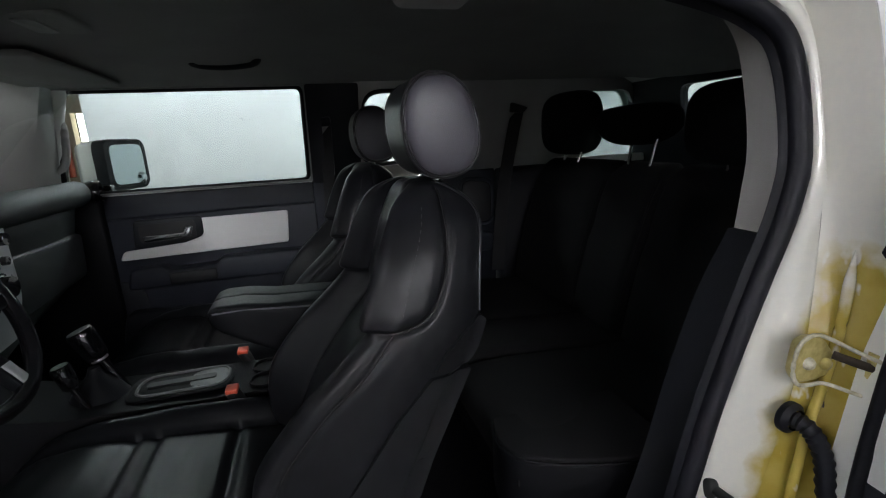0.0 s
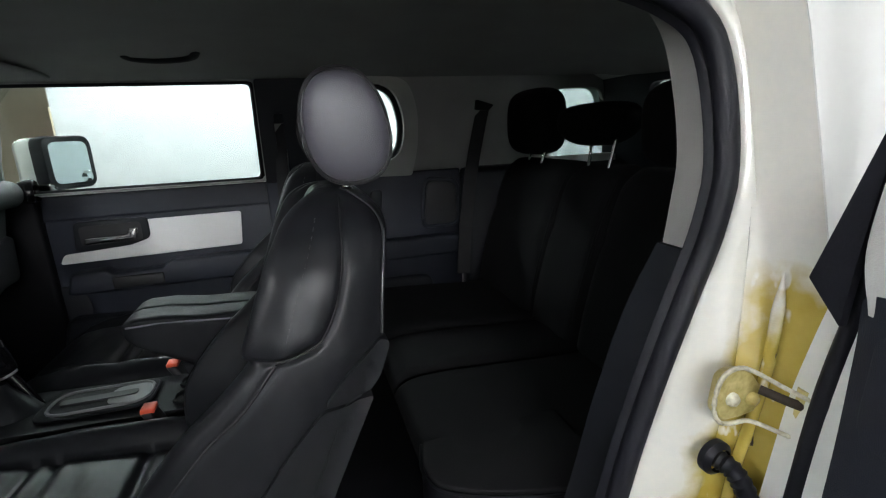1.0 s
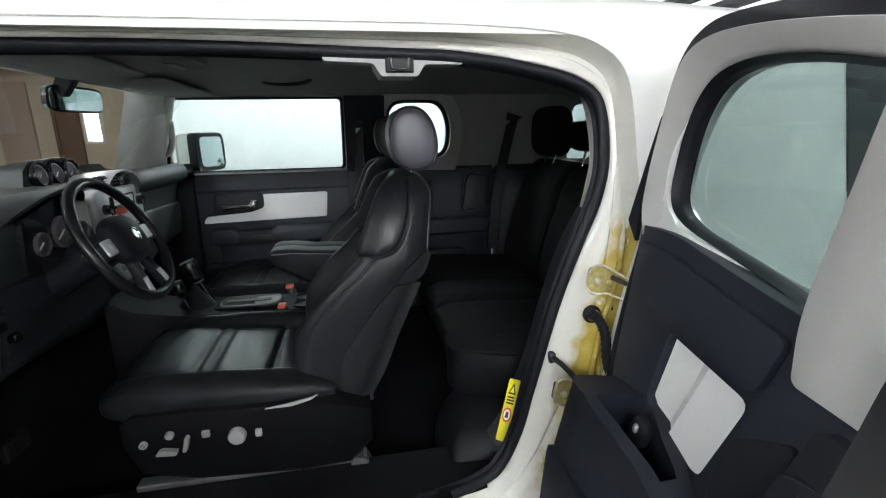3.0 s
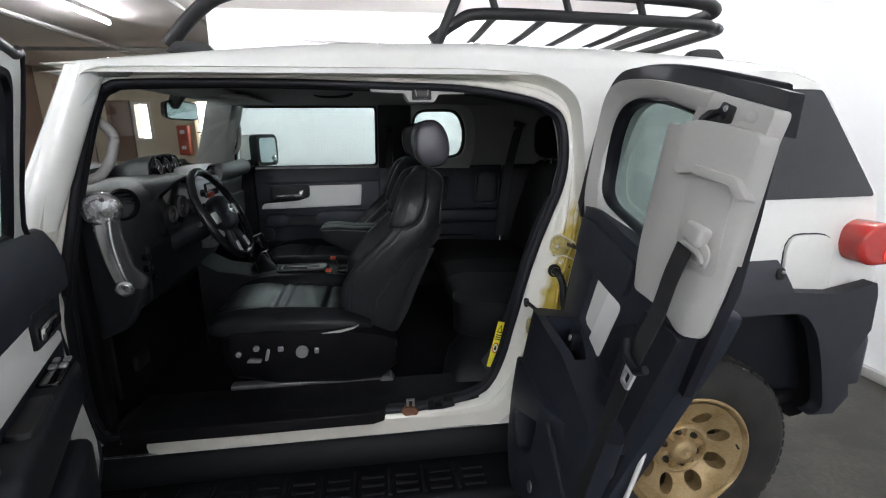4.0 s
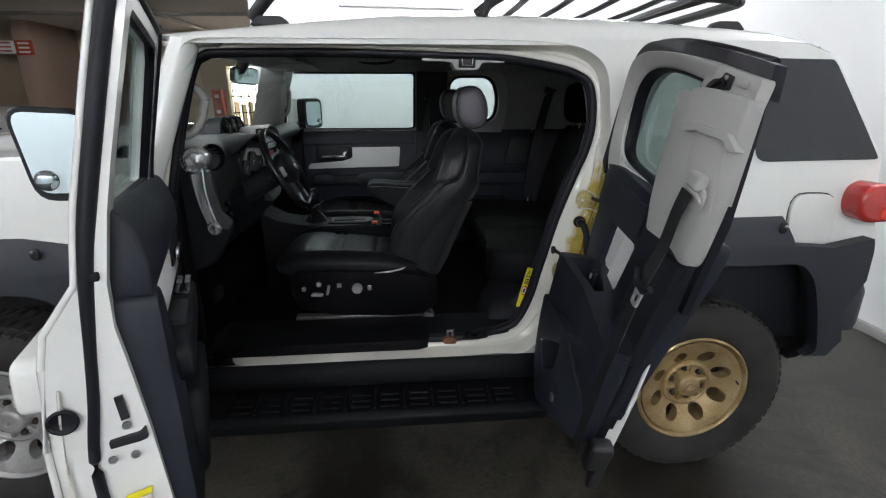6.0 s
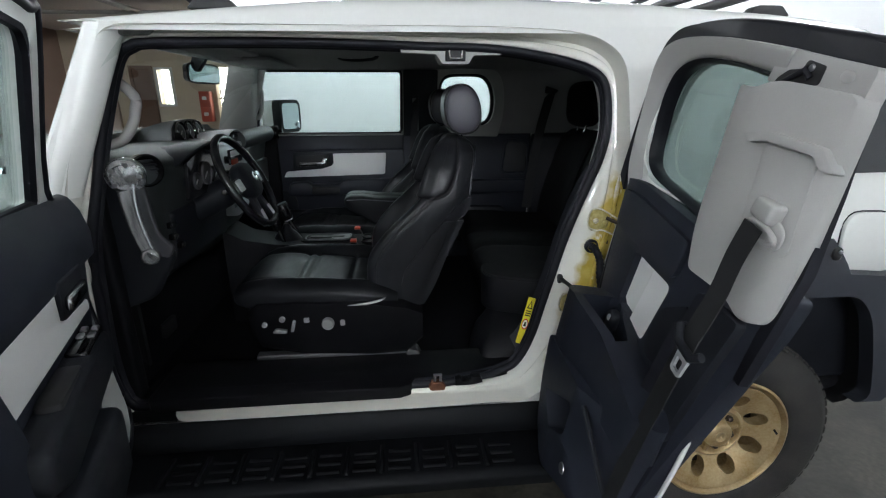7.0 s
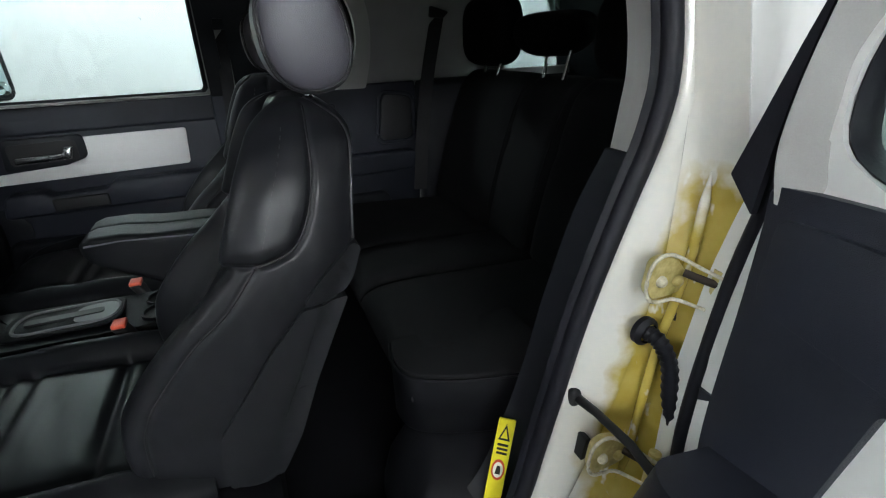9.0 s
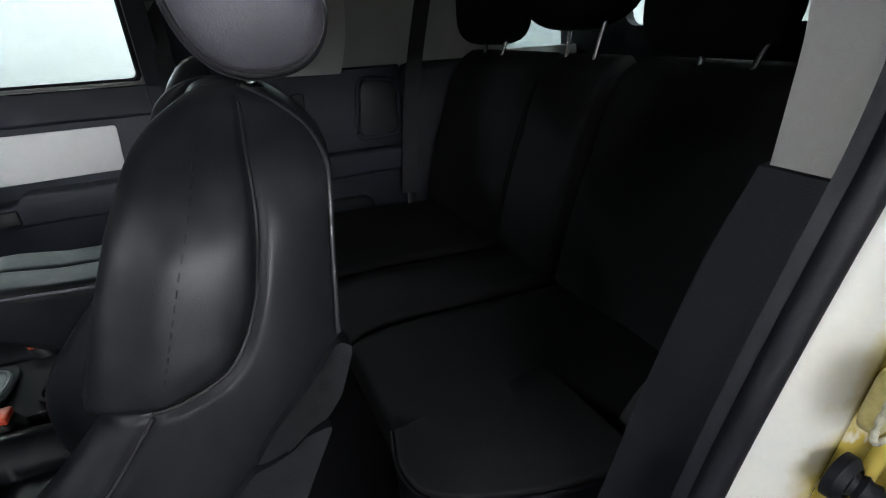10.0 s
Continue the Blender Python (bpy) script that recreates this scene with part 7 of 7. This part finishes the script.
# hinges, wiring boot and check strap on the jamb
for dx, dy, dz in ((0.0, 0.0, 0.0), (-0.078, -0.016, -0.272)):
    def at_hinge(pts):
        return [(x + dx, y + dy, z + dz) for x, y, z in pts]
    hp = rounded([(2.152, 1.182), (2.164, 1.166), (2.19, 1.165), (2.215, 1.168), (2.222, 1.196), (2.20, 1.222), (2.176, 1.230), (2.158, 1.224)], 0.008)
    h = part("door_hinge", move(prism(hp, "y", 0.120, 0.134, 0.003), Matrix.Translation((dx, dy, dz))), "olive", car, "overspray-stained door hinge")
    part("hinge_edge", tube(at_hinge(spline([(2.252, 0.05, 1.194), (2.235, 0.066, 1.202), (2.215, 0.092, 1.214), (2.195, 0.112, 1.227), (2.178, 0.117, 1.233), (2.160, 0.118, 1.228), (2.151, 0.119, 1.212), (2.149, 0.119, 1.184), (2.160, 0.119, 1.166), (2.178, 0.118, 1.162), (2.196, 0.112, 1.164), (2.215, 0.092, 1.158), (2.238, 0.062, 1.150)], 4)), 0.0027, 8), "jamb_white", h, "chipped white hinge edge")
    for bx, bz, stuff in ((2.174, 1.193, "jamb_white"), (2.204, 1.187, "olive")):
        part("hinge_bolt", lathe([(0.0085, 0), (0.0085, 0.004), (0.006, 0.008), (0.001, 0.009)], Matrix.Translation((bx + dx, 0.121 + dy, bz + dz)) @ Matrix.Rotation(radians(90), 4, "X"), 16), stuff, h)
    part("hinge_pin", tube(at_hinge([(2.232, 0.082, 1.150), (2.237, 0.082, 1.212)]), 0.009, 12), "olive", h)
    # Dark bar added to fill the gap between the hinge arms.
    part("hinge_gap_bar", tube(at_hinge([(2.205, 0.112, 1.203), (2.22, 0.09, 1.197), (2.25, 0.06, 1.186)]), 0.0045, 8, flat=1.3), "rim_dark", h, "dark bar filling the gap between the hinge arms")
rib = spline([(2.236, 0.118, 1.335), (2.234, 0.118, 1.29), (2.228, 0.118, 1.215), (2.210, 0.118, 1.14), (2.196, 0.118, 1.086), (2.178, 0.116, 0.98), (2.162, 0.112, 0.887), (2.13, 0.108, 0.80)], 6)
part("jamb_rib", tube([(x, y + 0.006, z) for x, y, z in rib], [0.007 * min(1.0, 0.1 + 0.16 * min(k, len(rib) - 1 - k)) for k in range(len(rib))], 10), "jamb", car, "raised rib along the jamb")
part("grime_line", tube([(x + 0.019, y + 0.010, z) for x, y, z in rib[5:22]], 0.004, 8), "rim_dark", car, "brown grime beside the rib")
boot = part("wiring_boot", tube(spline([(2.173, 0.136, 1.107), (2.180, 0.11, 1.100), (2.190, 0.095, 1.065), (2.192, 0.085, 1.01), (2.20, 0.07, 0.955)], 8), [0.0115 + (0.0013 if k % 2 else -0.001) for k in range(33)], 12), "seal", car, "black corrugated wiring boot")
part("boot_collar", lathe([(0.022, 0), (0.022, 0.008), (0.015, 0.014)], Matrix.Translation((2.173, 0.137, 1.107)) @ Matrix.Rotation(radians(90), 4, "X"), 20), "seal", boot)
ck = part("check_strap", tube([(2.094, 0.186, 0.982), (2.10, 0.13, 0.985), (2.09, 0.05, 1.0), (2.075, -0.03, 1.0)], [0.008, 0.0065, 0.0065, 0.0065], 8), "black", car, "black door check strap")
part("strap_bracket", blob(2.095, 0.178, 0.982, 0.010, 0.012, 0.017, 3, 5), "black", ck)
part("jamb_slot", prism(rounded([(2.088, 0.883), (2.097, 0.883), (2.105, 0.923), (2.096, 0.923)], 0.003), "y", 0.14, 0.172), "black", car)

# roof rail catch
cat = part("roof_catch", leaned(sheet(rounded([(1.585, 1.70), (1.885, 1.695), (1.885, 1.68), (1.80, 1.68), (1.785, 1.655), (1.705, 1.655), (1.69, 1.682), (1.585, 1.686)], 0.008), [], lambda u, v, w: (u, 0.14 + w * (0.045 if v > 1.679 else 0.09), v), 1.0, [], 0.006)), "trim", car, "light grey roof rail cover with door striker")
# Black patch on the cover in place of a shaded well.
part("striker_well", box(1.715, 1.775, 0.22, 0.232, 1.662, 1.692, 0.003), "black", cat)
part("striker_bar", tube([(1.727, 0.218, 1.69), (1.727, 0.214, 1.668), (1.763, 0.214, 1.668), (1.763, 0.218, 1.69)], 0.004, 8), "chrome", cat, "chrome striker")

# ---- the car: passenger door lining ----
pd = part("passenger_door_lining", prism(rounded([(0.72, 0.66), (1.60, 0.66), (1.665, 0.80), (1.665, 1.352), (0.76, 1.352)], [0.05, 0.1, 0.05, 0.01, 0.03]), "y", 1.755, 1.80, 0.012, 3), "softpad", car, "dark slate passenger door lining")
part("door_pad", leaned(prism(rounded([(0.78, 1.255), (1.655, 1.258), (1.655, 1.345), (0.78, 1.345)], 0.02), "y", 1.735, 1.77, 0.014, 3)), "softpad", pd)
part("sill_strip", box(0.80, 1.60, 1.735, 1.79, 1.349, 1.358, 0.002), "insert", pd, "pale window sill strip")
part("door_insert", prism(rounded([(0.857, 1.097), (1.48, 1.108), (1.492, 1.241), (1.118, 1.239), (1.105, 1.148), (0.875, 1.133)], 0.012), "y", 1.748, 1.757, 0.003), "insert", pd, "pale grey door insert")
part("handle_recess", prism(rounded([(0.915, 1.138), (1.10, 1.15), (1.165, 1.17), (1.165, 1.25), (0.925, 1.25)], 0.02), "y", 1.742, 1.758, 0.005), "plastic", pd, "recessed handle surround")
# Thin black plate over the surround paints the hollow's shade.
part("recess_well", prism(rounded([(0.94, 1.16), (1.14, 1.165), (1.14, 1.235), (0.94, 1.232)], 0.016), "y", 1.7405, 1.743), "black", pd)
part("inner_handle", prism(rounded([(0.955, 1.166), (1.12, 1.172), (1.135, 1.215), (1.105, 1.215), (1.095, 1.192), (0.96, 1.19)], 0.006), "y", 1.722, 1.74, 0.005), "chrome", pd, "satin chrome inner handle")
part("armrest", prism(rounded([(0.88, 0.99), (1.60, 0.99), (1.64, 1.03), (1.64, 1.085), (1.22, 1.083), (1.20, 1.06), (1.03, 1.055), (1.01, 1.075), (0.90, 1.07)], 0.02), "y", 1.69, 1.765, 0.016, 3), "softpad", pd, "moulded armrest")
# Black block on the armrest face stands for the shade in the grip.
part("grip_well", box(1.03, 1.20, 1.683, 1.70, 1.0, 1.045, 0.006), "black", pd)
part("door_pocket", prism(rounded([(0.80, 0.68), (1.58, 0.68), (1.60, 0.86), (0.85, 0.90)], 0.04), "y", 1.70, 1.77, 0.02, 3), "plastic", pd)
part("speaker_ring", lathe([(0.085, 0), (0.085, 0.01), (0.075, 0.014), (0.001, 0.006)], Matrix.Translation((0.84, 1.76, 0.93)) @ Matrix.Rotation(radians(90), 4, "X"), 32), "plastic", pd)
FAR_TURN = Matrix.Translation((0.89, 1.935, 1.459)) @ Matrix.Rotation(radians(-27), 4, "Z")


def mirror_shell(rows):
    return move(loft([[(x, a * w, b * h) for a, b in rounded([(-1, -1), (1, -1), (1, 1), (-1, 1)], 0.4, 4)] for x, w, h in rows]), FAR_TURN)


mirf = part("door_mirror", mirror_shell(((-0.17, 0.05, 0.07), (-0.16, 0.075, 0.088), (-0.12, 0.092, 0.096), (-0.055, 0.098, 0.0985))), "paint", car, "white-backed passenger mirror")
part("mirror_frame", mirror_shell(((-0.055, 0.099, 0.0995), (-0.004, 0.103, 0.1005), (0.003, 0.099, 0.0965))), "plastic", mirf)
part("mirror_glass", mirror_shell(((0.003, 0.080, 0.079), (0.0055, 0.079, 0.078))), "mirror", mirf)
part("spot_mirror", lathe([(0.024, 0.0), (0.02, 0.006), (0.009, 0.010), (0.001, 0.0105)], FAR_TURN @ Matrix.Translation((0.0055, 0.056, -0.058)) @ Matrix.Rotation(radians(90), 4, "Y"), 20), "mirror", mirf)
part("mirror_arm", box(0.80, 0.86, 1.80, 1.87, 1.352, 1.39, 0.012), "gloss_black", mirf)

# ---- the car: roof fittings ----
for s in (0, 1):
    f = (lambda y: WIDE - y) if s else (lambda y: y)
    if s:
        gp = spline([(0.70, f(0.215), 1.642), (0.748, f(0.195), 1.642), (0.776, f(0.19), 1.63), (0.789, f(0.19), 1.60), (0.786, f(0.19), 1.55), (0.778, f(0.19), 1.50), (0.766, f(0.192), 1.468), (0.742, f(0.198), 1.452), (0.69, f(0.22), 1.448)], 5)
    else:
        gp = spline([(0.725, 0.27, 1.625), (0.77, 0.275, 1.602), (0.802, 0.28, 1.563), (0.797, 0.28, 1.53), (0.785, 0.275, 1.49), (0.752, 0.265, 1.442), (0.70, 0.25, 1.424)], 5)
    part("grab_handle", tube(gp, 0.0125 if s else 0.015, 10), "trim", car, "grey windscreen pillar grab handle")


def turned(bm):
    """The interior mirror is swung towards the driver."""
    return move(bm, Matrix.Translation((0.74, 1.0, 1.665)) @ Matrix.Rotation(radians(-10), 4, "Z") @ Matrix.Rotation(radians(4), 4, "Y") @ Matrix.Translation((-0.74, -1.02, -1.665)))


im = part("rear_view_mirror", turned(loft([[(x, 1.02 + a * w, 1.665 + b * h) for a, b in rounded([(-1, -1), (1, -1), (1, 1), (-1, 1)], 0.5, 4)] for x, w, h in ((0.715, 0.09, 0.024), (0.725, 0.122, 0.038), (0.745, 0.127, 0.042), (0.748, 0.123, 0.039))])), "gloss_black", car, "black interior mirror on a stalk")
part("mirror_glass", turned(loft([[(x, 1.02 + a * w, 1.665 + b * h) for a, b in rounded([(-1, -1), (1, -1), (1, 1), (-1, 1)], 0.45, 4)] for x, w, h in ((0.7485, 0.118, 0.035), (0.75, 0.117, 0.0345))])), "mirror", im)
part("mirror_stalk", prism(rounded([(0.70, 1.66), (0.745, 1.67), (0.80, 1.745), (0.74, 1.745)], 0.01), "y", 0.925, 0.965, 0.008), "black", im)
for y0, y1 in ((0.30, 0.86), (1.03, 1.60)):
    part("sun_visor", box(0.83, 1.02, y0, y1, 1.722, 1.738, 0.007, 3), "headliner", car, "grey folded sun visor")
part("map_light", prism(rounded([(0.96, 0.86), (1.16, 0.86), (1.16, 1.04), (0.96, 1.04)], 0.03), "z", 1.768, 1.80, 0.006), "headliner", car, "overhead map light unit")
part("map_lens", prism(rounded([(1.06, 0.89), (1.10, 0.89), (1.10, 1.01), (1.06, 1.01)], 0.012), "z", 1.764, 1.769, 0.001), "switch", car)
part("assist_grip", tube(spline([(1.268, 1.40, 1.795), (1.274, 1.43, 1.772), (1.29, 1.46, 1.764), (1.36, 1.475, 1.760), (1.44, 1.46, 1.764), (1.468, 1.43, 1.772), (1.476, 1.40, 1.795)], 5), 0.014, 8, flat=0.8), "plastic", car, "dark folding assist grip")
part("headliner_edge", tube(spline([(1.19, 1.185, 1.808), (1.25, 1.16, 1.812), (1.332, 1.131, 1.815), (1.43, 1.11, 1.817), (1.49, 1.112, 1.817), (1.528, 1.14, 1.815), (1.544, 1.236, 1.806)], 6), 0.006, 6), "plastic", car)
part("pedal", box(0.62, 0.64, 0.50, 0.60, 0.66, 0.72, 0.006), "black", car)

# sticker print: warning triangle, ring and bars


def on_sticker(name, poly, material, lift):
    part(name, move(prism(poly, "y", -0.0022 - lift, -0.002), stm), material, sk)


on_sticker("pictogram", [(-0.015, 0.045), (0.02, 0.045), (0.004, 0.076)], "black", 0.0008)
on_sticker("pictogram", [(-0.008, 0.049), (0.013, 0.049), (0.004, 0.068)], "yellow", 0.0012)
on_sticker("pictogram", arc(0.0, -0.012, 0.020, 0, 342, 18), "orange", 0.0008)
on_sticker("pictogram", arc(0.0, -0.012, 0.015, 0, 342, 18), "white", 0.0012)
on_sticker("pictogram", [(-0.008, -0.02), (0.008, -0.02), (0.006, -0.004), (-0.004, -0.004)], "black", 0.0016)
for k in range(3):
    on_sticker("print_bar", [(-0.014, 0.018 + 0.008 * k), (0.018, 0.018 + 0.008 * k), (0.018, 0.022 + 0.008 * k), (-0.014, 0.022 + 0.008 * k)], "black", 0.0008)

# ---- the garage: far things ----
bd = tagged(new("service_door"), "closed brown painted door in the beige wall", "door")
part("door_leaf", box(-4.01, -3.67, 9.95, 9.995, 0.02, 2.2, 0.01), "brown", bd)
part("door_casing", sheet([(-4.07, 0.0), (-3.61, 0.0), (-3.61, 2.27), (-4.07, 2.27)], [[(-4.01, 0.01), (-3.67, 0.01), (-3.67, 2.2), (-4.01, 2.2)]], lambda u, v, w: (u, 9.93 + w, v), 0.065), "brown", bd)
part("door_handle", tube([(-3.72, 9.95, 1.0), (-3.72, 9.90, 1.0), (-3.82, 9.90, 1.0)], 0.01, 8), "steel", bd)
rc = tagged(new("hose_cabinet"), "red steel fire hose cabinet on the wall", "cabinet")
part("cabinet_body", box(-2.67, -2.44, 9.80, 9.995, 1.12, 1.75, 0.015), "red", rc)
part("cabinet_door", box(-2.66, -2.45, 9.785, 9.80, 1.13, 1.42, 0.01), "red", rc)
part("cabinet_door", box(-2.66, -2.45, 9.785, 9.80, 1.44, 1.74, 0.01), "red", rc)
for z in (1.28, 1.61):
    part("cabinet_label", box(-2.60, -2.51, 9.78, 9.786, z - 0.035, z + 0.035), "white", rc)
w1 = tagged(new("window"), "bright barred window in the beige wall", "window", kind="structure")
part("window_frame", sheet([(-3.57, 1.44), (-3.21, 1.44), (-3.21, 2.24), (-3.57, 2.24)], [[(-3.52, 1.49), (-3.26, 1.49), (-3.26, 2.19), (-3.52, 2.19)]], lambda u, v, w: (u, 9.96 + w, v), 0.05), "white", w1)
ga = tagged(new("gate"), "dark barred gate across the bright opening", "gate")
for k in range(9):
    part("gate_bar", tube([(-2.3 + 0.17 * k, 10.1, 0.0), (-2.3 + 0.17 * k, 10.1, 2.25)], 0.012, 6), "black", ga)
for z in (0.9, 1.25, 1.6):
    part("gate_rail", tube([(-2.35, 10.1, z), (-0.9, 10.1, z)], 0.014, 6), "black", ga)
fe = tagged(new("board_fence"), "weathered tan board fence outside the gate", "fence")
for k in range(12):
    part("board", box(-2.6 + 0.155 * k, -2.47 + 0.155 * k, 10.5, 10.53, 0.0, 1.47 + 0.03 * math.sin(k * 2.3), 0.006), "beige", fe)
for z in (1.62, 1.74, 1.9):
    part("fence_wire", tube([(-2.7, 10.52, z), (-1.6, 10.52, z + 0.03), (-0.8, 10.52, z - 0.02)], 0.012, 6), "steel", fe)
setting("wall_pillar", box(-5.66, -5.34, 8.6, 9.98, 0, CEIL, 0.02), "pinkwall", "dusty rose concrete pillar", "pillar")
setting("wall_panel", box(-5.0, -4.4, 9.90, 9.98, 0, 2.62, 0.01), "pinkwall", "dusty rose wall panel behind the pillar", "wall")
sg = tagged(new("wall_sign"), "white and red sign with unreadable print", "sign")
part("sign_panel", box(-6.3, -5.62, 8.55, 8.57, 2.37, 2.59, 0.004), "white", sg)
part("sign_panel", box(-5.61, -5.30, 8.55, 8.57, 2.34, 2.60, 0.004), "red", sg)
for k in range(3):
    part("print_bar", box(-6.25, -5.68, 8.542, 8.55, 2.40 + 0.07 * k, 2.425 + 0.07 * k), "red", sg)
    part("print_bar", box(-5.55, -5.36, 8.542, 8.55, 2.38 + 0.075 * k, 2.41 + 0.075 * k), "white", sg)
part("sign_rod", box(-6.0, -5.97, 8.57, 8.60, 2.3, CEIL, 0.004), "steel", sg)
pc = tagged(new("parked_car"), "pale parked car with dark windows in the far corner", "car")
shape = [(-8.6, 0.45), (-8.6, 0.95), (-8.2, 1.05), (-7.9, 1.42), (-5.7, 1.46), (-5.0, 1.02), (-4.85, 0.9), (-4.85, 0.45)]
part("car_body", prism(rounded(shape, 0.12), "y", 7.5, 8.45, 0.06, 3), "paint", pc)
part("car_window", prism(rounded([(-6.75, 1.02), (-6.75, 1.36), (-5.85, 1.38), (-5.4, 1.05)], 0.06), "y", 7.485, 7.52, 0.01), "gloss_black", pc)
part("car_window", prism(rounded([(-7.9, 1.02), (-7.75, 1.34), (-6.85, 1.36), (-6.85, 1.02)], 0.06), "y", 7.485, 7.52, 0.01), "gloss_black", pc)
for x in (-7.8, -5.5):
    part("wheel", lathe([(0.05, -0.1), (0.28, -0.1), (0.32, -0.07), (0.32, 0.07), (0.28, 0.1), (0.05, 0.1)], Matrix.Translation((x, 7.56, 0.32)) @ Matrix.Rotation(radians(90), 4, "X"), 28), "tyre", pc)
for x, y0, y1, zz in ((-2.3, -2.0, 9.9, 2.86), (-2.45, -2.0, 9.9, 2.88), (-0.42, -4.0, 9.9, 2.88)):
    cp = tagged(part("ceiling_pipe", tube([(x, y0, zz), (x, y1, zz)], 0.025, 10), "trim", None, "painted pipe run under the ceiling"), category="pipe", group="ceiling pipes")
cp = tagged(part("ceiling_pipe", tube([(-8.9, 7.4, 2.85), (-0.6, 7.0, 2.85)], 0.03, 10), "trim", None, "painted pipe run under the ceiling"), category="pipe", group="ceiling pipes")
cp = tagged(part("wall_conduit", tube([(0.8, 4.78, 2.62), (2.3, 4.78, 2.6)], 0.012, 8), "trim", None, "thin conduit clipped along the white wall"), category="pipe")
tagged(part("wall_mark", prism(rounded([(1.02, 1.775), (1.05, 1.78), (1.06, 1.77), (1.055, 1.755), (1.048, 1.755), (1.048, 1.77)], 0.003), "y", 4.803, 4.808), "steel", None, "small grey scuff on the white wall"), category="mark")
